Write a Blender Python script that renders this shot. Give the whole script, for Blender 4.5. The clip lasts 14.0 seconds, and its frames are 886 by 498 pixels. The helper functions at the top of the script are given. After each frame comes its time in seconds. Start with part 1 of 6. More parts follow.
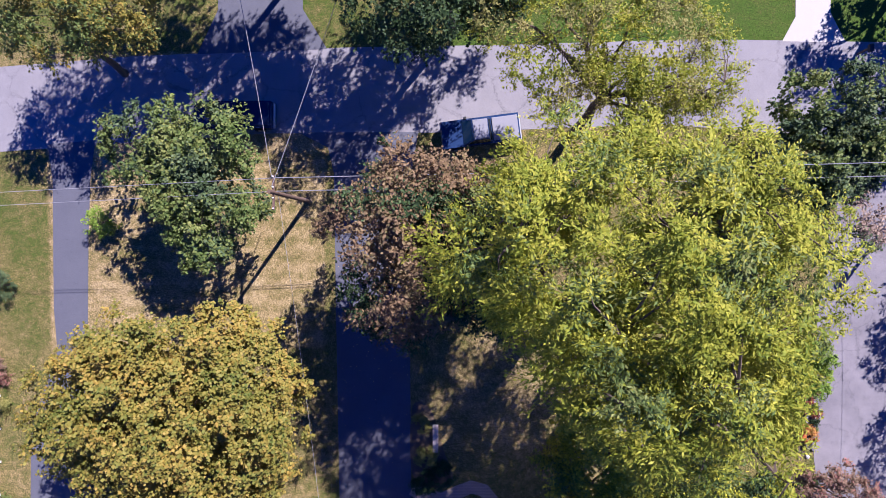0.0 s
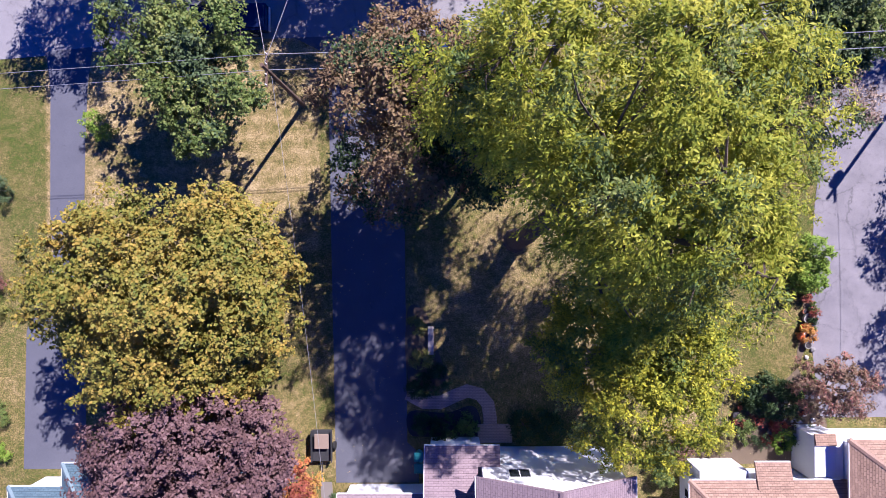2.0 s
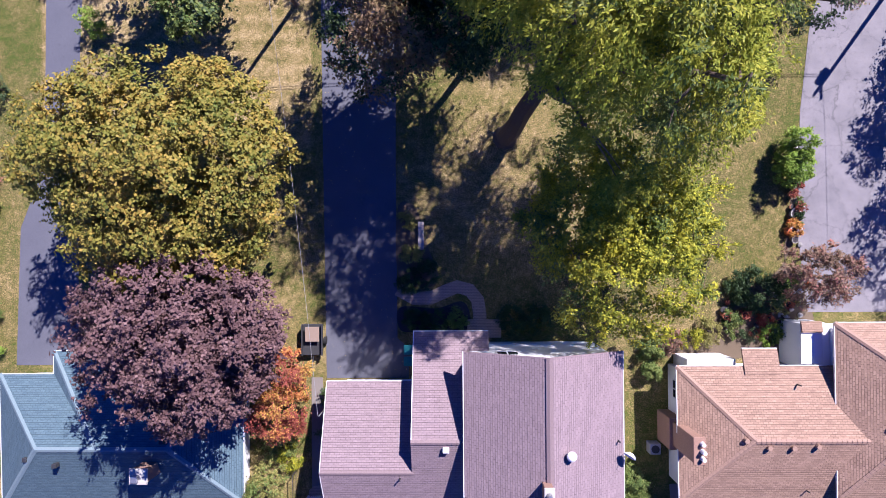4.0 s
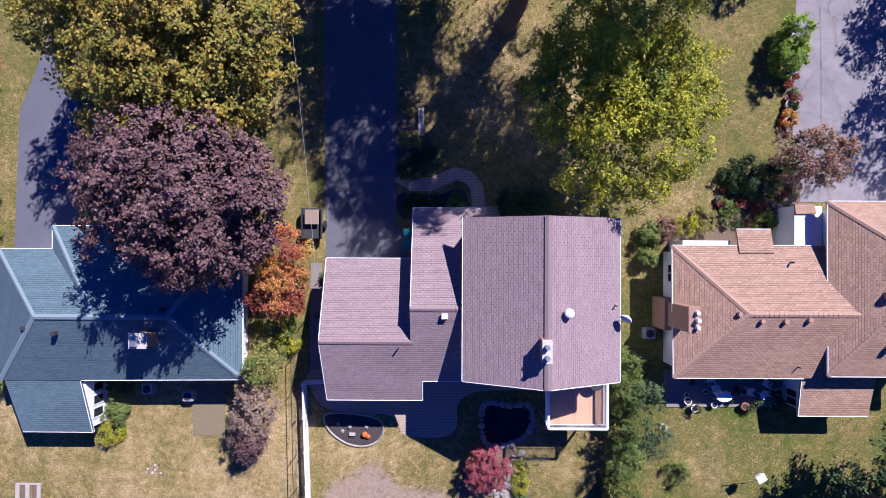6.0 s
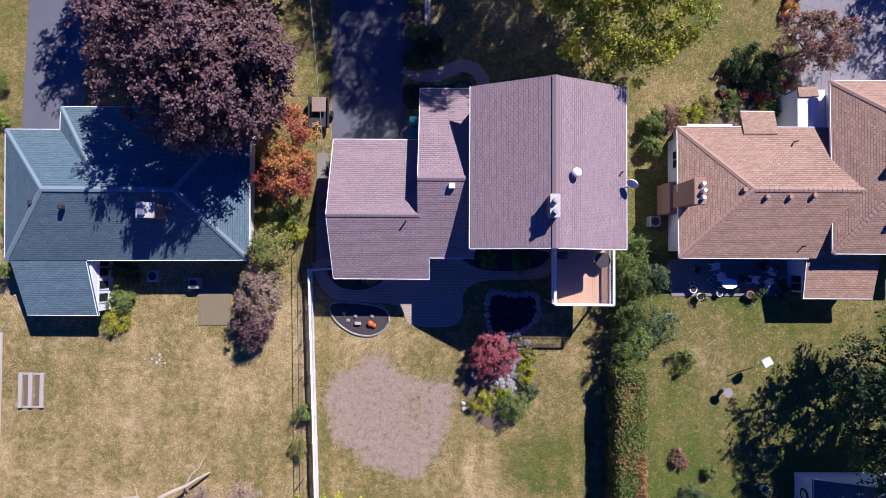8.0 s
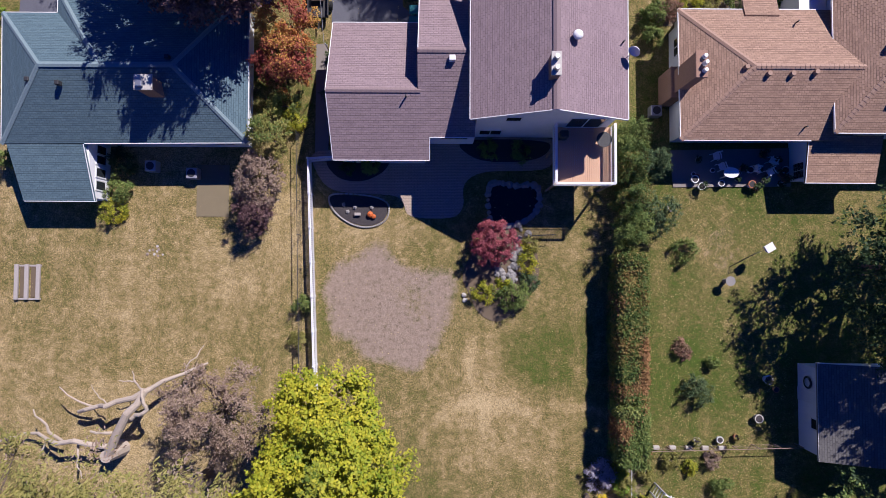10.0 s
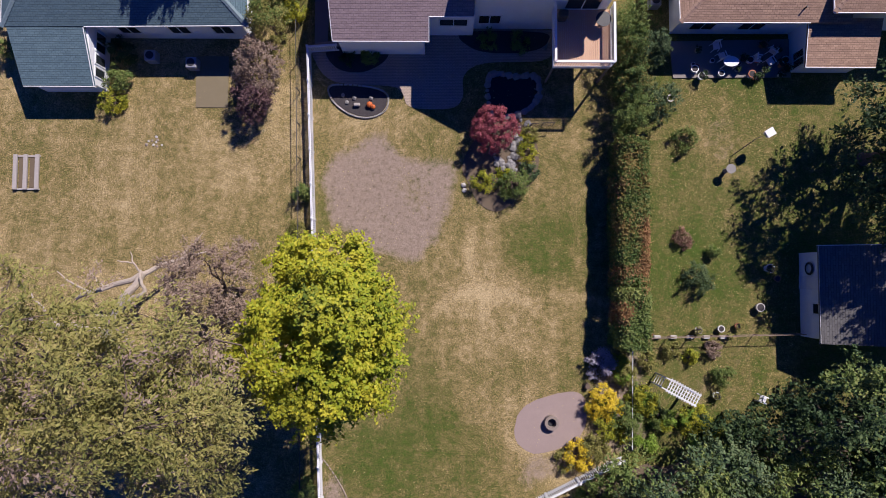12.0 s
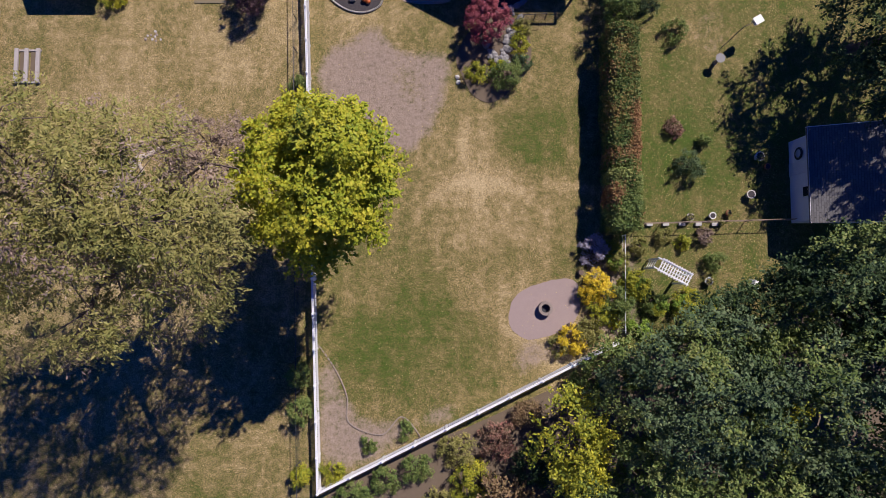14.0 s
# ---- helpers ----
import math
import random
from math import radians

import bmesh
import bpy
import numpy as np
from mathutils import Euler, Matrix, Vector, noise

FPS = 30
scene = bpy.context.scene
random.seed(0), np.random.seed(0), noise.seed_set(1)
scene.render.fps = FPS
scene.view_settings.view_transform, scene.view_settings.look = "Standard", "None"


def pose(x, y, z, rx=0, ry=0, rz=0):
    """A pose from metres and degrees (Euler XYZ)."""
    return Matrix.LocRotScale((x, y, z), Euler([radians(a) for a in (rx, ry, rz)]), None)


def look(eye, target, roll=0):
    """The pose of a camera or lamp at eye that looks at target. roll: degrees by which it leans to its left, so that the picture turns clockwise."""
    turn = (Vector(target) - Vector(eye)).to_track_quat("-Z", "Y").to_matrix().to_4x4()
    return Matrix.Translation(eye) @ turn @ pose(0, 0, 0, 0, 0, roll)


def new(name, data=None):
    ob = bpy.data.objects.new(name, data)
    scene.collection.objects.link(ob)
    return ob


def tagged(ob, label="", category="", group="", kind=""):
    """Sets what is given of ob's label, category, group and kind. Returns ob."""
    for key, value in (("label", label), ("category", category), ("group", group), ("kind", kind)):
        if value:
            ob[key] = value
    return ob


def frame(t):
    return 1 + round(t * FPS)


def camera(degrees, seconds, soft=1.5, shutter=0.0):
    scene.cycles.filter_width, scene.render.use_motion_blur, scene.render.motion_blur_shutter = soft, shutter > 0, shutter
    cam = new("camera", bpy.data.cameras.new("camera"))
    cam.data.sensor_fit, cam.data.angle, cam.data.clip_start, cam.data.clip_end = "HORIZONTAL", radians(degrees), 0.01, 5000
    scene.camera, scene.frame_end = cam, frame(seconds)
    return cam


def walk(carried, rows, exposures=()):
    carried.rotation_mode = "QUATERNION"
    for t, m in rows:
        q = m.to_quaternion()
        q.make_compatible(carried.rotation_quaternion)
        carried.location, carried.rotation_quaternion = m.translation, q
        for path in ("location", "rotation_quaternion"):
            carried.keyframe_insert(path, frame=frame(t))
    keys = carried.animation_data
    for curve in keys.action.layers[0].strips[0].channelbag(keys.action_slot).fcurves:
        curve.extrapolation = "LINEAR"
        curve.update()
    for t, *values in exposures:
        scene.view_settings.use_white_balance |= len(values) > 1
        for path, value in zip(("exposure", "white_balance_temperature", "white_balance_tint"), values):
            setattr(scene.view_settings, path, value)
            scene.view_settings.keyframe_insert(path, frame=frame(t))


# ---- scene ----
cam = camera(78.0, 14.0, soft=0.8)
# seconds, x, y, z, tilt ahead, lean, turn
PATH = [
    (0.0, -0.000, -0.000, 38.771, -1.351, 0.713, -0.162),
    (0.5, 0.155, -1.863, 38.768, -1.023, 0.761, -0.228),
    (1.0, 0.303, -3.846, 38.773, -0.725, 0.835, -0.390),
    (1.5, 0.423, -5.879, 38.812, -0.373, 0.956, -0.483),
    (2.0, 0.582, -7.865, 38.884, -0.004, 1.058, -0.523),
    (2.5, 0.825, -9.784, 38.979, 0.389, 1.175, -0.574),
    (3.0, 1.064, -11.742, 39.074, 0.697, 1.298, -0.700),
    (3.2, 1.135, -12.526, 39.104, 0.755, 1.354, -0.734),
    (4.2, 1.255, -16.385, 39.223, 0.434, 0.998, -0.295),
    (5.3, 1.041, -20.710, 39.345, 0.081, 0.606, 0.186),
    (5.5, 0.976, -21.530, 39.372, 0.142, 0.537, 0.215),
    (6.0, 0.794, -23.636, 39.448, 0.371, 0.350, 0.241),
    (6.5, 0.611, -25.827, 39.509, 0.683, 0.209, 0.266),
    (7.0, 0.444, -28.051, 39.534, 1.003, 0.133, 0.289),
    (7.5, 0.315, -30.248, 39.513, 1.261, 0.093, 0.315),
    (8.0, 0.234, -32.363, 39.452, 1.496, 0.093, 0.333),
    (8.2, 0.206, -33.193, 39.417, 1.589, 0.138, 0.347),
    (9.2, 0.144, -37.255, 39.164, 1.783, 0.038, 0.304),
    (10.3, 0.156, -41.625, 38.851, 1.996, -0.072, 0.260),
    (10.5, 0.160, -42.416, 38.798, 2.043, -0.023, 0.282),
    (11.0, 0.186, -44.402, 38.668, 2.091, -0.027, 0.264),
    (11.5, 0.221, -46.460, 38.572, 2.247, -0.024, 0.253),
    (12.0, 0.257, -48.597, 38.498, 2.503, 0.000, 0.238),
    (12.5, 0.309, -50.786, 38.454, 2.816, 0.016, 0.175),
    (13.0, 0.380, -52.963, 38.447, 3.085, 0.028, 0.133),
    (13.5, 0.508, -55.070, 38.476, 3.297, 0.052, 0.112),
    (14.0, 0.683, -57.107, 38.513, 3.504, 0.030, 0.054),
]
walk(cam, [(t, pose(x, y, z, rx, ry, rz)) for t, x, y, z, rx, ry, rz in PATH], exposures=[(0.0, 1.15, 5800, 27), (3.0, 1.29, 5850, 25), (6.0, 1.03, 5850, 23), (8.0, 0.84, 5900, 21), (10.5, 0.56, 6150, 19), (14.0, 0.47, 6350, 18)])

# ---------------------------------------------------------------- light
SUN = Vector((0.584, 0.811, 0.935)).normalized()
world = bpy.data.worlds.new("sky")
scene.world = world
world.use_nodes = True
wn = world.node_tree
sky = wn.nodes.new("ShaderNodeTexSky")
sky.sky_type, sky.sun_disc = "NISHITA", False
sky.sun_elevation, sky.sun_rotation = math.asin(SUN.z), math.atan2(SUN.x, SUN.y)
sky.air_density, sky.dust_density, sky.ozone_density = 1.0, 0.0, 4.0
hue = wn.nodes.new("ShaderNodeHueSaturation")
hue.inputs["Saturation"].default_value = 1.9
hue.inputs["Hue"].default_value = 0.535
wn.links.new(sky.outputs[0], hue.inputs["Color"])
wn.links.new(hue.outputs[0], wn.nodes["Background"].inputs[0])
wn.nodes["Background"].inputs[1].default_value = 0.062
sun = new("sun", bpy.data.lights.new("sun", "SUN"))
sun.data.energy, sun.data.angle, sun.data.color = 5.0, radians(0.5), (1.0, 0.94, 0.86)
sun.matrix_world = look(SUN * 100, (0, 0, 0))


# ---------------------------------------------------------------- materials
def material(name):
    m = bpy.data.materials.new(name)
    m.use_nodes = True
    return m, m.node_tree.nodes, m.node_tree.links, m.node_tree.nodes["Principled BSDF"]


def ramp(ns, stops):
    r = ns.new("ShaderNodeValToRGB")
    while len(r.color_ramp.elements) < len(stops):
        r.color_ramp.elements.new(0.5)
    for e, (p, c) in zip(r.color_ramp.elements, stops):
        e.position, e.color = p, (*c, 1)
    return r


def tex(ns, ls, scale, detail=4.0, space="Object", rough=0.6):
    co = ns.new("ShaderNodeTexCoord")
    n = ns.new("ShaderNodeTexNoise")
    n.inputs["Scale"].default_value, n.inputs["Detail"].default_value, n.inputs["Roughness"].default_value = scale, detail, rough
    ls.new(co.outputs[space], n.inputs["Vector"])
    return n


def mixer(ns, ls, fac, a, b, kind="MIX"):
    m = ns.new("ShaderNodeMix")
    m.data_type, m.blend_type = "RGBA", kind
    for s, v in (("Factor", fac), ("A", a), ("B", b)):
        i = next(k for k in m.inputs if k.name == s and (k.type == "VALUE" if s == "Factor" else k.type == "RGBA"))
        if hasattr(v, "is_output"):
            ls.new(v, i)
        else:
            i.default_value = v if s == "Factor" else (*v, 1)
    return next(o for o in m.outputs if o.type == "RGBA")


def bump(ns, ls, bsdf, height, strength=0.4, dist=0.02):
    b = ns.new("ShaderNodeBump")
    b.inputs["Strength"].default_value, b.inputs["Distance"].default_value = strength, dist
    ls.new(height, b.inputs["Height"])
    ls.new(b.outputs[0], bsdf.inputs["Normal"])


def plain(name, a, b, scale=3.0, rough=0.7, fine=40.0, relief=0.3, metal=0.0):
    """Two tones at a large and a fine scale, with relief."""
    m, ns, ls, p = material(name)
    n1, n2 = tex(ns, ls, scale), tex(ns, ls, fine, 2.0)
    c = mixer(ns, ls, n1.outputs[0], a, b)
    dark = tuple(v * 0.72 for v in a)
    r = ramp(ns, [(0.35, (0, 0, 0)), (0.7, (1, 1, 1))])
    ls.new(n2.outputs[0], r.inputs[0])
    c = mixer(ns, ls, r.outputs[0], dark, c)
    ls.new(c, p.inputs["Base Color"])
    p.inputs["Roughness"].default_value, p.inputs["Metallic"].default_value = rough, metal
    p.inputs["Specular IOR Level"].default_value = 0.3
    bump(ns, ls, p, n2.outputs[0], relief)
    return m


def shingle(name, tones, row=0.15, tab=0.32):
    """Roof shingles: courses along u, up the slope along v, in metres."""
    m, ns, ls, p = material(name)
    uv = ns.new("ShaderNodeUVMap")
    br = ns.new("ShaderNodeTexBrick")
    ls.new(uv.outputs[0], br.inputs["Vector"])
    br.inputs["Scale"].default_value = 1.0
    br.inputs["Brick Width"].default_value, br.inputs["Row Height"].default_value = tab, row
    br.inputs["Mortar Size"].default_value, br.inputs["Mortar Smooth"].default_value = 0.012, 0.3
    br.inputs["Color1"].default_value, br.inputs["Color2"].default_value = (*tones[0], 1), (*tones[1], 1)
    br.inputs["Mortar"].default_value = (*(v * 0.62 for v in tones[0]), 1)
    n1, n2 = tex(ns, ls, 0.5), tex(ns, ls, 60, 2.0)
    c = mixer(ns, ls, n1.outputs[0], br.outputs[0], mixer(ns, ls, 0.35, br.outputs[0], tones[2]))
    r = ramp(ns, [(0.3, (0.75, 0.75, 0.75)), (0.7, (1.1, 1.1, 1.1))])
    ls.new(n2.outputs[0], r.inputs[0])
    c = mixer(ns, ls, 1.0, c, r.outputs[0], "MULTIPLY")
    # weathered streaks along the courses
    st = ns.new("ShaderNodeMapping")
    st.inputs["Scale"].default_value = (0.9, 5.5, 1)
    ls.new(uv.outputs[0], st.inputs["Vector"])
    n3 = ns.new("ShaderNodeTexNoise")
    n3.inputs["Scale"].default_value, n3.inputs["Detail"].default_value, n3.inputs["Roughness"].default_value = 1.4, 6.0, 0.75
    ls.new(st.outputs[0], n3.inputs["Vector"])
    rs = ramp(ns, [(0.32, (0.66, 0.66, 0.68)), (0.52, (1, 1, 1)), (0.72, (1.2, 1.19, 1.17))])
    ls.new(n3.outputs[0], rs.inputs[0])
    c = mixer(ns, ls, 0.55, c, mixer(ns, ls, 1.0, c, rs.outputs[0], "MULTIPLY"))
    ls.new(c, p.inputs["Base Color"])
    p.inputs["Roughness"].default_value, p.inputs["Specular IOR Level"].default_value = 0.85, 0.25
    inv = ns.new("ShaderNodeMath")
    inv.operation = "SUBTRACT"
    inv.inputs[0].default_value = 1.0
    ls.new(br.outputs["Fac"], inv.inputs[1])
    bump(ns, ls, p, inv.outputs[0], 1.0, 0.03)
    return m


def paving(name, a, b, w, h, joint=0.012, rough=0.8):
    m, ns, ls, p = material(name)
    co = ns.new("ShaderNodeTexCoord")
    br = ns.new("ShaderNodeTexBrick")
    ls.new(co.outputs["Object"], br.inputs["Vector"])
    br.inputs["Scale"].default_value = 1.0
    br.inputs["Brick Width"].default_value, br.inputs["Row Height"].default_value, br.inputs["Mortar Size"].default_value = w, h, joint
    br.inputs["Color1"].default_value, br.inputs["Color2"].default_value = (*a, 1), (*b, 1)
    br.inputs["Mortar"].default_value = (*(v * 0.4 for v in a), 1)
    n1 = tex(ns, ls, 1.2)
    c = mixer(ns, ls, n1.outputs[0], br.outputs[0], mixer(ns, ls, 0.5, br.outputs[0], tuple(v * 0.6 for v in b)))
    ls.new(c, p.inputs["Base Color"])
    p.inputs["Roughness"].default_value = rough
    bump(ns, ls, p, br.outputs["Fac"], -0.4, 0.01)
    return m


LEAF = 1.3


def leafy(name, a, b, c, through_light=0.3):
    """Leaves: a tone for each leaf, and patches of colour across the crown."""
    m, ns, ls, p = material(name)
    g = ns.new("ShaderNodeNewGeometry")
    a, b, c = (tuple(min(0.8, v * LEAF) for v in k) for k in (a, b, c))
    r = ramp(ns, [(0.0, a), (0.5, b), (1.0, c)])
    n = tex(ns, ls, 0.45, 3.0)
    ma = ns.new("ShaderNodeMath")
    ma.operation = "MULTIPLY_ADD"
    ls.new(n.outputs[0], ma.inputs[0])
    ma.inputs[1].default_value = 1.6
    ma.inputs[2].default_value = -0.8
    ad = ns.new("ShaderNodeMath")
    ad.operation = "ADD"
    ls.new(ma.outputs[0], ad.inputs[0])
    rnd = ns.new("ShaderNodeMath")
    rnd.operation = "MULTIPLY_ADD"
    ls.new(g.outputs["Random Per Island"], rnd.inputs[0])
    rnd.inputs[1].default_value, rnd.inputs[2].default_value = 0.62, 0.19
    ls.new(rnd.outputs[0], ad.inputs[1])
    ls.new(ad.outputs[0], r.inputs[0])
    ls.new(r.outputs[0], p.inputs["Base Color"])
    p.inputs["Roughness"].default_value, p.inputs["Specular IOR Level"].default_value = 0.62, 0.2
    tr = ns.new("ShaderNodeBsdfTranslucent")
    ls.new(r.outputs[0], tr.inputs[0])
    mx = ns.new("ShaderNodeMixShader")
    mx.inputs[0].default_value = through_light
    ls.new(p.outputs[0], mx.inputs[1])
    ls.new(tr.outputs[0], mx.inputs[2])
    ls.new(mx.outputs[0], ns["Material Output"].inputs[0])
    return m


def lawn_material():
    m, ns, ls, p = material("lawn")
    at = ns.new("ShaderNodeAttribute")
    at.attribute_name = "dry"
    n1, n2, n3 = tex(ns, ls, 0.35, 6.0, rough=0.7), tex(ns, ls, 2.2, 8.0, rough=0.85), tex(ns, ls, 14.0, 4.0, rough=0.9)

    def madd(src, k, o):
        x = ns.new("ShaderNodeMath")
        x.operation = "MULTIPLY_ADD"
        ls.new(src, x.inputs[0])
        x.inputs[1].default_value = k
        if hasattr(o, "is_output"):
            ls.new(o, x.inputs[2])
        else:
            x.inputs[2].default_value = o
        return x.outputs[0]
    f = madd(n1.outputs[0], 0.6, madd(n2.outputs[0], 1.8, madd(n3.outputs[0], 2.1, -2.26)))
    s = ns.new("ShaderNodeMath")
    s.operation = "ADD"
    ls.new(f, s.inputs[0])
    ls.new(at.outputs["Fac"], s.inputs[1])
    r = ramp(ns, [(0.0, (0.05, 0.095, 0.012)), (0.28, (0.075, 0.092, 0.02)), (0.5, (0.145, 0.122, 0.042)), (0.72, (0.25, 0.185, 0.085)), (1.0, (0.41, 0.315, 0.175))])
    ls.new(s.outputs[0], r.inputs[0])
    so = ns.new("ShaderNodeAttribute")
    so.attribute_name = "soil"
    sf = madd(n1.outputs[0], 1.1, madd(n2.outputs[0], 1.9, madd(n3.outputs[0], 0.9, madd(so.outputs["Fac"], 1.45, -2.45))))
    sr = ramp(ns, [(0.15, (0, 0, 0)), (0.75, (1, 1, 1))])
    ls.new(sf, sr.inputs[0])
    earth = ramp(ns, [(0.36, (0.15, 0.11, 0.08)), (0.45, (0.255, 0.193, 0.148)), (0.58, (0.295, 0.226, 0.176)), (0.72, (0.375, 0.298, 0.238))])
    ls.new(n2.outputs[0], earth.inputs[0])
    # tufts and clods
    n4, n5 = tex(ns, ls, 10.0, 4.0, rough=0.85), tex(ns, ls, 5.0, 5.0, rough=0.9)
    tuft = ramp(ns, [(0.34, (0.42, 0.46, 0.4)), (0.49, (1, 1, 1)), (0.66, (1.5, 1.46, 1.36))])
    ls.new(n4.outputs[0], tuft.inputs[0])
    clod = ramp(ns, [(0.36, (0.72, 0.74, 0.7)), (0.5, (1, 1, 1)), (0.66, (1.2, 1.18, 1.14))])
    ls.new(n5.outputs[0], clod.inputs[0])
    grass = mixer(ns, ls, 1.0, r.outputs[0], tuft.outputs[0], "MULTIPLY")
    blend = mixer(ns, ls, 1.0, mixer(ns, ls, sr.outputs[0], grass, earth.outputs[0]), clod.outputs[0], "MULTIPLY")
    ls.new(blend, p.inputs["Base Color"])
    p.inputs["Roughness"].default_value, p.inputs["Specular IOR Level"].default_value = 0.9, 0.15
    bump(ns, ls, p, n3.outputs[0], 0.9, 0.06)
    return m


def asphalt(name, a, b, scale=0.6, cracks=False):
    m, ns, ls, p = material(name)
    n1, n2, n3 = tex(ns, ls, scale, 6.0), tex(ns, ls, 90, 2.0), tex(ns, ls, 2.2, 8.0, rough=0.8)
    c = mixer(ns, ls, n1.outputs[0], a, b)
    r = ramp(ns, [(0.32, (0.55, 0.55, 0.55)), (0.42, (1, 1, 1)), (0.62, (1, 1, 1)), (0.75, (1.25, 1.25, 1.22))])
    ls.new(n3.outputs[0], r.inputs[0])
    c = mixer(ns, ls, 0.7, c, mixer(ns, ls, 1.0, c, r.outputs[0], "MULTIPLY"))
    if cracks:
        co = ns.new("ShaderNodeTexCoord")
        vo = ns.new("ShaderNodeTexVoronoi")
        vo.feature = "DISTANCE_TO_EDGE"
        vo.inputs["Scale"].default_value = 0.3
        wob = ns.new("ShaderNodeVectorMath")
        wob.operation = "MULTIPLY_ADD"
        ls.new(n3.outputs["Color"], wob.inputs[0])
        wob.inputs[1].default_value = (1.6, 1.6, 0)
        ls.new(co.outputs["Object"], wob.inputs[2])
        ls.new(wob.outputs[0], vo.inputs["Vector"])
        rc = ramp(ns, [(0.0, (0.45, 0.45, 0.45)), (0.012, (1, 1, 1))])
        ls.new(vo.outputs["Distance"], rc.inputs[0])
        c = mixer(ns, ls, 0.8, c, mixer(ns, ls, 1.0, c, rc.outputs[0], "MULTIPLY"))
    r2 = ramp(ns, [(0.3, (0.7, 0.7, 0.7)), (0.7, (1.2, 1.2, 1.2))])
    ls.new(n2.outputs[0], r2.inputs[0])
    c = mixer(ns, ls, 1.0, c, r2.outputs[0], "MULTIPLY")
    ls.new(c, p.inputs["Base Color"])
    p.inputs["Roughness"].default_value, p.inputs["Specular IOR Level"].default_value = 0.8, 0.3
    bump(ns, ls, p, n2.outputs[0], 0.3, 0.01)
    return m


def siding(name, a):
    m, ns, ls, p = material(name)
    co = ns.new("ShaderNodeTexCoord")
    w = ns.new("ShaderNodeTexWave")
    w.wave_type, w.bands_direction, w.wave_profile = "BANDS", "Z", "SAW"
    w.inputs["Scale"].default_value = 0.8
    ls.new(co.outputs["Object"], w.inputs["Vector"])
    n = tex(ns, ls, 1.5)
    ls.new(mixer(ns, ls, n.outputs[0], a, tuple(v * 0.85 for v in a)), p.inputs["Base Color"])
    p.inputs["Roughness"].default_value = 0.55
    bump(ns, ls, p, w.outputs["Fac"], 0.5, 0.02)
    return m


M_LAWN = lawn_material()
M_ROAD = asphalt("worn_road_asphalt", (0.19, 0.18, 0.19), (0.275, 0.26, 0.265), cracks=True)
M_DRIVE = asphalt("sealed_asphalt", (0.085, 0.088, 0.108), (0.12, 0.122, 0.145))
M_GREYDRIVE = asphalt("old_grey_asphalt", (0.105, 0.10, 0.112), (0.285, 0.262, 0.272), 0.55, cracks=True)
M_CONCRETE = plain("concrete", (0.5, 0.47, 0.43), (0.40, 0.37, 0.34), 1.5)
M_TANSLAB = plain("tan_stained_slab", (0.29, 0.235, 0.195), (0.22, 0.175, 0.145), 1.5)
M_OLDTAN = plain("grass_grown_slab", (0.21, 0.17, 0.105), (0.155, 0.13, 0.075), 1.5)
# concrete toned down; on the rear slab this stands in for deep shade
M_DARKSLAB = plain("darkened_concrete", (0.24, 0.21, 0.19), (0.17, 0.15, 0.135), 1.5)
M_PAVER = paving("tan_pavers", (0.42, 0.33, 0.26), (0.35, 0.27, 0.21), 0.22, 0.11)
M_GRAVEL = plain("pea_gravel", (0.36, 0.275, 0.245), (0.25, 0.19, 0.17), 2.0, 0.95, 30.0, 1.0)
M_MULCH = plain("dark_mulch", (0.045, 0.04, 0.045), (0.09, 0.075, 0.07), 3.0, 0.95, 25.0, 1.0)
M_LITTER = plain("leaf_litter", (0.17, 0.125, 0.085), (0.085, 0.07, 0.045), 2.0, 0.95, 18.0, 1.0)
M_ROOF_MAUVE = shingle("mauve_brown_shingles", ((0.235, 0.172, 0.186), (0.278, 0.207, 0.222), (0.325, 0.25, 0.255)))
M_ROOF_BLUE = shingle("slate_blue_shingles", ((0.075, 0.125, 0.155), (0.098, 0.155, 0.185), (0.12, 0.18, 0.205)))
M_ROOF_TAN = shingle("tan_brown_shingles", ((0.265, 0.165, 0.118), (0.375, 0.242, 0.172), (0.43, 0.295, 0.22)))
M_ROOF_GREY = shingle("dark_grey_shingles", ((0.115, 0.11, 0.11), (0.155, 0.15, 0.148), (0.19, 0.18, 0.175)))
M_CAP_MAUVE = plain("mauve_ridge_cap", (0.22, 0.16, 0.165), (0.27, 0.20, 0.205), 6)
M_CAP_BLUE = plain("slate_ridge_cap", (0.17, 0.235, 0.26), (0.20, 0.27, 0.29), 6)
M_CAP_TAN = plain("tan_ridge_cap", (0.33, 0.21, 0.155), (0.39, 0.26, 0.19), 6)
M_WHITE = plain("white_paint", (0.80, 0.80, 0.80), (0.72, 0.72, 0.73), 2.0, 0.45, 60, 0.1)
M_SIDING = siding("white_siding", (0.76, 0.77, 0.79))
M_CHIMNEY = plain("chimney_brick", (0.34, 0.205, 0.15), (0.27, 0.16, 0.12), 5, 0.9, 12)
M_DECK = plain("tan_deck_board", (0.60, 0.38, 0.25), (0.50, 0.30, 0.19), 4, 0.7, 30)
M_WOOD = plain("weathered_wood", (0.30, 0.22, 0.17), (0.20, 0.15, 0.12), 5, 0.85, 30)
M_GREYWOOD = plain("silvered_wood", (0.42, 0.38, 0.35), (0.30, 0.27, 0.25), 5, 0.85, 30)
M_POLE = plain("creosoted_pole", (0.17, 0.11, 0.08), (0.12, 0.08, 0.06), 6, 0.9, 30)
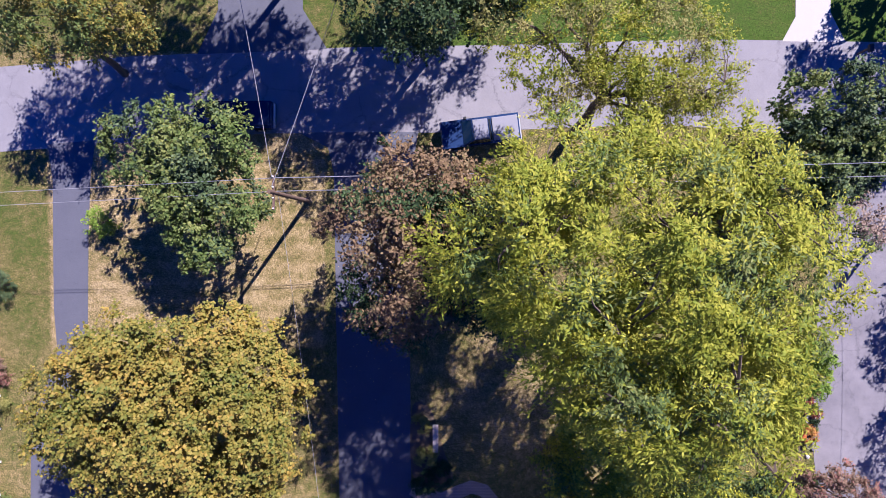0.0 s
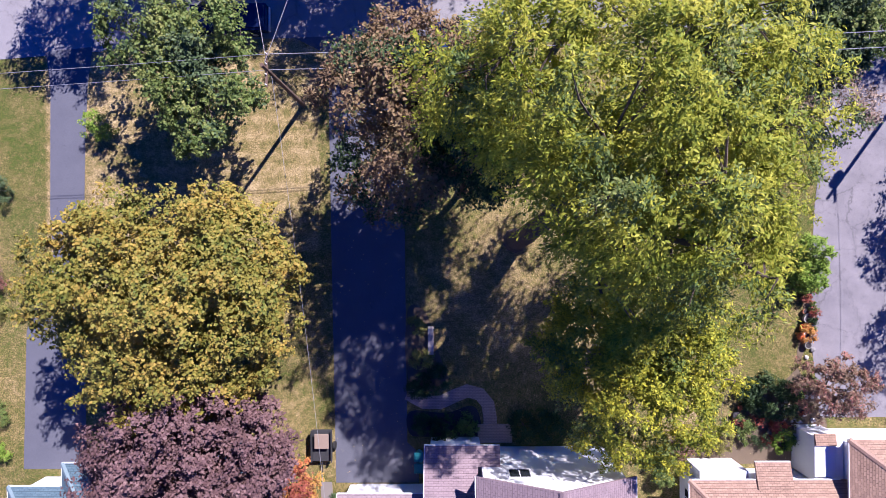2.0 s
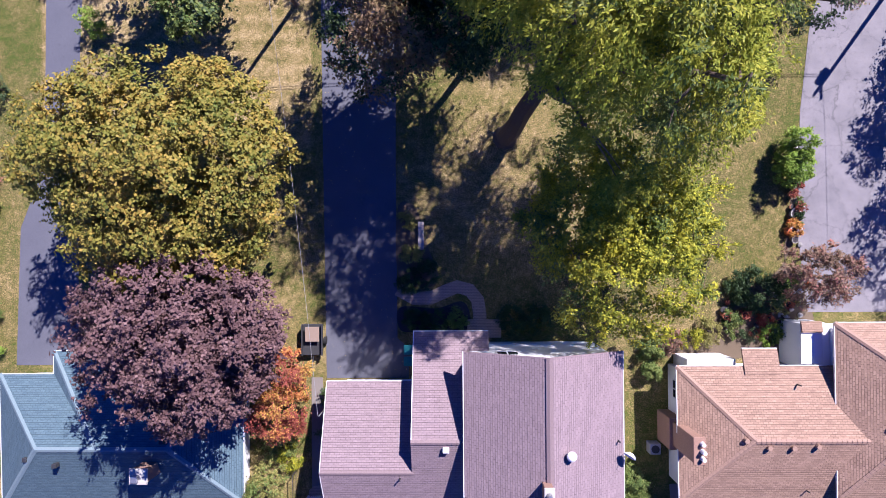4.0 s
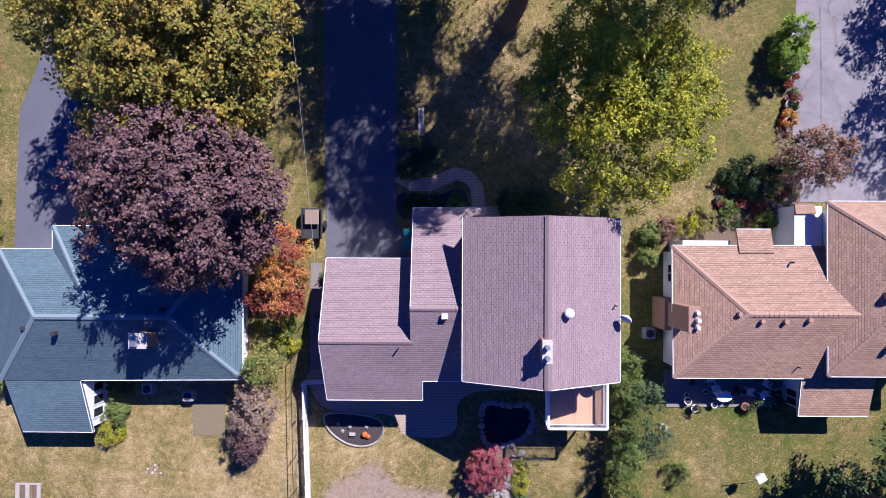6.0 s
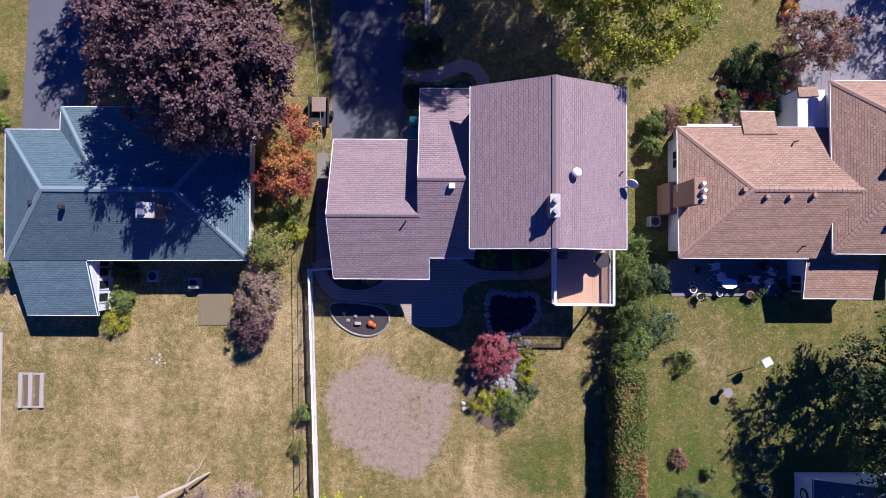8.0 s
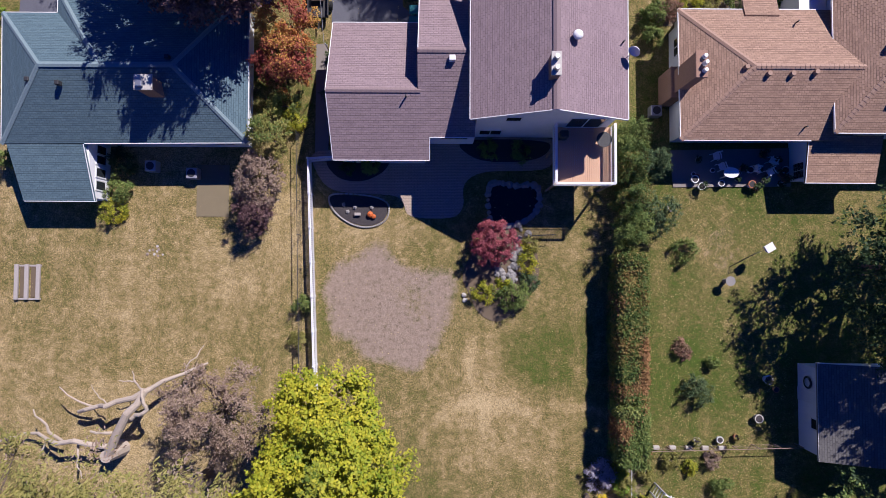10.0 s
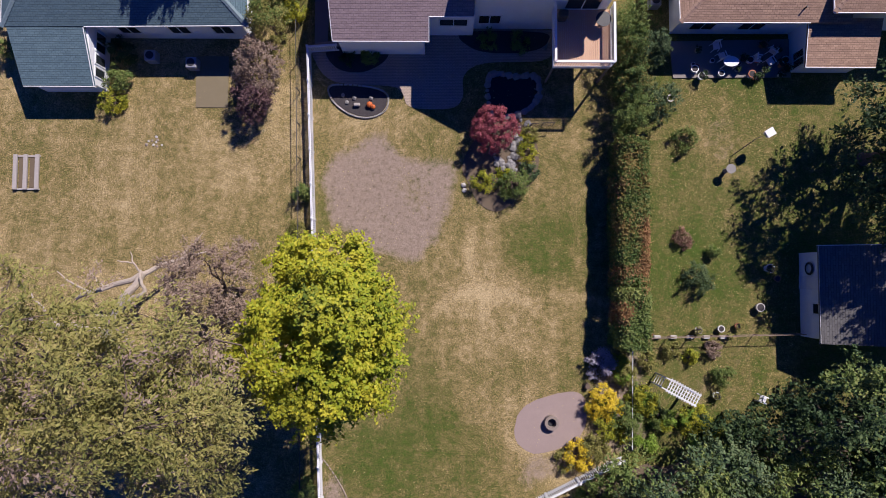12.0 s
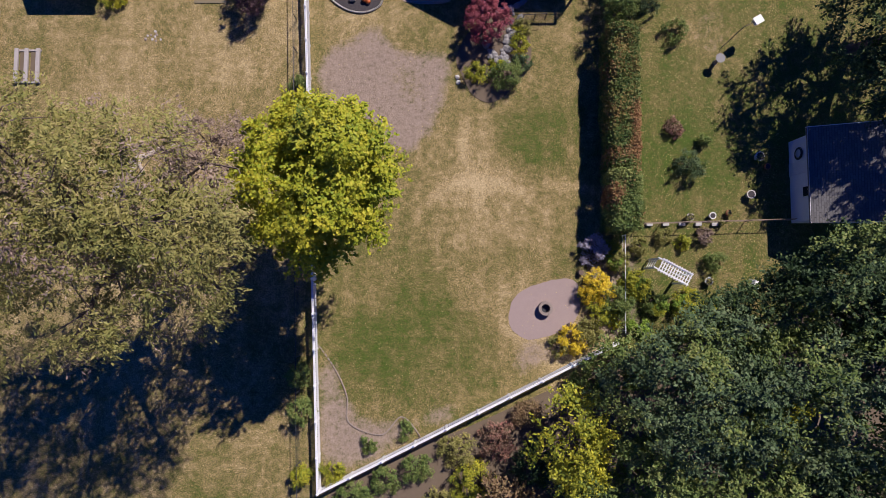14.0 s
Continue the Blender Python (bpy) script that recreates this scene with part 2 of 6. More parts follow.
M_BARK = plain("bark", (0.15, 0.11, 0.085), (0.085, 0.065, 0.05), 4, 0.95, 16, 1.0)
M_PALEBARK = plain("pale_bark", (0.46, 0.39, 0.32), (0.33, 0.27, 0.22), 4, 0.95, 16, 1.0)
M_ROCK = plain("field_stone", (0.29, 0.275, 0.265), (0.16, 0.15, 0.145), 3, 0.9, 14, 0.8)
M_METAL = plain("galvanised_metal", (0.55, 0.56, 0.58), (0.45, 0.46, 0.48), 5, 0.4, 40, 0.1, 0.8)
M_DARK = plain("dark_metal", (0.035, 0.035, 0.04), (0.06, 0.06, 0.06), 5, 0.5)
M_WIRE = plain("wire", (0.30, 0.30, 0.32), (0.22, 0.22, 0.24), 5, 0.5)
M_TEAL = plain("teal_plastic", (0.02, 0.20, 0.22), (0.03, 0.26, 0.27), 5, 0.5)
M_BLUE = plain("blue_paint", (0.02, 0.045, 0.12), (0.03, 0.06, 0.16), 2, 0.25, 60, 0.02)
M_NAVY = plain("dark_blue_paint", (0.01, 0.02, 0.07), (0.015, 0.025, 0.09), 2, 0.25, 60, 0.02)
M_SILVER = plain("silver_paint", (0.38, 0.38, 0.42), (0.30, 0.30, 0.34), 2, 0.3, 60, 0.02, 0.3)
M_RUBBER = plain("rubber", (0.02, 0.02, 0.02), (0.03, 0.03, 0.03), 5, 0.9)
M_ORANGE = plain("pumpkin_orange", (0.55, 0.13, 0.03), (0.45, 0.09, 0.02), 5, 0.5)
M_TERRA = plain("terracotta", (0.45, 0.18, 0.10), (0.36, 0.14, 0.08), 5, 0.8)


def glass_material():
    m, ns, ls, p = material("window_glass")
    p.inputs["Base Color"].default_value = (0.02, 0.025, 0.03, 1)
    p.inputs["Roughness"].default_value = 0.06
    return m


def water_material():
    m, ns, ls, p = material("pond_water")
    n = tex(ns, ls, 6.0)
    ls.new(mixer(ns, ls, n.outputs[0], (0.008, 0.012, 0.012), (0.016, 0.02, 0.016)), p.inputs["Base Color"])
    p.inputs["Roughness"].default_value = 0.12
    p.inputs["Specular IOR Level"].default_value = 0.2
    bump(ns, ls, p, n.outputs[0], 0.05)
    return m


M_GLASS, M_WATER = glass_material(), water_material()
L_GOLD = leafy("golden_olive_leaves", (0.085, 0.11, 0.020), (0.195, 0.172, 0.033), (0.32, 0.212, 0.046))
L_WILLOW = leafy("yellow_green_leaves", (0.11, 0.155, 0.018), (0.235, 0.25, 0.026), (0.37, 0.34, 0.045), 0.35)
L_PURPLE = leafy("purple_leaves", (0.05, 0.028, 0.03), (0.10, 0.056, 0.056), (0.165, 0.10, 0.095), 0.15)
L_BROWN = leafy("bronze_brown_leaves", (0.10, 0.065, 0.035), (0.185, 0.12, 0.062), (0.13, 0.115, 0.045), 0.2)
L_GREEN = leafy("mid_green_leaves", (0.055, 0.095, 0.024), (0.115, 0.155, 0.04), (0.21, 0.22, 0.065))
L_DARK = leafy("dark_green_leaves", (0.014, 0.030, 0.011), (0.030, 0.056, 0.019), (0.08, 0.115, 0.04), 0.2)
L_GREYGREEN = leafy("grey_green_leaves", (0.03, 0.055, 0.022), (0.062, 0.095, 0.04), (0.12, 0.15, 0.065), 0.2)
L_YELLOW = leafy("bright_yellow_leaves", (0.115, 0.17, 0.014), (0.25, 0.265, 0.018), (0.385, 0.335, 0.03), 0.3)
L_BLOOM = leafy("golden_blooms", (0.38, 0.30, 0.02), (0.50, 0.37, 0.025), (0.56, 0.43, 0.04), 0.25)
L_GOLDGREEN = leafy("yellow_tinged_leaves", (0.08, 0.12, 0.018), (0.24, 0.245, 0.024), (0.46, 0.40, 0.03))
L_ORANGE = leafy("orange_leaves", (0.30, 0.23, 0.045), (0.42, 0.20, 0.06), (0.36, 0.09, 0.045))
L_RED = leafy("scarlet_leaves", (0.22, 0.10, 0.05), (0.24, 0.06, 0.045), (0.17, 0.035, 0.035))
L_MAPLE = leafy("crimson_leaves", (0.15, 0.03, 0.04), (0.24, 0.06, 0.075), (0.33, 0.11, 0.12), 0.25)
L_TAN = leafy("tan_olive_leaves", (0.105, 0.12, 0.030), (0.205, 0.19, 0.055), (0.29, 0.245, 0.088))
L_LAVENDER = leafy("lavender_flower_spikes", (0.15, 0.14, 0.15), (0.25, 0.23, 0.28), (0.34, 0.31, 0.38), 0.15)
L_DRAB = leafy("dried_brown_leaves", (0.12, 0.08, 0.06), (0.20, 0.145, 0.11), (0.26, 0.20, 0.15), 0.15)
L_BLUSH = leafy("blush_brown_leaves", (0.10, 0.075, 0.04), (0.19, 0.12, 0.08), (0.30, 0.10, 0.09), 0.2)
L_HEDGE = leafy("hedge_leaves", (0.035, 0.07, 0.018), (0.075, 0.11, 0.025), (0.24, 0.14, 0.05), 0.2)
L_LIME = leafy("lime_conifer_leaves", (0.09, 0.16, 0.02), (0.15, 0.23, 0.03), (0.24, 0.30, 0.05), 0.2)
L_FALLEN = leafy("fallen_leaf_tones", (0.36, 0.28, 0.10), (0.44, 0.36, 0.17), (0.30, 0.19, 0.09), 0.1)


# ---------------------------------------------------------------- builders
def mesh_of(name, verts, faces, mat):
    me = bpy.data.meshes.new(name)
    me.from_pydata([tuple(v) for v in verts], [], faces)
    me.materials.append(mat)
    me.update()
    return me


def part(name, bm, mat, parent=None, label=""):
    """Links a bmesh or a mesh as one object under its thing."""
    if isinstance(bm, bmesh.types.BMesh):
        me = bpy.data.meshes.new(name)
        bm.to_mesh(me)
        bm.free()
        me.materials.append(mat)
    else:
        me = bm
    ob = new(name, me)
    if parent:
        ob.parent = parent
    return tagged(ob, label)


def thing(name, label, category, at=(0, 0, 0), group="", kind="", rz=0.0):
    ob = new(name)
    ob.matrix_basis = pose(*at, 0, 0, rz)
    return tagged(ob, label, category, group, kind)


def box(bm, x0, x1, y0, y1, z0, z1, bevel=0.0):
    g = bmesh.ops.create_cube(bm, size=1.0, matrix=Matrix.LocRotScale(((x0 + x1) / 2, (y0 + y1) / 2, (z0 + z1) / 2), None, (x1 - x0, y1 - y0, z1 - z0)))
    if bevel:
        es = list({e for v in g["verts"] for e in v.link_edges})
        bmesh.ops.bevel(bm, geom=es, offset=bevel, segments=1, affect="EDGES")
    return bm


def boxed(x0, x1, y0, y1, z0, z1, bevel=0.0):
    return box(bmesh.new(), x0, x1, y0, y1, z0, z1, bevel)


def cyl(bm, x, y, z0, z1, r0, r1=None, n=12):
    bmesh.ops.create_cone(bm, cap_ends=True, segments=n, radius1=r0, radius2=r0 if r1 is None else r1, depth=z1 - z0, matrix=pose(x, y, (z0 + z1) / 2))
    return bm


def rod(bm, a, b, r0, r1=None, n=6):
    """A tapered round bar from a to b."""
    a, b = Vector(a), Vector(b)
    d = b - a
    m = Matrix.Translation((a + b) / 2) @ d.to_track_quat("Z", "Y").to_matrix().to_4x4()
    bmesh.ops.create_cone(bm, cap_ends=True, segments=n, radius1=r0, radius2=r0 if r1 is None else r1, depth=d.length, matrix=m)
    return bm


def prism(pts, z0, z1):
    """A flat outline raised from z0 to z1."""
    bm = bmesh.new()
    lo = [bm.verts.new((x, y, z0)) for x, y in pts]
    hi = [bm.verts.new((x, y, z1)) for x, y in pts]
    n = len(pts)
    bm.faces.new(hi)
    bm.faces.new(lo[::-1])
    for i in range(n):
        bm.faces.new((lo[i], lo[(i + 1) % n], hi[(i + 1) % n], hi[i]))
    bmesh.ops.recalc_face_normals(bm, faces=bm.faces)
    bmesh.ops.triangulate(bm, faces=[f for f in bm.faces if len(f.verts) > 4])
    return bm


def rounded(pts, steps=5, wobble=0.0, seed=1):
    """A closed smooth outline through the points (Catmull-Rom)."""
    r = random.Random(seed)
    out, n = [], len(pts)
    for i in range(n):
        p0, p1, p2, p3 = (Vector(pts[(i + k) % n]) for k in (-1, 0, 1, 2))
        for s in range(steps):
            t = s / steps
            v = 0.5 * (2 * p1 + (p2 - p0) * t + (2 * p0 - 5 * p1 + 4 * p2 - p3) * t * t + (3 * p1 - p0 - 3 * p2 + p3) * t ** 3)
            out.append((v.x + r.uniform(-wobble, wobble), v.y + r.uniform(-wobble, wobble)))
    return out


def slope(parent, pts, mat, thick=0.14, name="roof_slope", label=""):
    """One roof plane with its thickness; shingle courses run level, u along them and v up the slope."""
    ps = [Vector(p) for p in pts]
    nrm = (ps[1] - ps[0]).cross(ps[2] - ps[0]).normalized()
    if nrm.z < 0:
        ps, nrm = ps[::-1], -nrm
    h = Vector((0, 0, 1)).cross(nrm).normalized()
    v = nrm.cross(h)
    bm = bmesh.new()
    hi = [bm.verts.new(p) for p in ps]
    lo = [bm.verts.new(p - Vector((0, 0, thick))) for p in ps]
    n = len(ps)
    bm.faces.new(hi)
    bm.faces.new(lo[::-1])
    for i in range(n):
        bm.faces.new((lo[i], lo[(i + 1) % n], hi[(i + 1) % n], hi[i]))
    uv = bm.loops.layers.uv.new("UVMap")
    for f in bm.faces:
        for l in f.loops:
            l[uv].uv = (l.vert.co.dot(h), l.vert.co.dot(v))
    return part(name, bm, mat, parent, label)


def caps(parent, a, b, mat, w=0.16, name="ridge_cap"):
    """Overlapping cap shingles along a ridge or hip, each a piece of its own."""
    a, b = Vector(a), Vector(b)
    d = (b - a).normalized()
    s = d.cross(Vector((0, 0, 1))).normalized()
    up = s.cross(d)
    n = max(2, int((b - a).length / 0.3))
    step = (b - a) / n
    bm = bmesh.new()
    vs = [bm.verts.new(x) for x in (-s * w - up * 0.01, up * 0.06, s * w - up * 0.01, step * 1.1 - s * w - up * 0.03, step * 1.1 + up * 0.035, step * 1.1 + s * w - up * 0.03)]
    bm.faces.new((vs[0], vs[1], vs[4], vs[3]))
    bm.faces.new((vs[1], vs[2], vs[5], vs[4]))
    bm.faces.new((vs[2], vs[1], vs[0]))
    first = part(name, bm, mat, parent)
    first.location = a
    for i in range(1, n):
        part(name, first.data, None, parent).location = a + step * i
    return first


def edging(parent, a, b, name="gutter", w=0.05, h=0.12, mat=None, drop=0.0):
    """A white gutter or fascia board along an edge of a roof."""
    a, b = Vector(a), Vector(b)
    d = (b - a).normalized()
    s = Vector((d.y, -d.x, 0)).normalized()
    bm = bmesh.new()
    vs = []
    for p in (a, b):
        for k, z in ((0.003, 0.01), (w, 0.01), (w, -h), (0.003, -h)):
            vs.append(bm.verts.new(p + s * k + Vector((0, 0, z - drop))))
    for i in range(4):
        bm.faces.new((vs[i], vs[(i + 1) % 4], vs[4 + (i + 1) % 4], vs[4 + i]))
    bm.faces.new(vs[:4][::-1])
    bm.faces.new(vs[4:])
    bmesh.ops.recalc_face_normals(bm, faces=bm.faces)
    return part(name, bm, mat or M_WHITE, parent)


def window(parent, c, along, w, h, name="window", panes=2):
    """A framed window on a wall; c is its middle, along its direction in the wall, outward to the right of it."""
    a = Vector(along).normalized()
    out = Vector((a.y, -a.x, 0))
    m = Matrix.Translation(c) @ Matrix(((a.x, out.x, 0, 0), (a.y, out.y, 0, 0), (0, 0, 1, 0), (0, 0, 0, 1)))
    bm = bmesh.new()
    rings = [[bm.verts.new((sx * q, y, sz * k)) for sx, sz in ((-1, -1), (1, -1), (1, 1), (-1, 1))] for q, k, y in
             ((w / 2 + .08, h / 2 + .08, -0.03), (w / 2 + .08, h / 2 + .08, 0.05), (w / 2, h / 2, 0.05), (w / 2, h / 2, -0.03))]
    for k in range(4):
        for i in range(4):
            p, q = rings[k], rings[(k + 1) % 4]
            bm.faces.new((p[i], p[(i + 1) % 4], q[(i + 1) % 4], q[i]))
    bmesh.ops.recalc_face_normals(bm, faces=bm.faces)
    bm.transform(m)
    fr = part(name, bm, M_WHITE, parent)
    for i in range(1, panes):
        x = -w / 2 + w * i / panes
        bm = boxed(x - .03, x + .03, -0.02, 0.045, -h / 2, h / 2)
        bm.transform(m)
        part("mullion", bm, M_WHITE, fr)
    for i in range(panes):
        bm = boxed(-w / 2 + w * i / panes + .03, -w / 2 + w * (i + 1) / panes - .03, 0.0, 0.025, -h / 2, h / 2)
        bm.transform(m)
        part("pane", bm, M_GLASS, fr)
    return fr


# ---------------------------------------------------------------- plants
def leaves_mesh(name, centres, normals, size, mat, rng, aspect=0.55, jitter=0.8, droop=0.0, axes=None):
    """One mesh of many small pointed leaves; axes, where given, are the shoots that they grow along."""
    n = len(centres)
    d = normals + rng.normal(0, jitter, (n, 3))
    d /= np.linalg.norm(d, axis=1)[:, None] + 1e-9
    ax = rng.normal(0, 1, (n, 3))
    if axes is not None:
        ax = ax * 0.45 + axes
    if droop:
        ax = ax * (1 - droop) + np.array([0, 0, -0.9]) * droop + normals * 0.6 * droop
    u = ax - (ax * d).sum(1)[:, None] * d
    u /= np.linalg.norm(u, axis=1)[:, None] + 1e-9
    v = np.cross(d, u)
    s = size * rng.uniform(0.6, 1.35, n)[:, None]
    lift = d * s * 0.12
    quad = np.stack([centres - u * s, centres - v * s * aspect + lift, centres + u * s, centres + v * s * aspect + lift], 1).reshape(-1, 3)
    me = bpy.data.meshes.new(name)
    me.vertices.add(4 * n)
    me.vertices.foreach_set("co", quad.astype(np.float32).ravel())
    me.loops.add(4 * n)
    me.loops.foreach_set("vertex_index", np.arange(4 * n, dtype=np.int32))
    me.polygons.add(n)
    me.polygons.foreach_set("loop_start", np.arange(0, 4 * n, 4, dtype=np.int32))
    me.materials.append(mat)
    me.update(calc_edges=True)
    return me


def unit(v):
    return v / (np.linalg.norm(v, axis=-1, keepdims=True) + 1e-9)


def crown_points(rng, blobs, count, clump, low=-0.35, fill=0.25, droop=0.0):
    """Leaf places, outward directions and shoot directions: clumps sit on the blobs, each clump is a tuft of shoots, leaves line the shoots."""
    area = np.array([(b[3] * b[4] + b[3] * b[5] + b[4] * b[5]) for b in blobs])
    cs, ns, xs, ends = [], [], [], []
    for b, a in zip(blobs, area / area.sum()):
        c, r = np.array(b[:3]), np.array(b[3:6])
        k = max(5, int(a * area.sum() * 1.5 / clump ** 2))
        d = unit(rng.normal(0, 1, (k * 3, 3)))
        d = d[d[:, 2] > low][:k]
        k = len(d)
        rad = np.where(rng.random(k) < fill, rng.uniform(0.35, 0.75, k), rng.uniform(0.72, 1.13, k))
        cc = c + d * r * rad[:, None]
        ends.append(cc)
        m = max(1, int(count * a / k))
        q = max(3, min(14, m // 9))
        shoot = unit(d[:, None, :] * 0.55 + unit(rng.normal(0, 1, (k, q, 3))) * 0.95 + np.array([0, 0, 0.12 - droop * 0.5]))
        pick = rng.integers(0, q, (k, m))
        e = np.take_along_axis(shoot, pick[:, :, None].repeat(3, 2), axis=1)
        reach = clump * rng.uniform(0.65, 1.35, (k, 1, 1)) * (rng.uniform(0.05, 1.0, (k, m, 1)) ** 0.7) * 1.15
        sag = np.array([0, 0, -1.0]) * (reach ** 2) * (0.12 + droop * 0.5)
        p = cc[:, None, :] + e * reach + sag + rng.normal(0, 0.085 * clump ** 0.5, (k, m, 3))
        nn = e * 0.25 + d[:, None, :] * 0.5 + np.array([0, 0, 0.75])
        cs.append(p.reshape(-1, 3))
        ns.append(nn.reshape(-1, 3))
        xs.append(e.reshape(-1, 3))
    p, n, x = np.concatenate(cs), unit(np.concatenate(ns)), np.concatenate(xs)
    keep = p[:, 2] > 0.05
    return p[keep], n[keep], x[keep], np.concatenate(ends)


def limb_path(a, b, rng, r0, r1, bm, sag=0.12, n=5, sides=7):
    a, b = Vector(a), Vector(b)
    L = (b - a).length
    pts = [a.lerp(b, i / n) for i in range(n + 1)]
    for i in range(1, n):
        pts[i] += Vector(rng.normal(0, sag * L / 4, 3)) + Vector((0, 0, sag * L * math.sin(math.pi * i / n)))
    for i in range(n):
        f0, f1 = i / n, (i + 1) / n
        rod(bm, pts[i], pts[i + 1] + (pts[i + 1] - pts[i]) * 0.03, r0 + (r1 - r0) * f0, r0 + (r1 - r0) * f1, sides)
    return pts


def tree(name, label, base, blobs, mat, count, leaf, seed, clump=0.9, trunk=0.25, fork=None, low=-0.35, fill=0.25, droop=0.0, bark=None,
         limbs=7, twigs=0, category="tree", group="", aspect=0.55, jitter=0.6, second=None, extra=()):
    """A tree: a tapered trunk that forks into limbs, and a crown of many small leaves. blobs: x, y, z and three radii."""
    rng = np.random.default_rng(seed)
    leaf, count = (leaf * 0.78, int(count * 1.1)) if leaf >= 0.1 else (leaf * 0.84, int(count * 1.05))
    bark = bark or M_BARK
    t = thing(name, label, category, (base[0], base[1], 0), group)
    o = np.array([base[0], base[1], 0])
    blobs = [(b[0] - o[0], b[1] - o[1], *b[2:]) for b in blobs]
    p, nn, ax, ends = crown_points(rng, blobs, count, clump, low, fill, droop)
    mid = np.mean([b[:3] for b in blobs], axis=0)
    zf = fork if fork is not None else max(0.4, min(b[2] - b[5] for b in blobs) + 0.6)
    top = (mid[0] * 0.35, mid[1] * 0.35, zf)
    bm = bmesh.new()
    cyl(bm, 0, 0, -0.05, 0.25, trunk * 1.5, trunk * 1.1, 10)
    limb_path((0, 0, 0.2), top, rng, trunk * 1.1, trunk * 0.8, bm, 0.04, 4, 10)
    part("trunk", bm, bark, t)
    order = rng.permutation(len(ends))[:limbs]
    tips = []
    for k in order:
        bm = bmesh.new()
        tips += limb_path(top, ends[k], rng, trunk * 0.5, trunk * 0.1, bm, 0.1)[2:]
        part("limb", bm, M_BARK, t)
    for path, r0, r1 in extra:
        bm = bmesh.new()
        for i in range(len(path) - 1):
            f0, f1 = i / (len(path) - 1), (i + 1) / (len(path) - 1)
            rod(bm, Vector(path[i]) - Vector(o), Vector(path[i + 1]) - Vector(o), r0 + (r1 - r0) * f0, r0 + (r1 - r0) * f1, 9)
        part("limb", bm, bark, t, "pale broken limb")
    if twigs:
        bm = bmesh.new()
        tv = np.array([tuple(v) for v in tips])
        for e in ends[rng.permutation(len(ends))[:twigs]]:
            k = np.argmin(((tv - e) ** 2).sum(1))
            q = Vector(tv[k]).lerp(Vector(e), 0.55) + Vector(rng.normal(0, 0.25, 3))
            rod(bm, tv[k], q, trunk * 0.11, trunk * 0.07, 4)
            rod(bm, q, e, trunk * 0.07, 0.012, 4)
        tagged(part("branchwork", bm, M_BARK, t), kind="stuff")
    if second:
        # the second tone takes whole sprays
        ph = rng.uniform(0, 6.3, 4)
        tone = np.sin(p[:, 0] * 1.3 + ph[0]) + np.sin(p[:, 1] * 1.5 + ph[1]) + np.sin((p[:, 0] + p[:, 1]) * 0.7 + ph[2]) + np.sin(p[:, 2] * 1.4 + ph[3]) + rng.normal(0, 0.8, len(p))
        pick = tone < np.quantile(tone, second[1])
        tagged(part("crown", leaves_mesh("crown", p[~pick], nn[~pick], leaf, mat, rng, aspect, jitter, droop, ax[~pick]), None, t), kind="stuff")
        tagged(part("crown", leaves_mesh("crown", p[pick], nn[pick], leaf, second[0], rng, aspect, jitter, droop, ax[pick]), None, t), kind="stuff")
    else:
        tagged(part("crown", leaves_mesh("crown", p, nn, leaf, mat, rng, aspect, jitter, droop, ax), None, t), kind="stuff")
    return t


def shrub(name, label, x, y, r, h, mat, count, seed, leaf=0.09, group="", ry=None, category="shrub", clump=0.3, aspect=0.55, trunk=0.05):
    if len(label.split()) < 4:
        label += " in the garden bed"
    return tree(name, label, (x, y), [(x, y, h * 0.5, r, ry or r, h * 0.52)], mat, count, leaf, seed, clump, trunk, h * 0.2, -0.8, 0.3,
                limbs=4, category=category, group=group, aspect=aspect)


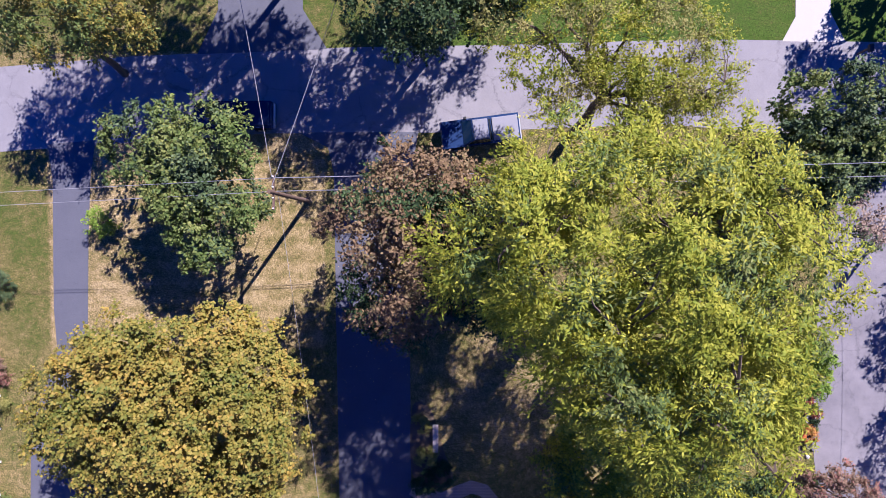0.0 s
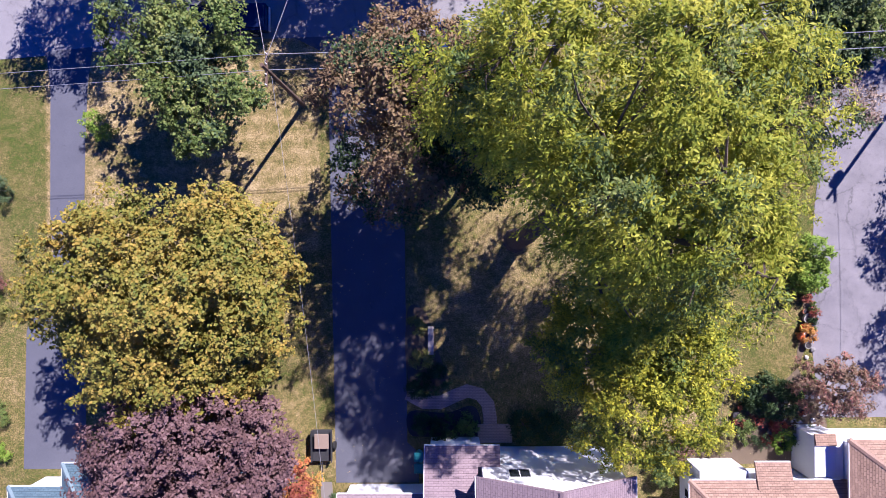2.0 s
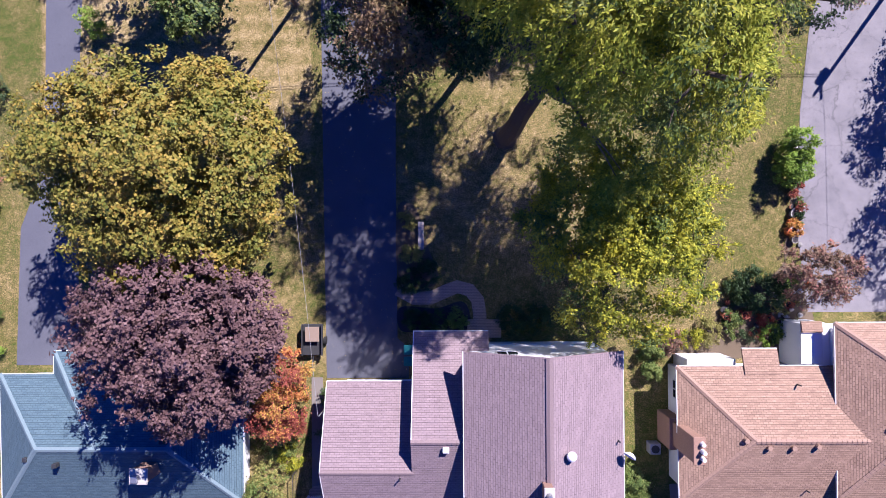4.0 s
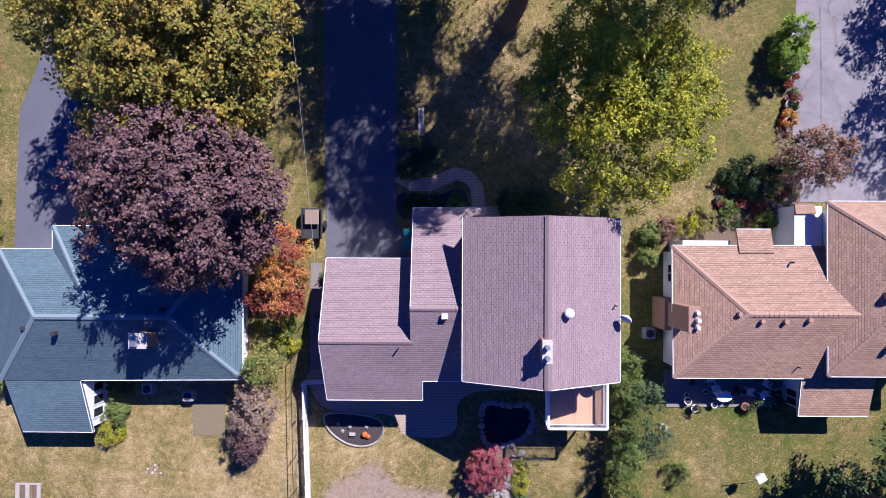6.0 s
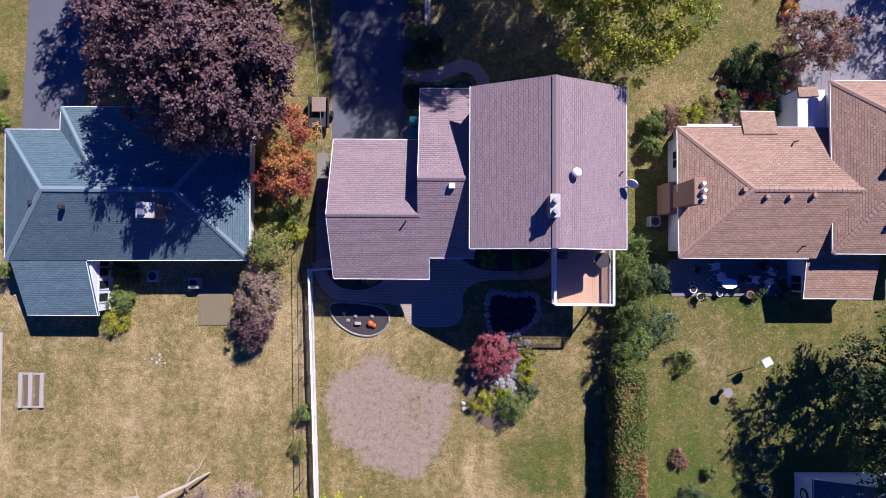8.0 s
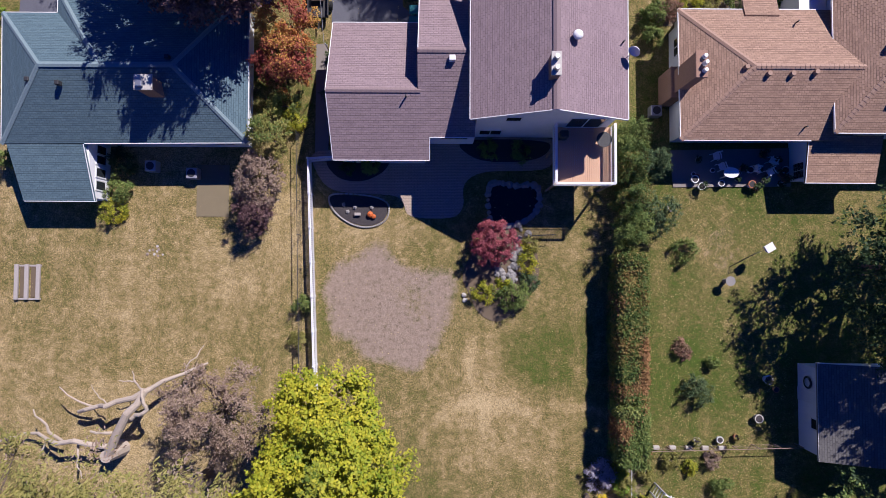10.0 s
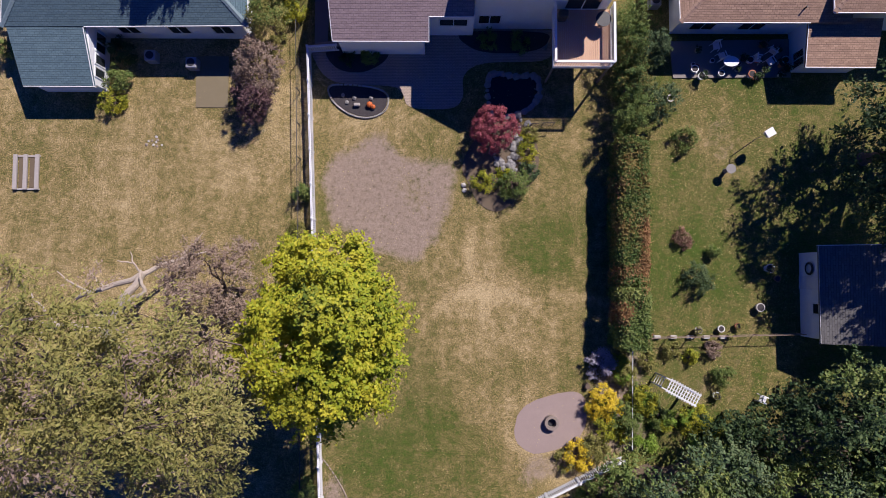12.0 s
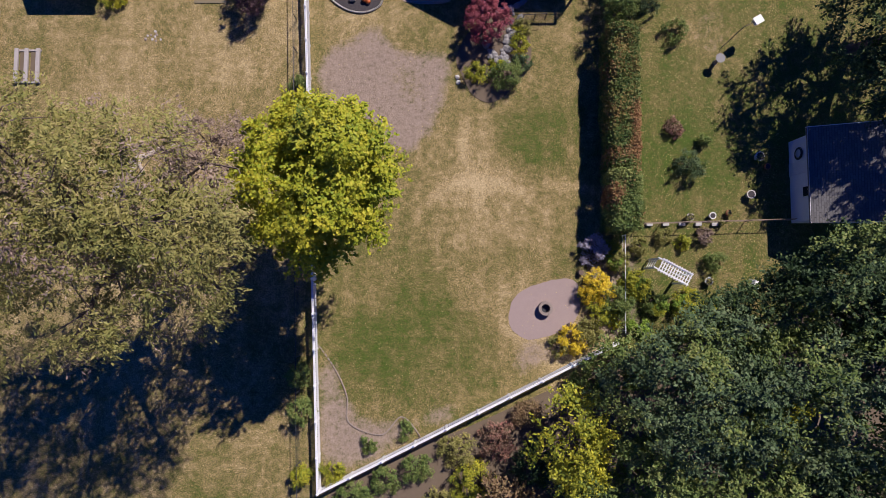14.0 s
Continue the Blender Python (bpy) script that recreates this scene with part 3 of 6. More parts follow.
def hedge_block(label, x0, x1, y0, y1, h, mat, seed, second=None):
    """A clipped hedge: dense small leaves over an uneven box, on a row of stems."""
    rng = np.random.default_rng(seed)
    t = thing("hedge", label, "hedge", ((x0 + x1) / 2, y0, 0), "hedge along the lot line")
    w, L = (x1 - x0) / 2, y1 - y0
    n = int(1100 * L * (w + h))
    side = rng.random(n)
    u, v = rng.uniform(-1, 1, n), rng.uniform(0, L, n)
    p, nn = np.zeros((n, 3)), np.zeros((n, 3))
    top = side < 0.5
    p[top] = np.stack([u[top] * w, v[top], np.full(top.sum(), h)], 1)
    nn[top] = (0, 0, 1)
    for k, (lo, hi, sx) in enumerate(((0.5, 0.72, -1), (0.72, 0.92, 1))):
        m = (side >= lo) & (side < hi)
        p[m] = np.stack([np.full(m.sum(), sx * w), v[m], (u[m] * 0.5 + 0.5) * h], 1)
        nn[m] = (sx, 0, 0.3)
    m = side >= 0.92
    e = rng.integers(0, 2, m.sum())
    p[m] = np.stack([u[m] * w, e * L, rng.uniform(0, h, m.sum())], 1)
    nn[m] = np.stack([np.zeros(m.sum()), e * 2.0 - 1, np.full(m.sum(), 0.3)], 1)
    lump = np.array([noise.noise((a * 0.9, b * 0.9 + seed, c * 0.9)) for a, b, c in p])
    edge = np.clip((np.abs(p[:, 0]) / w - 0.75) / 0.25, 0, 1) * (p[:, 2] > h * 0.8)
    p += nn * (lump * 0.28)[:, None] - np.array([0, 0, 1.0]) * (edge * 0.25)[:, None] + rng.normal(0, 0.09, (n, 3))
    p[:, 2] = np.maximum(p[:, 2], 0.04)
    patch = np.array([noise.noise((a * 0.5, b * 0.5 + seed, 4.0)) for a, b in p[:, :2]]) + rng.normal(0, 0.12, n) > 0.27
    tagged(part("foliage", leaves_mesh("foliage", p[~patch], nn[~patch], 0.08, mat, rng, 0.6, 0.7), None, t), kind="stuff")
    if second:
        tagged(part("foliage", leaves_mesh("foliage", p[patch], nn[patch], 0.08, second, rng, 0.6, 0.7), None, t), kind="stuff")
    for i in range(int(L / 0.6)):
        part("stem", rod(bmesh.new(), (rng.uniform(-.3, .3), 0.3 + i * 0.6, 0), (rng.uniform(-.4, .4), 0.3 + i * 0.6, h * 0.9), 0.05, 0.02), M_BARK, t)
    return t


def stone(seed, r, squash=0.6):
    """A rounded uneven stone."""
    rr = random.Random(seed)
    bm = bmesh.new()
    bmesh.ops.create_icosphere(bm, subdivisions=1, radius=r)
    for v in bm.verts:
        v.co *= rr.uniform(0.78, 1.15)
        v.co.z *= squash
    return bm


# ---------------------------------------------------------------- ground, road, drives
def soft_step(v, a, b):
    return min(1.0, max(0.0, (v - a) / (b - a)))


def dryness(x, y):
    """How dry the grass is, yard by yard; 0 lush, 1 straw."""
    n = noise.noise((x * 0.12, y * 0.12, 3.1)) * 0.22 + noise.noise((x * 0.5, y * 0.5, 7.7)) * 0.10
    if y > 13:
        d = 0.02 if x > 0 else 0.35
    elif x < -28.6 and y > -8:
        d = 0.40
    elif x < -9.2 and y < -30:
        d = 0.68 - 0.1 * soft_step(-y, 57, 63)
    elif x < -9 and y > -8:
        d = 0.72
    elif x < -8:
        d = 0.50
    elif x > 12.5 and y < -31:
        d = 0.34 + 0.2 * math.exp(-((x - 19) ** 2 + (y + 38.5) ** 2) / 9) - 0.1 * math.exp(-((x - 16) ** 2 + (y + 48) ** 2) / 14)
    elif x > 11.5 and y > -31:
        d = 0.45
    elif y < -31:
        d = 0.55
        d += 0.12 * math.exp(-((x - 3) ** 2 + (y + 52) ** 2) / 40) - 0.22 * math.exp(-((x - 0.5) ** 2 + (y + 60) ** 2) / 18)
        d -= 0.1 * math.exp(-((x - 6.5) ** 2 + (y + 47) ** 2) / 7)
    else:
        d = 0.55
    if -9 < x < 12 and y < -37:
        # mown strip left green, worn tracks across the lawn, dry ground by the far fence
        d -= 0.15 * soft_step(x, 4.3, 4.7) * soft_step(-x, -9.6, -8.8) * soft_step(y, -49.0, -48.4) * soft_step(-y, 44.0, 45.2)
        d += 0.22 * math.exp(-((math.hypot(x - 3.4, y + 55.0) - 5.2) / 0.35) ** 2) * soft_step(y, -54, -51)
        d += 0.20 * math.exp(-((x - 2.6 - 0.5 * math.sin(y * 0.7)) / 0.4) ** 2) * soft_step(-y, 45, 46.5) * soft_step(y, -54, -52)
        d += 0.16 * math.exp(-((y + 50.4 - 0.3 * math.sin(x * 0.9)) / 0.3) ** 2) * soft_step(x, 1, 3)
        d += 0.30 * soft_step(x + y, -57.5, -55.0) * soft_step(-y, 56, 60)
        d -= 0.20 * math.exp(-((x + 4.5) ** 2 / 14 + (y + 61) ** 2 / 12))
    n += noise.noise((x * 1.1, y * 1.1, 2.2)) * 0.09
    if -25 < x < -9 and y > -6:
        stripes = 0.075 * math.sin(y * 5.2 + 0.3 * math.sin(x))
    elif x < -10 and y < -36:
        stripes = 0.035 * math.sin(x * 3.6 + 0.4 * math.sin(y * 0.5)) + 0.02 * math.sin(y * 4.4 + math.sin(x * 0.8))
    else:
        stripes = 0.035 * math.sin(x * 4.1 + 0.6 * math.sin(y * 0.3)) if y < -36 else 0.0
    return d + n + stripes


def inside(x, y, pts):
    c, n = False, len(pts)
    for i in range(n):
        (x0, y0), (x1, y1) = pts[i], pts[i - 1]
        if (y0 > y) != (y1 > y) and x < (x1 - x0) * (y - y0) / (y1 - y0) + x0:
            c = not c
    return c


BARE = [[(-8.4, -42.0), (-7.4, -40.0), (-5.2, -39.4), (-4.4, -37.8), (-3.4, -39.8), (-1.0, -40.6), (1.6, -41.2), (1.2, -43.0), (0.2, -46.2), (-1.9, -48.0), (-5.3, -47.4), (-7.7, -45.0)],
        [(10.2, -54.5), (14.2, -54.2), (14.6, -60.4), (11.2, -61.6), (5.5, -64), (5.6, -61.6), (9.7, -60.2), (10.5, -58)],
        [(-8.1, -60.6), (-6.4, -62.9), (-5.9, -65.2), (-3.2, -66.6), (0.5, -65.6), (3, -65.9), (-7.4, -70.9), (-7.9, -66)],
        [(-22, -37.8), (-18.8, -37.8), (-18.8, -40.2), (-22, -40.2)], [(18.6, -37.4), (22.0, -37.2), (22.0, -40.6), (19.2, -40.8)], [(13.4, -53.6), (23, -53.6), (22, -59), (14, -60.5)]]
WEIGHT = (1.0, 0.85, 0.9, 0.4, 0.55, 0.4)


def soil(x, y):
    """How bare the ground is, 0 to 1, with ragged edges."""
    u = x + 0.9 * noise.noise((x * 0.7, y * 0.7, 1.3))
    v = y + 0.9 * noise.noise((x * 0.7, y * 0.7, 5.9))
    return max([w for p, w in zip(BARE, WEIGHT) if inside(u, v, p)], default=0.0) * (1 - 0.35 * soft_step(noise.noise((x * 0.3, y * 0.3, 9)), 0.0, 0.5))


def ground():
    xs = np.concatenate([[-900, -300, -120, -60], np.arange(-42, 42.1, 0.3), [60, 120, 300, 900]])
    ys = np.concatenate([[-900, -300, -150, -100], np.arange(-84, 26.1, 0.3), [40, 80, 300, 900]])
    nx, ny = len(xs), len(ys)
    gx, gy = np.meshgrid(xs, ys)
    verts = np.stack([gx.ravel(), gy.ravel(), np.zeros(nx * ny)], 1)
    i = np.arange(nx * ny).reshape(ny, nx)
    faces = np.stack([i[:-1, :-1], i[:-1, 1:], i[1:, 1:], i[1:, :-1]], -1).reshape(-1, 4)
    me = bpy.data.meshes.new("ground")
    me.from_pydata(verts.tolist(), [], faces.tolist())
    a = me.attributes.new("dry", "FLOAT", "POINT")
    a.data.foreach_set("value", [dryness(x, y) for x, y in verts[:, :2]])
    b = me.attributes.new("soil", "FLOAT", "POINT")
    g = np.array([soil(x, y) if abs(x) < 45 else 0.0 for x, y in verts[:, :2]]).reshape(ny, nx)
    for _ in range(9):
        g[1:-1, 1:-1] = (g[1:-1, 1:-1] * 2 + g[:-2, 1:-1] + g[2:, 1:-1] + g[1:-1, :-2] + g[1:-1, 2:]) / 6
    b.data.foreach_set("value", g.ravel())
    me.materials.append(M_LAWN)
    return tagged(new("ground", me), "patchy autumn lawn, dry tan and green", "lawn", kind="structure")


ground()


def sheet(name, pts, z, mat, label, category):
    return tagged(part(name, prism(pts, -0.05, z), mat), label, category, kind="structure")


sheet("road", [(-90, 9.0), (-32, 6.1), (-13, 7.3), (-0.6, 7.3), (15, 7.8), (30.5, 6.5), (90, 6.0), (90, 13.4), (30.4, 13.4), (17.6, 13.7), (3.4, 13.4), (-7.4, 13.3), (-22.2, 12.8), (-32, 12.1), (-90, 9.5)][::1],
      0.015, M_ROAD, "sun-bleached grey asphalt street", "road")
sheet("driveway_1", [(-10.7, 7.35), (-8.6, 6.3), (-8.2, 4.5), (-8.1, -6.6), (-7.9, -24.45), (-2.0, -24.45), (-2.0, -22.3), (-2.8, -21.6), (-2.85, -8), (-2.7, 4.5), (-2.2, 7.35)],
      0.02, M_DRIVE, "dark sealed asphalt driveway to the garage", "driveway")
sheet("driveway_2", [(-28.6, 6.6), (-28.3, 4), (-28.4, -5), (-28.2, -8.2), (-29.3, -11.2), (-30.2, -13.5), (-30.5, -23.45), (-25.9, -23.45), (-26, -8), (-25.8, 0), (-25.6, 4), (-25.2, 6.9)],
      0.02, M_DRIVE, "dark sealed asphalt driveway beside the blue-roofed house", "driveway")
sheet("driveway_3", [(28.2, 6.9), (26.6, 0), (25.9, -5.7), (25.7, -11.9), (25.7, -15), (26.2, -19.9), (36, -19.9), (36, 6.4)],
      0.02, M_GREYDRIVE, "worn pale grey asphalt driveway", "driveway")
sheet("driveway_4", [(23.2, 13.5), (24.1, 15.2), (24.0, 40), (26.6, 40), (26.5, 15.5), (27.6, 13.4)], 0.025, M_CONCRETE, "pale concrete driveway across the street", "driveway")
sheet("driveway_5", [(-17.8, 12.9), (-16.3, 16), (-16, 40), (-10.3, 40), (-10.3, 16), (-8.6, 13.2)], 0.02, M_DRIVE, "dark asphalt driveway across the street", "driveway")
sheet("driveway_6", [(-33.5, 12.0), (-32.5, 16), (-34, 40), (-38, 40), (-38, 11.5)], 0.02, M_DRIVE, "dark asphalt driveway across the street", "driveway")

walk_line = [(-2.75, -18.1), (-1.6, -18.75), (-0.4, -18.75), (0.6, -18.3), (1.5, -17.95), (2.4, -18.2), (2.95, -18.9), (3.1, -19.9), (3.1, -20.9)]


def ribbon(pts, w):
    c = [Vector((*p, 0)) for p in pts]
    le, ri = [], []
    for i, p in enumerate(c):
        d = (c[min(i + 1, len(c) - 1)] - c[max(i - 1, 0)]).normalized()
        s = Vector((-d.y, d.x, 0)) * w / 2
        le.append((p + s).to_2d()[:])
        ri.append((p - s).to_2d()[:])
    return le + ri[::-1]


sheet("front_walk", ribbon(walk_line, 0.95), 0.03, M_PAVER, "curving tan paver front walk", "walkway")
sheet("front_step", [(2.2, -21.6), (4.6, -21.6), (4.6, -20.3), (2.2, -20.3)], 0.16, M_PAVER, "paver front stoop", "step")
sheet("side_walk", [(-9.0, -24.4), (-8.2, -24.4), (-7.95, -29), (-8.1, -32.7), (-9.0, -32.7)], 0.02, M_DARKSLAB, "narrow concrete side path", "walkway")
sheet("patio", rounded([(-8.9, -32.2), (-8.9, -33.6), (-7.5, -35.0), (-3.6, -35.3), (-2.7, -35.8), (-2.1, -36.8), (0.7, -36.9), (1.6, -36.1), (1.7, -34.5), (3.2, -33.6), (7.3, -33.4), (8.2, -32.3), (8.0, -31.2), (-1, -31.0), (-5, -32)], 4),
      0.03, M_PAVER, "tan paver patio behind the house", "patio")
sheet("flower_bed_1", rounded([(-8.0, -32.6), (-7.4, -34.0), (-5.6, -34.3), (-4.0, -33.5), (-4.0, -32.5)], 5), 0.05, M_MULCH, "mulched bed under the eave", "flower bed")
sheet("flower_bed_2", rounded([(1.6, -31.4), (2.4, -32.6), (4.8, -32.9), (7.2, -32.5), (7.4, -31.4)], 5), 0.05, M_MULCH, "mulched bed along the rear wall", "flower bed")
sheet("flower_bed_3", rounded([(-7.7, -35.35), (-7.6, -36.3), (-6.5, -37.2), (-5.1, -37.5), (-4.0, -37.0), (-3.9, -35.95), (-5.2, -35.45)], 6), 0.06, M_MULCH, "dark mulch bed edged with brick", "flower bed")
sheet("flower_bed_4", rounded([(1.6, -40.9), (2.6, -38.9), (4.0, -37.4), (5.6, -37.9), (6.7, -38.9), (7.0, -40.9), (6.2, -42.6), (4.3, -44.2), (2.8, -43.7), (2.0, -42.2)], 5), 0.04, M_LITTER, "rock garden bed", "flower bed")
sheet("flower_bed_5", rounded([(-2.7, -12.2), (-1.4, -12.4), (-0.6, -15), (0.2, -17.4), (-1, -18), (-2.7, -17.1)], 5), 0.03, M_LITTER, "leafy bed beside the driveway", "flower bed")
sheet("flower_bed_6", rounded([(-2.6, -19.4), (0, -19.5), (1.8, -19), (2.4, -20), (2.1, -21.5), (-1.2, -21.2), (-2.6, -21)], 5), 0.03, M_MULCH, "dark bed before the entry", "flower bed")
sheet("gravel_circle", rounded([(5.3, -59.2), (5.9, -57.9), (8.0, -57.0), (9.9, -57.0), (10.3, -58.7), (9.4, -60.2), (6.9, -61.1), (5.5, -60.4)], 6, 0.03, 5), 0.012, M_GRAVEL, "round pinkish gravel pad", "gravel")
sheet("woodland_floor", rounded([(-7.3, -72), (2, -67.2), (13.4, -62.2), (15.5, -61.8), (22, -60.6), (40, -57), (45, -80), (-6, -84)], 4, 0.2, 3), 0.01, M_LITTER, "shady leaf-littered woodland floor", "ground")
# the house's shade on this slab is deepened by its dark colour
sheet("rear_slab", [(16.4, -32.0), (25.0, -31.8), (25.0, -34.55), (16.6, -34.65)], 0.08, M_DARKSLAB, "concrete patio slab, darkened as if in deep shade", "patio")
sheet("garden_bed_right", rounded([(16, -21.2), (19, -21), (21.5, -18.4), (24.2, -17.0), (25.6, -14), (26, -11), (25.5, -9), (25.1, -12), (24.7, -16.4), (26, -18), (26, -22.6), (16, -22.9)], 4, 0.05, 2), 0.01, M_LITTER, "cluttered garden bed before the tan-roofed house", "flower bed")
sheet("slab", [(-17.4, -33.2), (-15.1, -33.2), (-15.1, -36.9), (-17.4, -36.9)], 0.05, M_OLDTAN, "small square weathered concrete slab", "slab")

# ---------------------------------------------------------------- houses


def gable_wall(pts, a, b, axis="y"):
    """A wall panel: an outline in (across, z) given thickness from a to b."""
    bm = bmesh.new()
    rows = []
    for d in (a, b):
        rows.append([bm.verts.new((p, d, z) if axis == "y" else (d, p, z)) for p, z in pts])
    n = len(pts)
    bm.faces.new(rows[0])
    bm.faces.new(rows[1][::-1])
    for i in range(n):
        bm.faces.new((rows[0][i], rows[0][(i + 1) % n], rows[1][(i + 1) % n], rows[1][i]))
    bmesh.ops.recalc_face_normals(bm, faces=bm.faces)
    return bm


def middle_house():
    h = thing("house", "white two-storey house with mauve-brown shingle roofs and a garage wing", "house")
    k = 0.41

    def zr(y):
        return 4.9 + k * (y + 29.3)
    part("wall", boxed(-6.9, -1.1, -33.0, -24.6, 0, 2.7), M_SIDING, h, "white siding garage walls")
    part("wall", boxed(-1.1, 2.3, -31.6, -21.2, 0, 3.1), M_SIDING, h)
    part("wall", boxed(2.3, 11.0, -31.1, -21.9, 0, 6.1), M_SIDING, h, "white siding two-storey walls")
    part("gable", gable_wall([(2.3, 6.1), (11.0, 6.1), (6.6, 8.1)], -31.1, -30.9), M_SIDING, h)
    part("gable", gable_wall([(2.3, 6.1), (11.0, 6.1), (6.6, 8.1)], -22.1, -21.9), M_SIDING, h)
    part("gable", gable_wall([(-33.0, 2.7), (-24.6, 2.7), (-29.3, 4.7)], -6.9, -6.75, "x"), M_SIDING, h)
    part("gable", gable_wall([(-31.6, 3.1), (-21.2, 3.1), (-27.1, 5.6)], -1.1, -0.95, "x"), M_SIDING, h)
    # garage roof
    fe = 4.9 - k * 5.25
    slope(h, [(-7.25, -24.05, fe), (-1.2, -24.05, fe), (-1.2, -29.3, 4.9), (-7.25, -29.3, 4.9)], M_ROOF_MAUVE)
    slope(h, [(-7.25, -29.3, 4.9), (-0.7, -29.3, 4.9), (-0.7, -33.4, zr(-33.4)), (-7.05, -33.4, zr(-33.4))], M_ROOF_MAUVE)
    # entry wing roof
    wf = 5.8 - k * 6.4
    slope(h, [(-1.45, -20.7, wf), (2.05, -20.7, wf), (2.05, -27.1, 5.8), (-1.45, -27.1, 5.8)], M_ROOF_MAUVE)
    slope(h, [(-1.45, -27.1, 5.8), (2.2, -27.1, 5.8), (2.2, -29.3, 4.9), (-1.45, -29.3, 4.9)], M_ROOF_MAUVE)
    slope(h, [(-0.7, -29.3, 4.898), (2.2, -29.3, 4.898), (2.2, -32.0, zr(-32.0)), (-0.7, -32.0, zr(-32.0))], M_ROOF_MAUVE)
    slope(h, [(2.05, -20.7, wf), (3.5, -20.7, wf), (3.5, -21.9, wf + 0.49), (2.05, -21.9, wf + 0.49)], M_ROOF_MAUVE, name="porch_roof")
    # two-storey roof
    ev, rd = 6.15, 8.3
    slope(h, [(1.8, -21.5, ev), (6.6, -21.5, rd), (6.6, -31.45, rd), (1.8, -31.45, ev)], M_ROOF_MAUVE)
    slope(h, [(11.35, -21.5, ev), (11.35, -31.45, ev), (6.6, -31.45, rd), (6.6, -21.5, rd)], M_ROOF_MAUVE)
    caps(h, (6.6, -21.5, rd), (6.6, -31.45, rd), M_CAP_MAUVE, 0.2)
    caps(h, (-7.25, -29.3, 4.9), (-1.3, -29.3, 4.9), M_CAP_MAUVE)
    caps(h, (-1.45, -27.1, 5.8), (2.0, -27.1, 5.8), M_CAP_MAUVE)
    for a, b in (((-7.25, -24.05, fe), (-1.2, -24.05, fe)), ((-0.7, -33.4, zr(-33.4)), (-7.05, -33.4, zr(-33.4))), ((-1.45, -20.7, wf), (3.5, -20.7, wf)),
                 ((2.2, -32.0, zr(-32)), (-0.7, -32.0, zr(-32))), ((1.8, -31.45, ev), (1.8, -21.5, ev)), ((11.35, -21.5, ev), (11.35, -31.45, ev))):
        edging(h, b, a, "gutter")
    for a, b in (((-7.25, -24.05, fe), (-7.25, -29.3, 4.9)), ((-7.25, -29.3, 4.9), (-7.05, -33.4, zr(-33.4))), ((-1.45, -27.1, 5.8), (-1.45, -20.7, wf)),
                 ((1.8, -31.45, ev), (6.6, -31.45, rd)), ((6.6, -31.45, rd), (11.35, -31.45, ev)), ((-0.7, -32.0, zr(-32)), (-0.7, -33.4, zr(-33.4)))):
        edging(h, a, b, "fascia", 0.05, 0.16)
    # rear openings
    window(h, (4.6, -31.1, 4.9), (1, 0, 0), 0.95, 0.8, panes=1)
    window(h, (9.3, -31.1, 4.1), (1, 0, 0), 2.2, 2.0, "patio_door", 2)
    window(h, (3.4, -31.1, 1.5), (1, 0, 0), 1.5, 1.1)
    window(h, (0.9, -31.6, 2.1), (1, 0, 0), 1.9, 0.9)
    window(h, (9.0, -31.1, 1.1), (1, 0, 0), 1.8, 2.0, "patio_door", 2)
    # front openings
    window(h, (4.6, -21.9, 4.7), (-1, 0, 0), 1.3, 1.2)
    part("garage_door", boxed(-6.4, -1.6, -24.6, -24.53, 0.02, 2.2, 0.01), M_WHITE, h)
    ch = part("chimney", boxed(6.15, 6.67, -29.75, -28.5, 6.5, 9.0, 0.03), M_CHIMNEY, h, "brick chimney with a pale cap")
    part("cap", boxed(6.12, 6.7, -29.8, -28.45, 9.0, 9.1, 0.02), M_CONCRETE, ch)
    for y in (-29.45, -28.85):
        bm = cyl(bmesh.new(), 6.4, y, 9.12, 9.45, 0.16, 0.13)
        part("flue", bm, M_METAL, ch)
    v = part("roof_vent", cyl(bmesh.new(), 7.85, -27.1, 7.6, 8.05, 0.16), M_METAL, h, "round galvanised turbine vent")
    bm = bmesh.new()
    bmesh.ops.create_uvsphere(bm, u_segments=14, v_segments=8, radius=0.3, matrix=Matrix.LocRotScale((7.85, -27.1, 8.12), None, (1, 1, 0.6)))
    part("cowl", bm, M_WHITE, v)
    part("roof_vent", boxed(0.5, 0.9, -27.75, -27.4, 5.4, 5.85, 0.03), M_WHITE, h)
    for x, y, z in ((-2.2, -29.7, 4.7), (11.0, -26.8, 6.2)):
        part("vent_pipe", cyl(bmesh.new(), x, y, z, z + 0.45, 0.05), M_DARK, h)
    return h


middle_house()


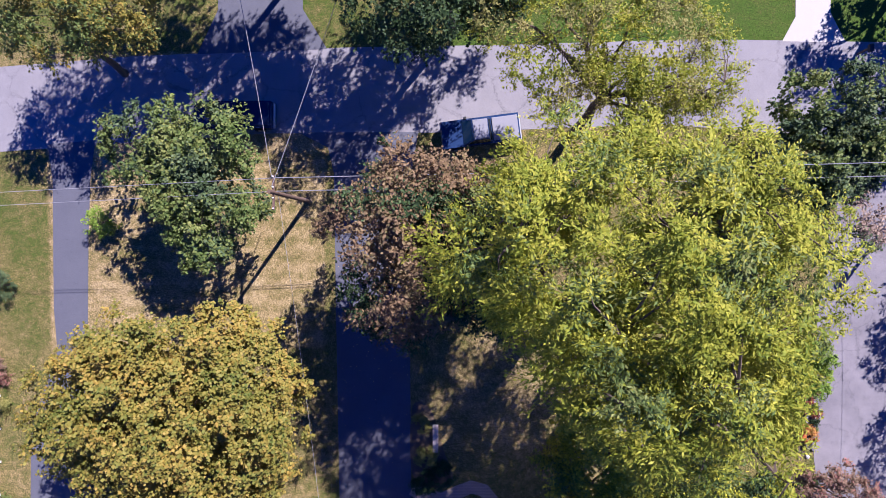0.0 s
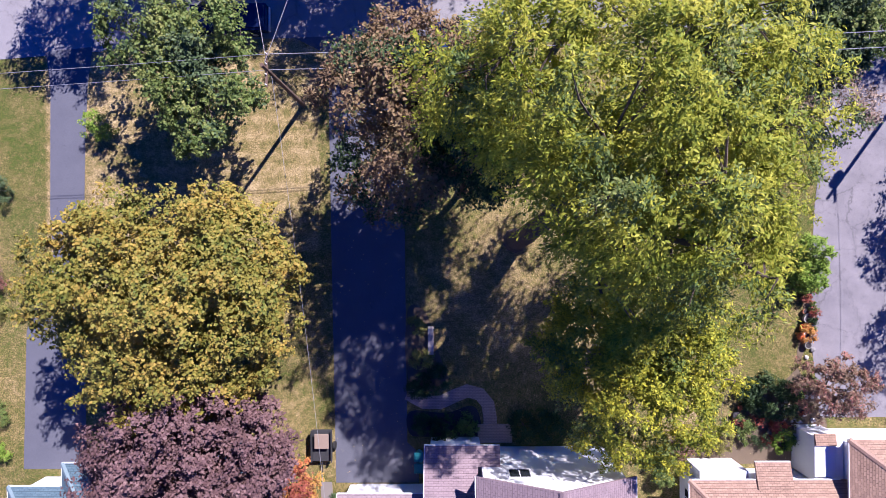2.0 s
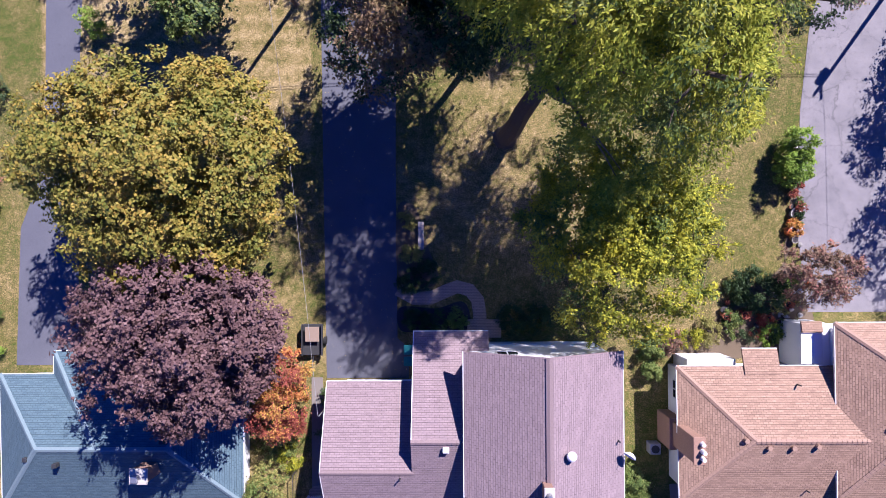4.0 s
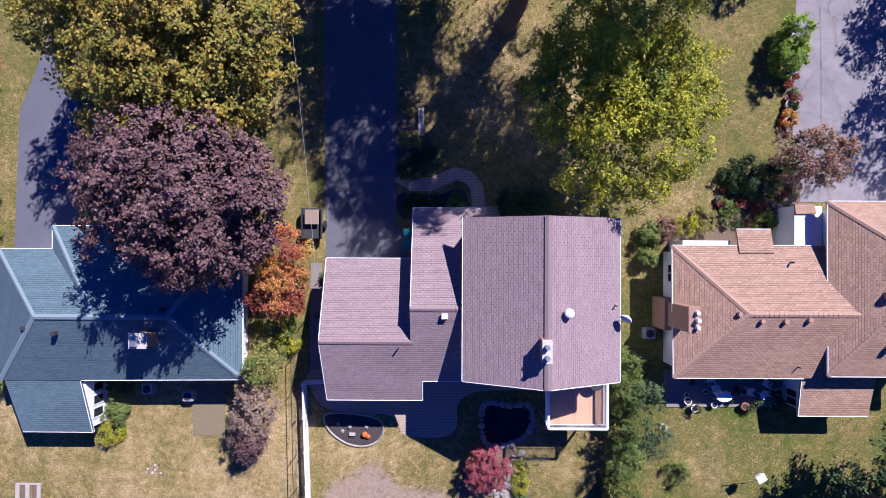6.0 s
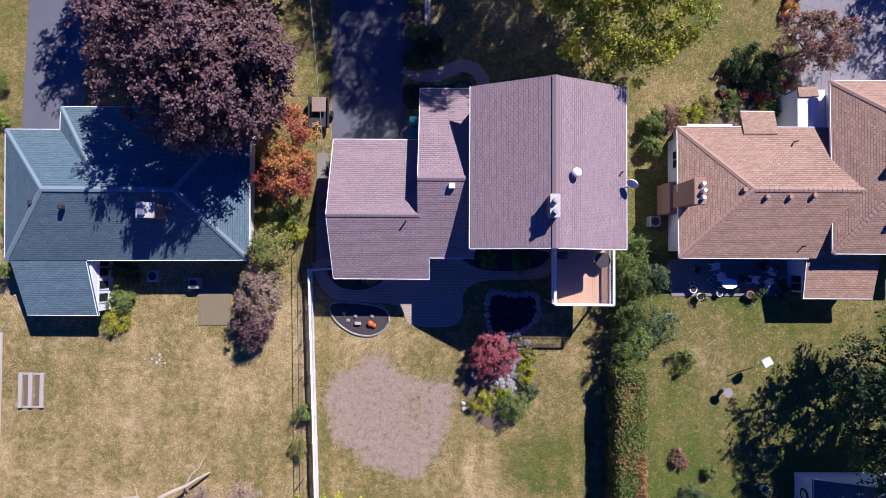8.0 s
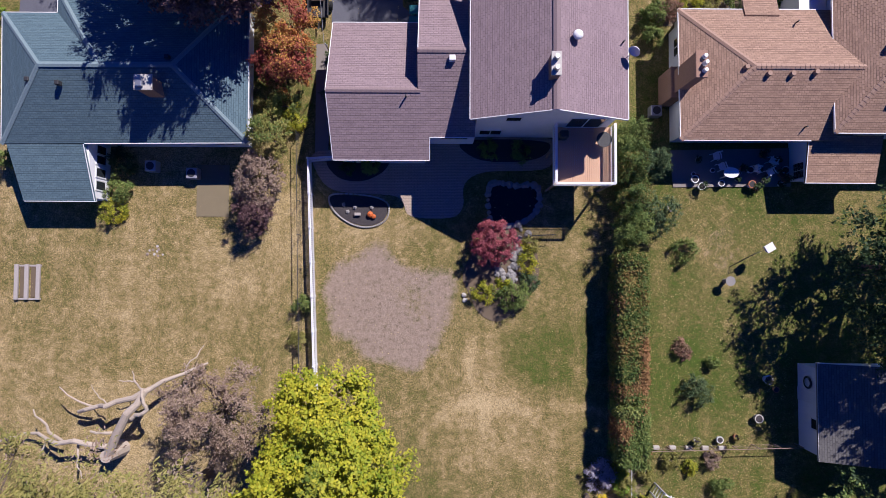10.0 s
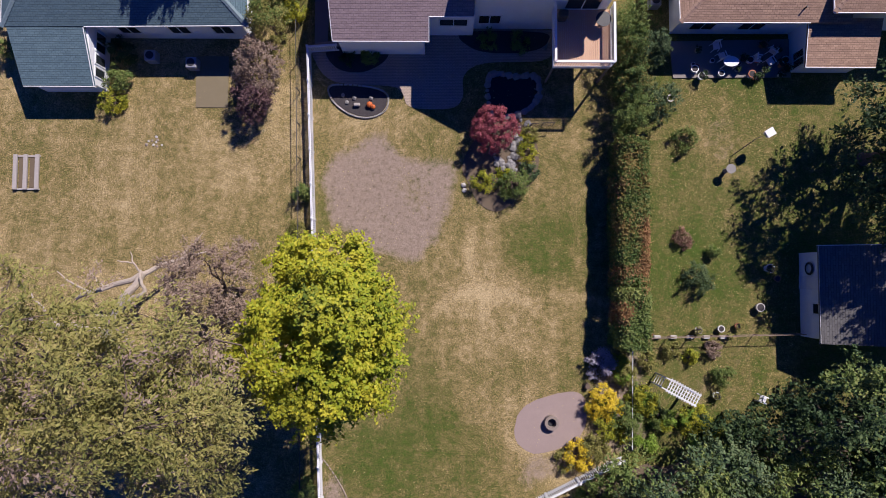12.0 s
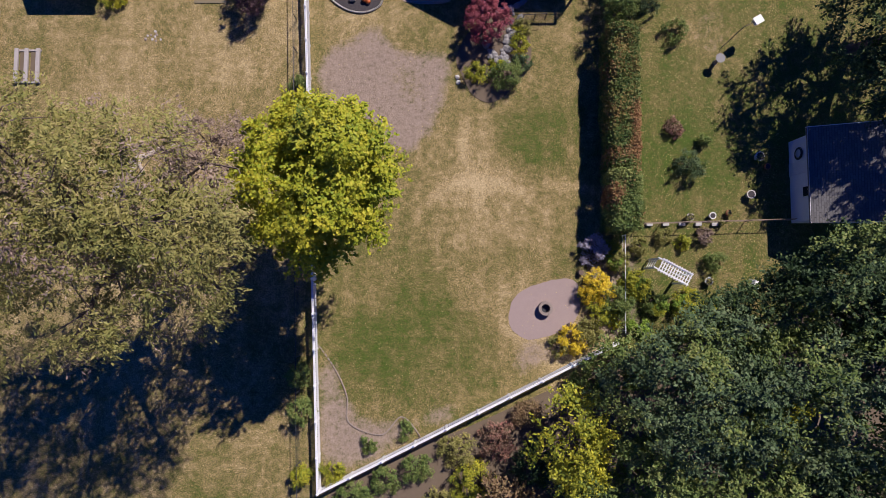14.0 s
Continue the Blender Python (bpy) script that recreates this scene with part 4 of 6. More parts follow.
def left_house():
    h = thing("house", "low white house with a slate-blue hip roof and rear sunroom", "house")
    e, r = 2.8, 5.0
    part("wall", boxed(-28.9, -13.5, -31.9, -24.0, 0, 2.65), M_SIDING, h)
    part("wall", boxed(-25.3, -13.5, -24.0, -22.4, 0, 2.65), M_SIDING, h)
    part("wall", boxed(-28.0, -23.62, -35.8, -31.9, 0, 1.85), M_SIDING, h, "white sunroom walls")
    A, B = (-25.3, -27.8, r), (-16.9, -27.8, r)
    V = (-21.5, -27.8, r)
    slope(h, [(-29.4, -23.5, e), (-25.7, -23.5, e), V, A], M_ROOF_BLUE)
    slope(h, [(-25.7, -21.95, e), (-12.9, -21.95, e), B, V], M_ROOF_BLUE)
    slope(h, [(-25.7, -21.95, e), V, (-25.7, -23.5, e)], M_ROOF_BLUE)
    slope(h, [(-29.4, -23.5, e), A, (-29.2, -32.35, e)], M_ROOF_BLUE)
    slope(h, [(-29.2, -32.35, e), A, B, (-12.85, -32.2, e)], M_ROOF_BLUE)
    slope(h, [(-12.9, -21.95, e), (-12.85, -32.2, e), B], M_ROOF_BLUE)
    slope(h, [(-28.9, -32.36, 2.76), (-23.75, -32.36, 2.76), (-23.4, -36.1, 1.95), (-28.25, -36.1, 1.95)], M_ROOF_BLUE, name="sunroom_roof")
    for a, b in ((A, B), ((-29.4, -23.5, e), A), ((-29.2, -32.35, e), A), ((-12.9, -21.95, e), B), ((-12.85, -32.2, e), B), ((-25.7, -21.95, e), V)):
        caps(h, a, b, M_CAP_BLUE, 0.17)
    P = [(-29.4, -23.5, e), (-25.7, -23.5, e), (-25.7, -21.95, e), (-12.9, -21.95, e), (-12.85, -32.2, e), (-23.7, -32.3, e)]
    for a, b in zip(P, P[1:]):
        edging(h, b, a, "gutter")
    edging(h, (-29.4, -23.5, e), (-29.2, -32.35, e), "gutter")
    edging(h, (-23.4, -36.1, 1.95), (-28.25, -36.1, 1.95), "gutter")
    edging(h, (-23.75, -32.36, 2.76), (-23.4, -36.1, 1.95), "fascia", 0.06, 0.2)
    part("gable", gable_wall([(-35.8, 1.84), (-31.9, 1.84), (-31.9, 2.6)], -23.75, -23.62, "x"), M_SIDING, h)
    for y in (-34.9, -34.0, -33.1, -32.4):
        window(h, (-23.62, y, 1.1), (0, 1, 0), 0.6, 1.0, panes=1)
    for x in (-21.5, -18.0, -15.0):
        window(h, (x, -31.9, 1.5), (1, 0, 0), 1.3, 1.1)
    for y in (-25.5, -29.5):
        window(h, (-13.5, y, 1.5), (0, 1, 0), 1.3, 1.1)
    ch = part("chimney", boxed(-18.75, -17.75, -29.6, -28.75, 4.0, 5.7, 0.03), M_CHIMNEY, h, "square brick chimney with a metal flue")
    part("cap", boxed(-18.82, -17.68, -29.67, -28.68, 5.7, 5.8, 0.02), M_CONCRETE, ch)
    part("flue", boxed(-18.6, -18.2, -29.5, -29.1, 5.8, 6.05, 0.03), M_METAL, ch)
    for x, y, z in ((-26.3, -28.6, 4.25), (-24.2, -28.9, 4.5), (-17.2, -27.3, 4.75)):
        part("roof_vent", boxed(x - .14, x + .14, y - .14, y + .14, z, z + 0.4, 0.03), M_DARK, h)


left_house()


def right_house():
    h = thing("house", "low white house with tan-brown hip roofs and a wide brick chimney", "house")
    e, r = 2.9, 4.45
    part("wall", boxed(16.4, 26.6, -31.4, -23.5, 0, 2.75), M_SIDING, h)
    part("wall", boxed(26.15, 33.6, -31.1, -20.7, 0, 3.55), M_SIDING, h)
    part("wall", boxed(24.9, 29.0, -34.2, -31.4, 0, 2.0), M_SIDING, h, "white rear porch walls")
    A, B = (20.15, -27.5, r), (27.3, -27.5, r)
    slope(h, [(15.85, -23.1, e), (27.3, -23.1, e), B, A], M_ROOF_TAN)
    slope(h, [(15.95, -31.9, e), A, B, (27.3, -31.9, e)], M_ROOF_TAN)
    slope(h, [(15.85, -23.1, e), A, (15.95, -31.9, e)], M_ROOF_TAN)
    slope(h, [(20.2, -22.0, 2.72), (22.5, -22.0, 2.72), (22.5, -23.6, 3.16), (20.2, -23.6, 3.16)], M_ROOF_TAN, name="entry_roof")
    e2, r2 = 3.7, 5.95
    C, D = (30.2, -24.1, r2), (30.2, -25.6, r2)
    slope(h, [(25.6, -20.2, e2), C, D, (25.65, -31.58, e2)], M_ROOF_TAN)
    slope(h, [(25.6, -20.2, e2), (34.2, -20.2, e2), C], M_ROOF_TAN)
    slope(h, [(34.2, -20.2, e2), (34.2, -31.58, e2), D, C], M_ROOF_TAN)
    slope(h, [(25.65, -31.58, e2), D, (34.2, -31.58, e2)], M_ROOF_TAN)
    slope(h, [(24.6, -31.5, 2.7), (29.6, -31.5, 2.7), (29.4, -34.6, 2.15), (24.65, -34.6, 2.15)], M_ROOF_TAN, name="porch_roof")
    slope(h, [(24.2, -20.25, 2.55), (25.55, -20.25, 2.55), (25.55, -20.95, 2.7), (24.2, -20.95, 2.7)], M_ROOF_TAN, name="porch_roof")
    part("wall", boxed(24.2, 26.1, -23.4, -20.4, 0, 2.45), M_SIDING, h)
    part("porch_deck", boxed(24.15, 25.58, -23.05, -20.97, 2.45, 2.58, 0.02), M_WHITE, h, "flat white porch top")
    for a, b in ((A, B), ((15.85, -23.1, e), A), ((15.95, -31.9, e), A), (C, D), ((25.6, -20.2, e2), C), ((25.65, -31.58, e2), D)):
        caps(h, a, b, M_CAP_TAN, 0.17)
    for a, b in (((15.85, -23.1, e), (20.2, -23.1, e)), ((20.2, -22.0, 2.72), (22.5, -22.0, 2.72)), ((22.5, -23.1, e), (25.6, -23.1, e)), ((25.6, -20.2, e2), (34.2, -20.2, e2)),
                 ((24.6, -31.9, e), (15.95, -31.9, e)), ((15.95, -31.9, e), (15.85, -23.1, e)), ((25.65, -31.58, e2), (25.6, -20.2, e2)), ((29.4, -34.6, 2.15), (24.65, -34.6, 2.15)), ((34.2, -31.58, e2), (25.65, -31.58, e2))):
        edging(h, b, a, "gutter")
    edging(h, (24.65, -34.6, 2.15), (24.6, -31.5, 2.7), "fascia", 0.05, 0.18)
    ch = part("chimney", boxed(15.85, 16.5, -28.55, -26.95, 0, 5.35, 0.04), M_CHIMNEY, h, "wide tan brick chimney on the end wall")
    part("shoulder", boxed(15.6, 16.5, -28.85, -26.7, 0, 2.2, 0.05), M_CHIMNEY, ch)
    part("crown", boxed(15.8, 16.55, -28.62, -26.88, 5.35, 5.45, 0.03), M_CHIMNEY, ch)
    for y, z in ((-28.2, 0.32), (-27.75, 0.42), (-27.3, 0.28)):
        part("flue", cyl(bmesh.new(), 16.33, y, 5.45, 5.45 + z, 0.15, 0.12), M_WHITE, ch)
    for x, y, z in ((19.6, -27.5, 4.1), (21.0, -27.95, 4.15), (22.5, -27.95, 4.15), (24.0, -27.85, 4.2)):
        part("roof_vent", cyl(bmesh.new(), x, y, z, z + 0.35, 0.19, 0.15), M_CAP_TAN, h)
    part("roof_vent", cyl(bmesh.new(), 28.5, -26.2, 5.0, 5.5, 0.33, 0.26), M_CAP_TAN, h, "large round roof fan")
    for x, y in ((29.3, -22.7), (29.2, -29.2)):
        part("roof_vent", boxed(x - .17, x + .17, y - .17, y + .17, 4.4, 5.3, 0.03), M_CAP_TAN, h)
    for x, y, z in ((23.4, -24.2, 3.35), (24.0, -31.1, 3.1)):
        part("vent_pipe", cyl(bmesh.new(), x, y, z, z + 0.4, 0.05), M_DARK, h)
    window(h, (24.9, -33.6, 1.1), (0, 1, 0), 1.1, 1.1)
    for x in (18.2, 21.6):
        window(h, (x, -31.4, 1.4), (1, 0, 0), 1.6, 1.2)
    window(h, (16.4, -25.0, 1.5), (0, -1, 0), 1.2, 1.1)
    part("bay", boxed(16.8, 20.0, -23.5, -22.75, 0, 2.3), M_WHITE, h)


right_house()


def shed():
    h = thing("shed", "white garden shed with a dark grey shingle roof", "shed")
    part("wall", boxed(25.3, 33.7, -52.9, -47.1, 0, 2.3), M_SIDING, h)
    slope(h, [(25.05, -46.7, 2.4), (29.5, -46.7, 4.1), (29.5, -53.15, 4.1), (25.05, -53.15, 2.4)], M_ROOF_GREY)
    slope(h, [(33.95, -46.7, 2.4), (33.95, -53.15, 2.4), (29.5, -53.15, 4.1), (29.5, -46.7, 4.1)], M_ROOF_GREY)
    part("gable", gable_wall([(25.3, 2.3), (33.7, 2.3), (29.5, 3.9)], -52.9, -52.75), M_SIDING, h)
    part("gable", gable_wall([(25.3, 2.3), (33.7, 2.3), (29.5, 3.9)], -47.25, -47.1), M_SIDING, h)
    edging(h, (25.05, -53.15, 2.4), (25.05, -46.7, 2.4), "fascia", 0.05, 0.16)
    edging(h, (29.5, -46.7, 4.1), (25.05, -46.7, 2.4), "fascia", 0.05, 0.18)
    window(h, (25.3, -50.9, 1.75), (0, -1, 0), 0.7, 0.7, panes=1)
    part("door", boxed(25.24, 25.3, -49.6, -48.7, 0.02, 2.0, 0.01), M_WHITE, h)
    bm = bmesh.new()
    for k in range(3):
        n = 20
        for i in range(n):
            a, b = 2 * math.pi * i / n, 2 * math.pi * (i + 1) / n
            R = 0.42 - 0.05 * k
            rod(bm, (25.2 - k * .02, -48.2 + R * math.cos(a), 1.2 + R * math.sin(a)), (25.2 - k * .02, -48.2 + R * math.cos(b), 1.2 + R * math.sin(b)), 0.025)
    part("hose", bm, M_DARK, h, "coiled dark garden hose")


shed()


# ---------------------------------------------------------------- trees
tree("maple_tree", "broad golden-olive maple turning yellow beside the driveway", (-16.6, -10.6), [(-15.9, -10.7, 7.2, 6.6, 6.2, 5.6), (-19.5, -9.5, 7.5, 3.6, 3.6, 4), (-13.2, -9.0, 6.6, 3.8, 4, 4), (-15, -14, 6, 4.5, 3.5, 4)],
     L_GOLD, 92000, 0.12, 11, 0.72, 0.38, limbs=9, aspect=0.8, jitter=0.45)
tree("copper_beech_tree", "round purple-leaved beech beside the blue roof", (-15, -20.0), [(-14.6, -20.5, 7.8, 4.8, 4.6, 5.2), (-17.2, -19.2, 6.8, 3, 3, 3.8), (-12.2, -20.5, 5.8, 3, 3.2, 3.6), (-13.8, -23.0, 7.2, 3.2, 2.5, 4.0)],
     L_PURPLE, 82000, 0.115, 12, 0.62, 0.33, limbs=8, aspect=0.75, jitter=0.5)
tree("burning_bush", "orange and scarlet autumn shrub", (-10.6, -24.8), [(-10.6, -23.7, 2.2, 1.8, 1.7, 2.1)], L_ORANGE, 9000, 0.085, 13, 0.45, 0.09, 0.4, limbs=5, category="shrub", second=(L_RED, 0.25))
tree("burning_bush", "scarlet red autumn shrub", (-10.7, -26.6), [(-10.6, -26.4, 2.0, 1.7, 1.7, 2.0)], L_RED, 9000, 0.085, 14, 0.45, 0.09, 0.4, limbs=5, category="shrub", second=(L_ORANGE, 0.35))
tree("oak_tree", "green roadside tree with blue-green leaves", (-15.6, 3.0), [(-17.9, 5.4, 5.6, 2.6, 2.6, 2.2), (-14.6, 5.8, 5.8, 2.4, 2.3, 2.2), (-13.9, 2.4, 5.4, 2.3, 2.6, 2.2), (-15.0, -0.2, 5.0, 1.9, 1.9, 1.9), (-16.4, 3.0, 5.2, 2.2, 2.4, 2.2)], L_GREYGREEN, 30000, 0.13, 15, 0.75, 0.24, limbs=8, twigs=40, aspect=0.7, second=(L_GREEN, 0.65))
tree("bronze_tree", "dense brown-leaved tree at the driveway edge", (-2.6, -1.0), [(-3.3, 0.4, 9.2, 3.4, 3.2, 3.6), (-1.5, 2.0, 9.0, 3.2, 3, 3.4), (-2.6, -3.2, 7.2, 3.2, 2.8, 3.6), (0.2, -0.8, 7.6, 3.2, 3.4, 3.2)], L_BROWN, 40000, 0.13, 16, 0.85, 0.3, limbs=8, second=(L_DARK, 0.3))
tree("willow_tree", "huge yellow-green tree with drooping leaf sprays", (5.0, -7.3), [(8.6, -1.4, 16.4, 6.0, 5.0, 4.7), (4.0, -0.6, 16.0, 4.2, 3.2, 4.2), (13.0, -3.0, 14.6, 3.8, 4.6, 4.0), (9.4, -5.6, 16.2, 4.6, 3.4, 4.6), (10.2, -8.2, 15.2, 3.8, 2.6, 4.4), (12.8, 0.8, 14.2, 3.3, 3.2, 3.2), (4.2, -2.6, 13.2, 2.8, 2.2, 2.6), (10.4, 2.8, 14.2, 3.2, 2.4, 2.6), (5.4, 2.5, 13.8, 2.7, 2.3, 2.4), (4.9, -4.2, 17.4, 2.4, 2.0, 2.2), (8.8, -6.0, 18.2, 3.2, 2.4, 2.4), (10.7, -9.9, 9.8, 3.0, 2.7, 2.4), (13.6, -8.0, 11.4, 2.4, 2.6, 2.4)],
     L_WILLOW, 138000, 0.135, 17, 1.3, 0.62, 7.5, limbs=12, twigs=90, droop=0.45, aspect=0.36, jitter=0.45, low=-0.5, second=(L_GREEN, 0.16))
tree("locust_tree", "yellow-tinged tree leaning over the front roof", (10.6, -15.0), [(11.6, -16.6, 6.8, 4.4, 4.0, 3.4), (8.6, -14.0, 6.4, 3, 3, 3.2), (13.6, -13.6, 6.6, 3.2, 3.4, 3.2), (10.2, -12.2, 6.8, 3.4, 3, 3.4)], L_GOLDGREEN, 66000, 0.115, 18, 0.75, 0.26, limbs=9, twigs=40, second=(L_GREEN, 0.15))
tree("honey_locust_tree", "sparse yellow roadside tree with bare dark branches", (8.6, 7.2), [(6.4, 10.6, 9.5, 4.8, 3.6, 2.8), (11.4, 9.4, 9.0, 4.4, 3.4, 2.6), (9, 7.6, 8.6, 3.8, 2.2, 2.2)], L_WILLOW, 44000, 0.085, 19, 0.9, 0.28, limbs=14, twigs=230, second=(L_TAN, 0.35))
tree("roadside_tree", "dark green tree across the street", (0.2, 14.6), [(-1.4, 13.2, 9.4, 4.0, 3.2, 2.6), (1.8, 14.6, 9.4, 3.2, 3, 2.6), (-4.0, 16.5, 9, 3.2, 3, 2.6)], L_DARK, 22000, 0.13, 20, 0.85, 0.26, limbs=7)
tree("roadside_tree", "olive green tree across the street with dark forked limbs", (-23.0, 11.6), [(-22.8, 13.2, 7.2, 3.4, 2.8, 2.6), (-19.8, 12.9, 7.2, 2.6, 2.6, 2.4)], L_GOLD, 17000, 0.12, 21, 0.8, 0.22, limbs=8, twigs=40, second=(L_GREEN, 0.5))
# the next two crowns stay out of view, placed to shade the street
tree("roadside_tree", "tall bronze tree out of view across the street, added for shade", (-9.0, 21), [(-8.4, 21.6, 12.5, 4.6, 3.8, 4), (-12.6, 22.0, 12, 4.2, 3.6, 3.8), (-5.4, 22.8, 13.5, 3.6, 3.4, 3.4)], L_BROWN, 50000, 0.13, 22, 0.85, 0.24)
tree("roadside_tree", "leafy tall tree out of view across the street, added for shade", (-18.2, 20.8), [(-17.4, 21.2, 11, 4.4, 3.6, 3.6)], L_DARK, 11000, 0.13, 23, 0.85, 0.24)
tree("linden_tree", "round green tree by the grey driveway", (22.4, 6.0), [(23.6, 7.2, 5.0, 3.0, 2.8, 2.4), (22.6, 4.4, 4.8, 3.0, 2.6, 2.4), (24.6, 4.8, 4.4, 2.4, 2.6, 2.2)], L_GREYGREEN, 30000, 0.13, 24, 0.75, 0.22, limbs=7, aspect=0.7, second=(L_GREEN, 0.5))
tree("grey_tree", "grey-leaved thinning tree by the grey driveway", (23.4, 0.4), [(24.0, 0.6, 4.6, 2.2, 2.4, 2)], L_DRAB, 6000, 0.11, 25, 0.7, 0.18, twigs=30, second=(L_GREYGREEN, 0.4))
tree("smoke_tree", "blush brown ornamental tree by the grey driveway", (25.2, -17.4), [(25.4, -17.0, 2.6, 2.3, 1.9, 1.6)], L_BLUSH, 11000, 0.085, 26, 0.5, 0.12, limbs=6)
shrub("yew_shrub", "dark green spreading shrub in the garden bed", 22.6, -18.2, 2.0, 1.7, L_DARK, 8000, 27, 0.08, ry=1.5, clump=0.4)
tree("arborvitae", "bright lime-green clipped evergreen beside the grey driveway", (24.6, -9.2), [(24.8, -8.5, 1.4, 0.8, 1.1, 1.4), (24.7, -9.9, 1.3, 0.85, 1.1, 1.3)], L_LIME, 12000, 0.08, 28, 0.35, 0.1, 0.3, category="evergreen", droop=0.3, low=-0.8)
tree("spruce_tree", "dark tree beyond the grey driveway", (36.6, -1.0), [(36.6, -1.0, 5, 3, 3.4, 4.6)], L_DARK, 12000, 0.14, 30, 0.8, 0.25, low=-0.7)
tree("spruce_tree", "dark tree beyond the grey driveway", (36.8, -9.5), [(36.8, -9.5, 5, 3, 3.6, 4.6)], L_DARK, 12000, 0.14, 31, 0.8, 0.25, low=-0.7)
tree("street_tree", "dark tree shading the street", (36.5, 14.5), [(36.5, 14.5, 7, 4, 4, 4)], L_DARK, 12000, 0.14, 32, 0.9, 0.25)
tree("street_tree", "dark tree by the concrete driveway", (31.5, 17.5), [(31.8, 18, 6, 3.5, 3, 3.4)], L_DARK, 12000, 0.14, 33, 0.9, 0.25)
tree("yellow_maple_tree", "bright lemon-yellow maple growing over the white fence", (-7.0, -51.2), [(-5.7, -51.8, 11.8, 3.0, 3.1, 3.4), (-7.0, -48.6, 7.4, 2.4, 2.2, 2.6), (-7.8, -52.0, 9.4, 2.3, 2.5, 3.2), (-4.3, -50.6, 10.4, 2.0, 2.2, 2.6), (-5.4, -54.0, 11.8, 2.2, 1.8, 2.8), (-4.2, -52.6, 11, 2.0, 2.0, 2.4), (-5.6, -50.0, 8.6, 2.4, 2.0, 2.4)], L_YELLOW, 76000, 0.112, 34, 0.9, 0.26, limbs=8, aspect=0.7, jitter=0.38, second=(L_GOLDGREEN, 0.2))
tree("old_willow_tree", "huge tall tan-olive half-bare tree with fine drooping twigs", (-15.6, -54.6), [(-14.0, -54.2, 15.4, 4.8, 4.8, 3.2), (-18.6, -53.0, 15.2, 4.2, 4.8, 3.2), (-10.8, -55.2, 14.4, 3.0, 3.4, 3.0), (-16.2, -57.2, 14.6, 4.4, 3.0, 3.0), (-21.6, -55, 14.4, 3.4, 3.8, 3), (-13.6, -55.2, 9.0, 3.2, 3.0, 3.4), (-18.4, -55.8, 9.0, 3.8, 2.8, 3.4)],
     L_TAN, 74000, 0.125, 35, 1.15, 0.5, 8.0, limbs=16, twigs=140, droop=0.35, aspect=0.34, jitter=0.45, second=(L_DRAB, 0.12), low=-0.5)


def fallen_trunk():
    """A broken pale trunk lying under the big tree, with its bare branches."""
    rng = np.random.default_rng(7)
    t = thing("fallen_tree", "broken pale bleached tree trunk with bare branches", "tree")
    for a, b, r0, r1 in (((-22.3, -53.2, 1.6), (-19.5, -48.7, 2.4), 0.42, 0.28), ((-19.5, -48.7, 2.4), (-24.6, -50.4, 1.2), 0.25, 0.17), ((-19.6, -48.8, 2.4), (-16.2, -47.2, 0.5), 0.24, 0.08), ((-22.0, -52.6, 1.8), (-28.6, -52.0, 0.8), 0.26, 0.1),
                         ((-25.6, -52.3, 1.4), (-27.0, -50.0, 2.2), 0.14, 0.05), ((-28.6, -52.0, 0.8), (-31.5, -53.0, 0.6), 0.1, 0.04), ((-24.4, -52.4, 1.5), (-23.8, -54.6, 2.0), 0.12, 0.04), ((-23.6, -50.0, 1.4), (-25.6, -48.6, 1.8), 0.1, 0.03),
                         ((-20.7, -50.7, 2.1), (-19.2, -49.9, 2.7), 0.2, 0.16), ((-19.2, -49.9, 2.7), (-19.6, -48.5, 2.6), 0.16, 0.1), ((-19.7, -48.6, 2.5), (-20.1, -47.3, 2.9), 0.09, 0.03), ((-20.0, -48.0, 2.6), (-20.9, -47.9, 3.0), 0.07, 0.03),
                         ((-21.9, -51.6, 1.9), (-23.1, -51.4, 2.3), 0.14, 0.09), ((-26.6, -52.2, 1.2), (-27.4, -53.8, 1.0), 0.09, 0.03), ((-22.4, -49.7, 1.8), (-23.3, -48.4, 2.0), 0.06, 0.02), ((-17.6, -47.9, 1.4), (-16.3, -45.9, 0.9), 0.07, 0.03)):
        bm = bmesh.new()
        limb_path(a, b, rng, r0 * 0.78, r1 * 0.78, bm, 0.1, 6, 9)
        part("limb", bm, M_PALEBARK, t)
    bm = bmesh.new()
    cyl(bm, -22.3, -53.2, -0.05, 1.9, 0.6, 0.42, 10)
    part("stump", bm, M_PALEBARK, t)


fallen_trunk()
tree("viburnum_shrub", "olive brown tall shrub by the house corner", (-11.7, -31.6), [(-11.7, -31.5, 1.8, 1.1, 1.3, 1.8)], L_TAN, 5000, 0.08, 36, 0.4, 0.08, 0.4, category="shrub", second=(L_GREEN, 0.3))
tree("viburnum_shrub", "greyish brown tall shrub beside the fence", (-12.5, -34.6), [(-12.5, -34.6, 1.7, 1.3, 1.7, 1.7)], L_DRAB, 7000, 0.08, 37, 0.4, 0.08, 0.4, category="shrub", twigs=30)
# dark foliage put where only the taller shrubs' shadow lies
tree("viburnum_shrub", "dark purplish shrub standing in for shadow beside the fence", (-12.9, -37.0), [(-12.9, -36.9, 1.4, 1.0, 1.1, 1.4)], L_PURPLE, 4000, 0.08, 38, 0.4, 0.08, 0.4, category="shrub", twigs=20)
tree("japanese_maple", "small round crimson Japanese maple in the rock garden", (3.7, -38.8), [(3.7, -38.7, 1.3, 1.45, 1.4, 1.05)], L_MAPLE, 15000, 0.06, 39, 0.24, 0.08, 0.4, category="tree")
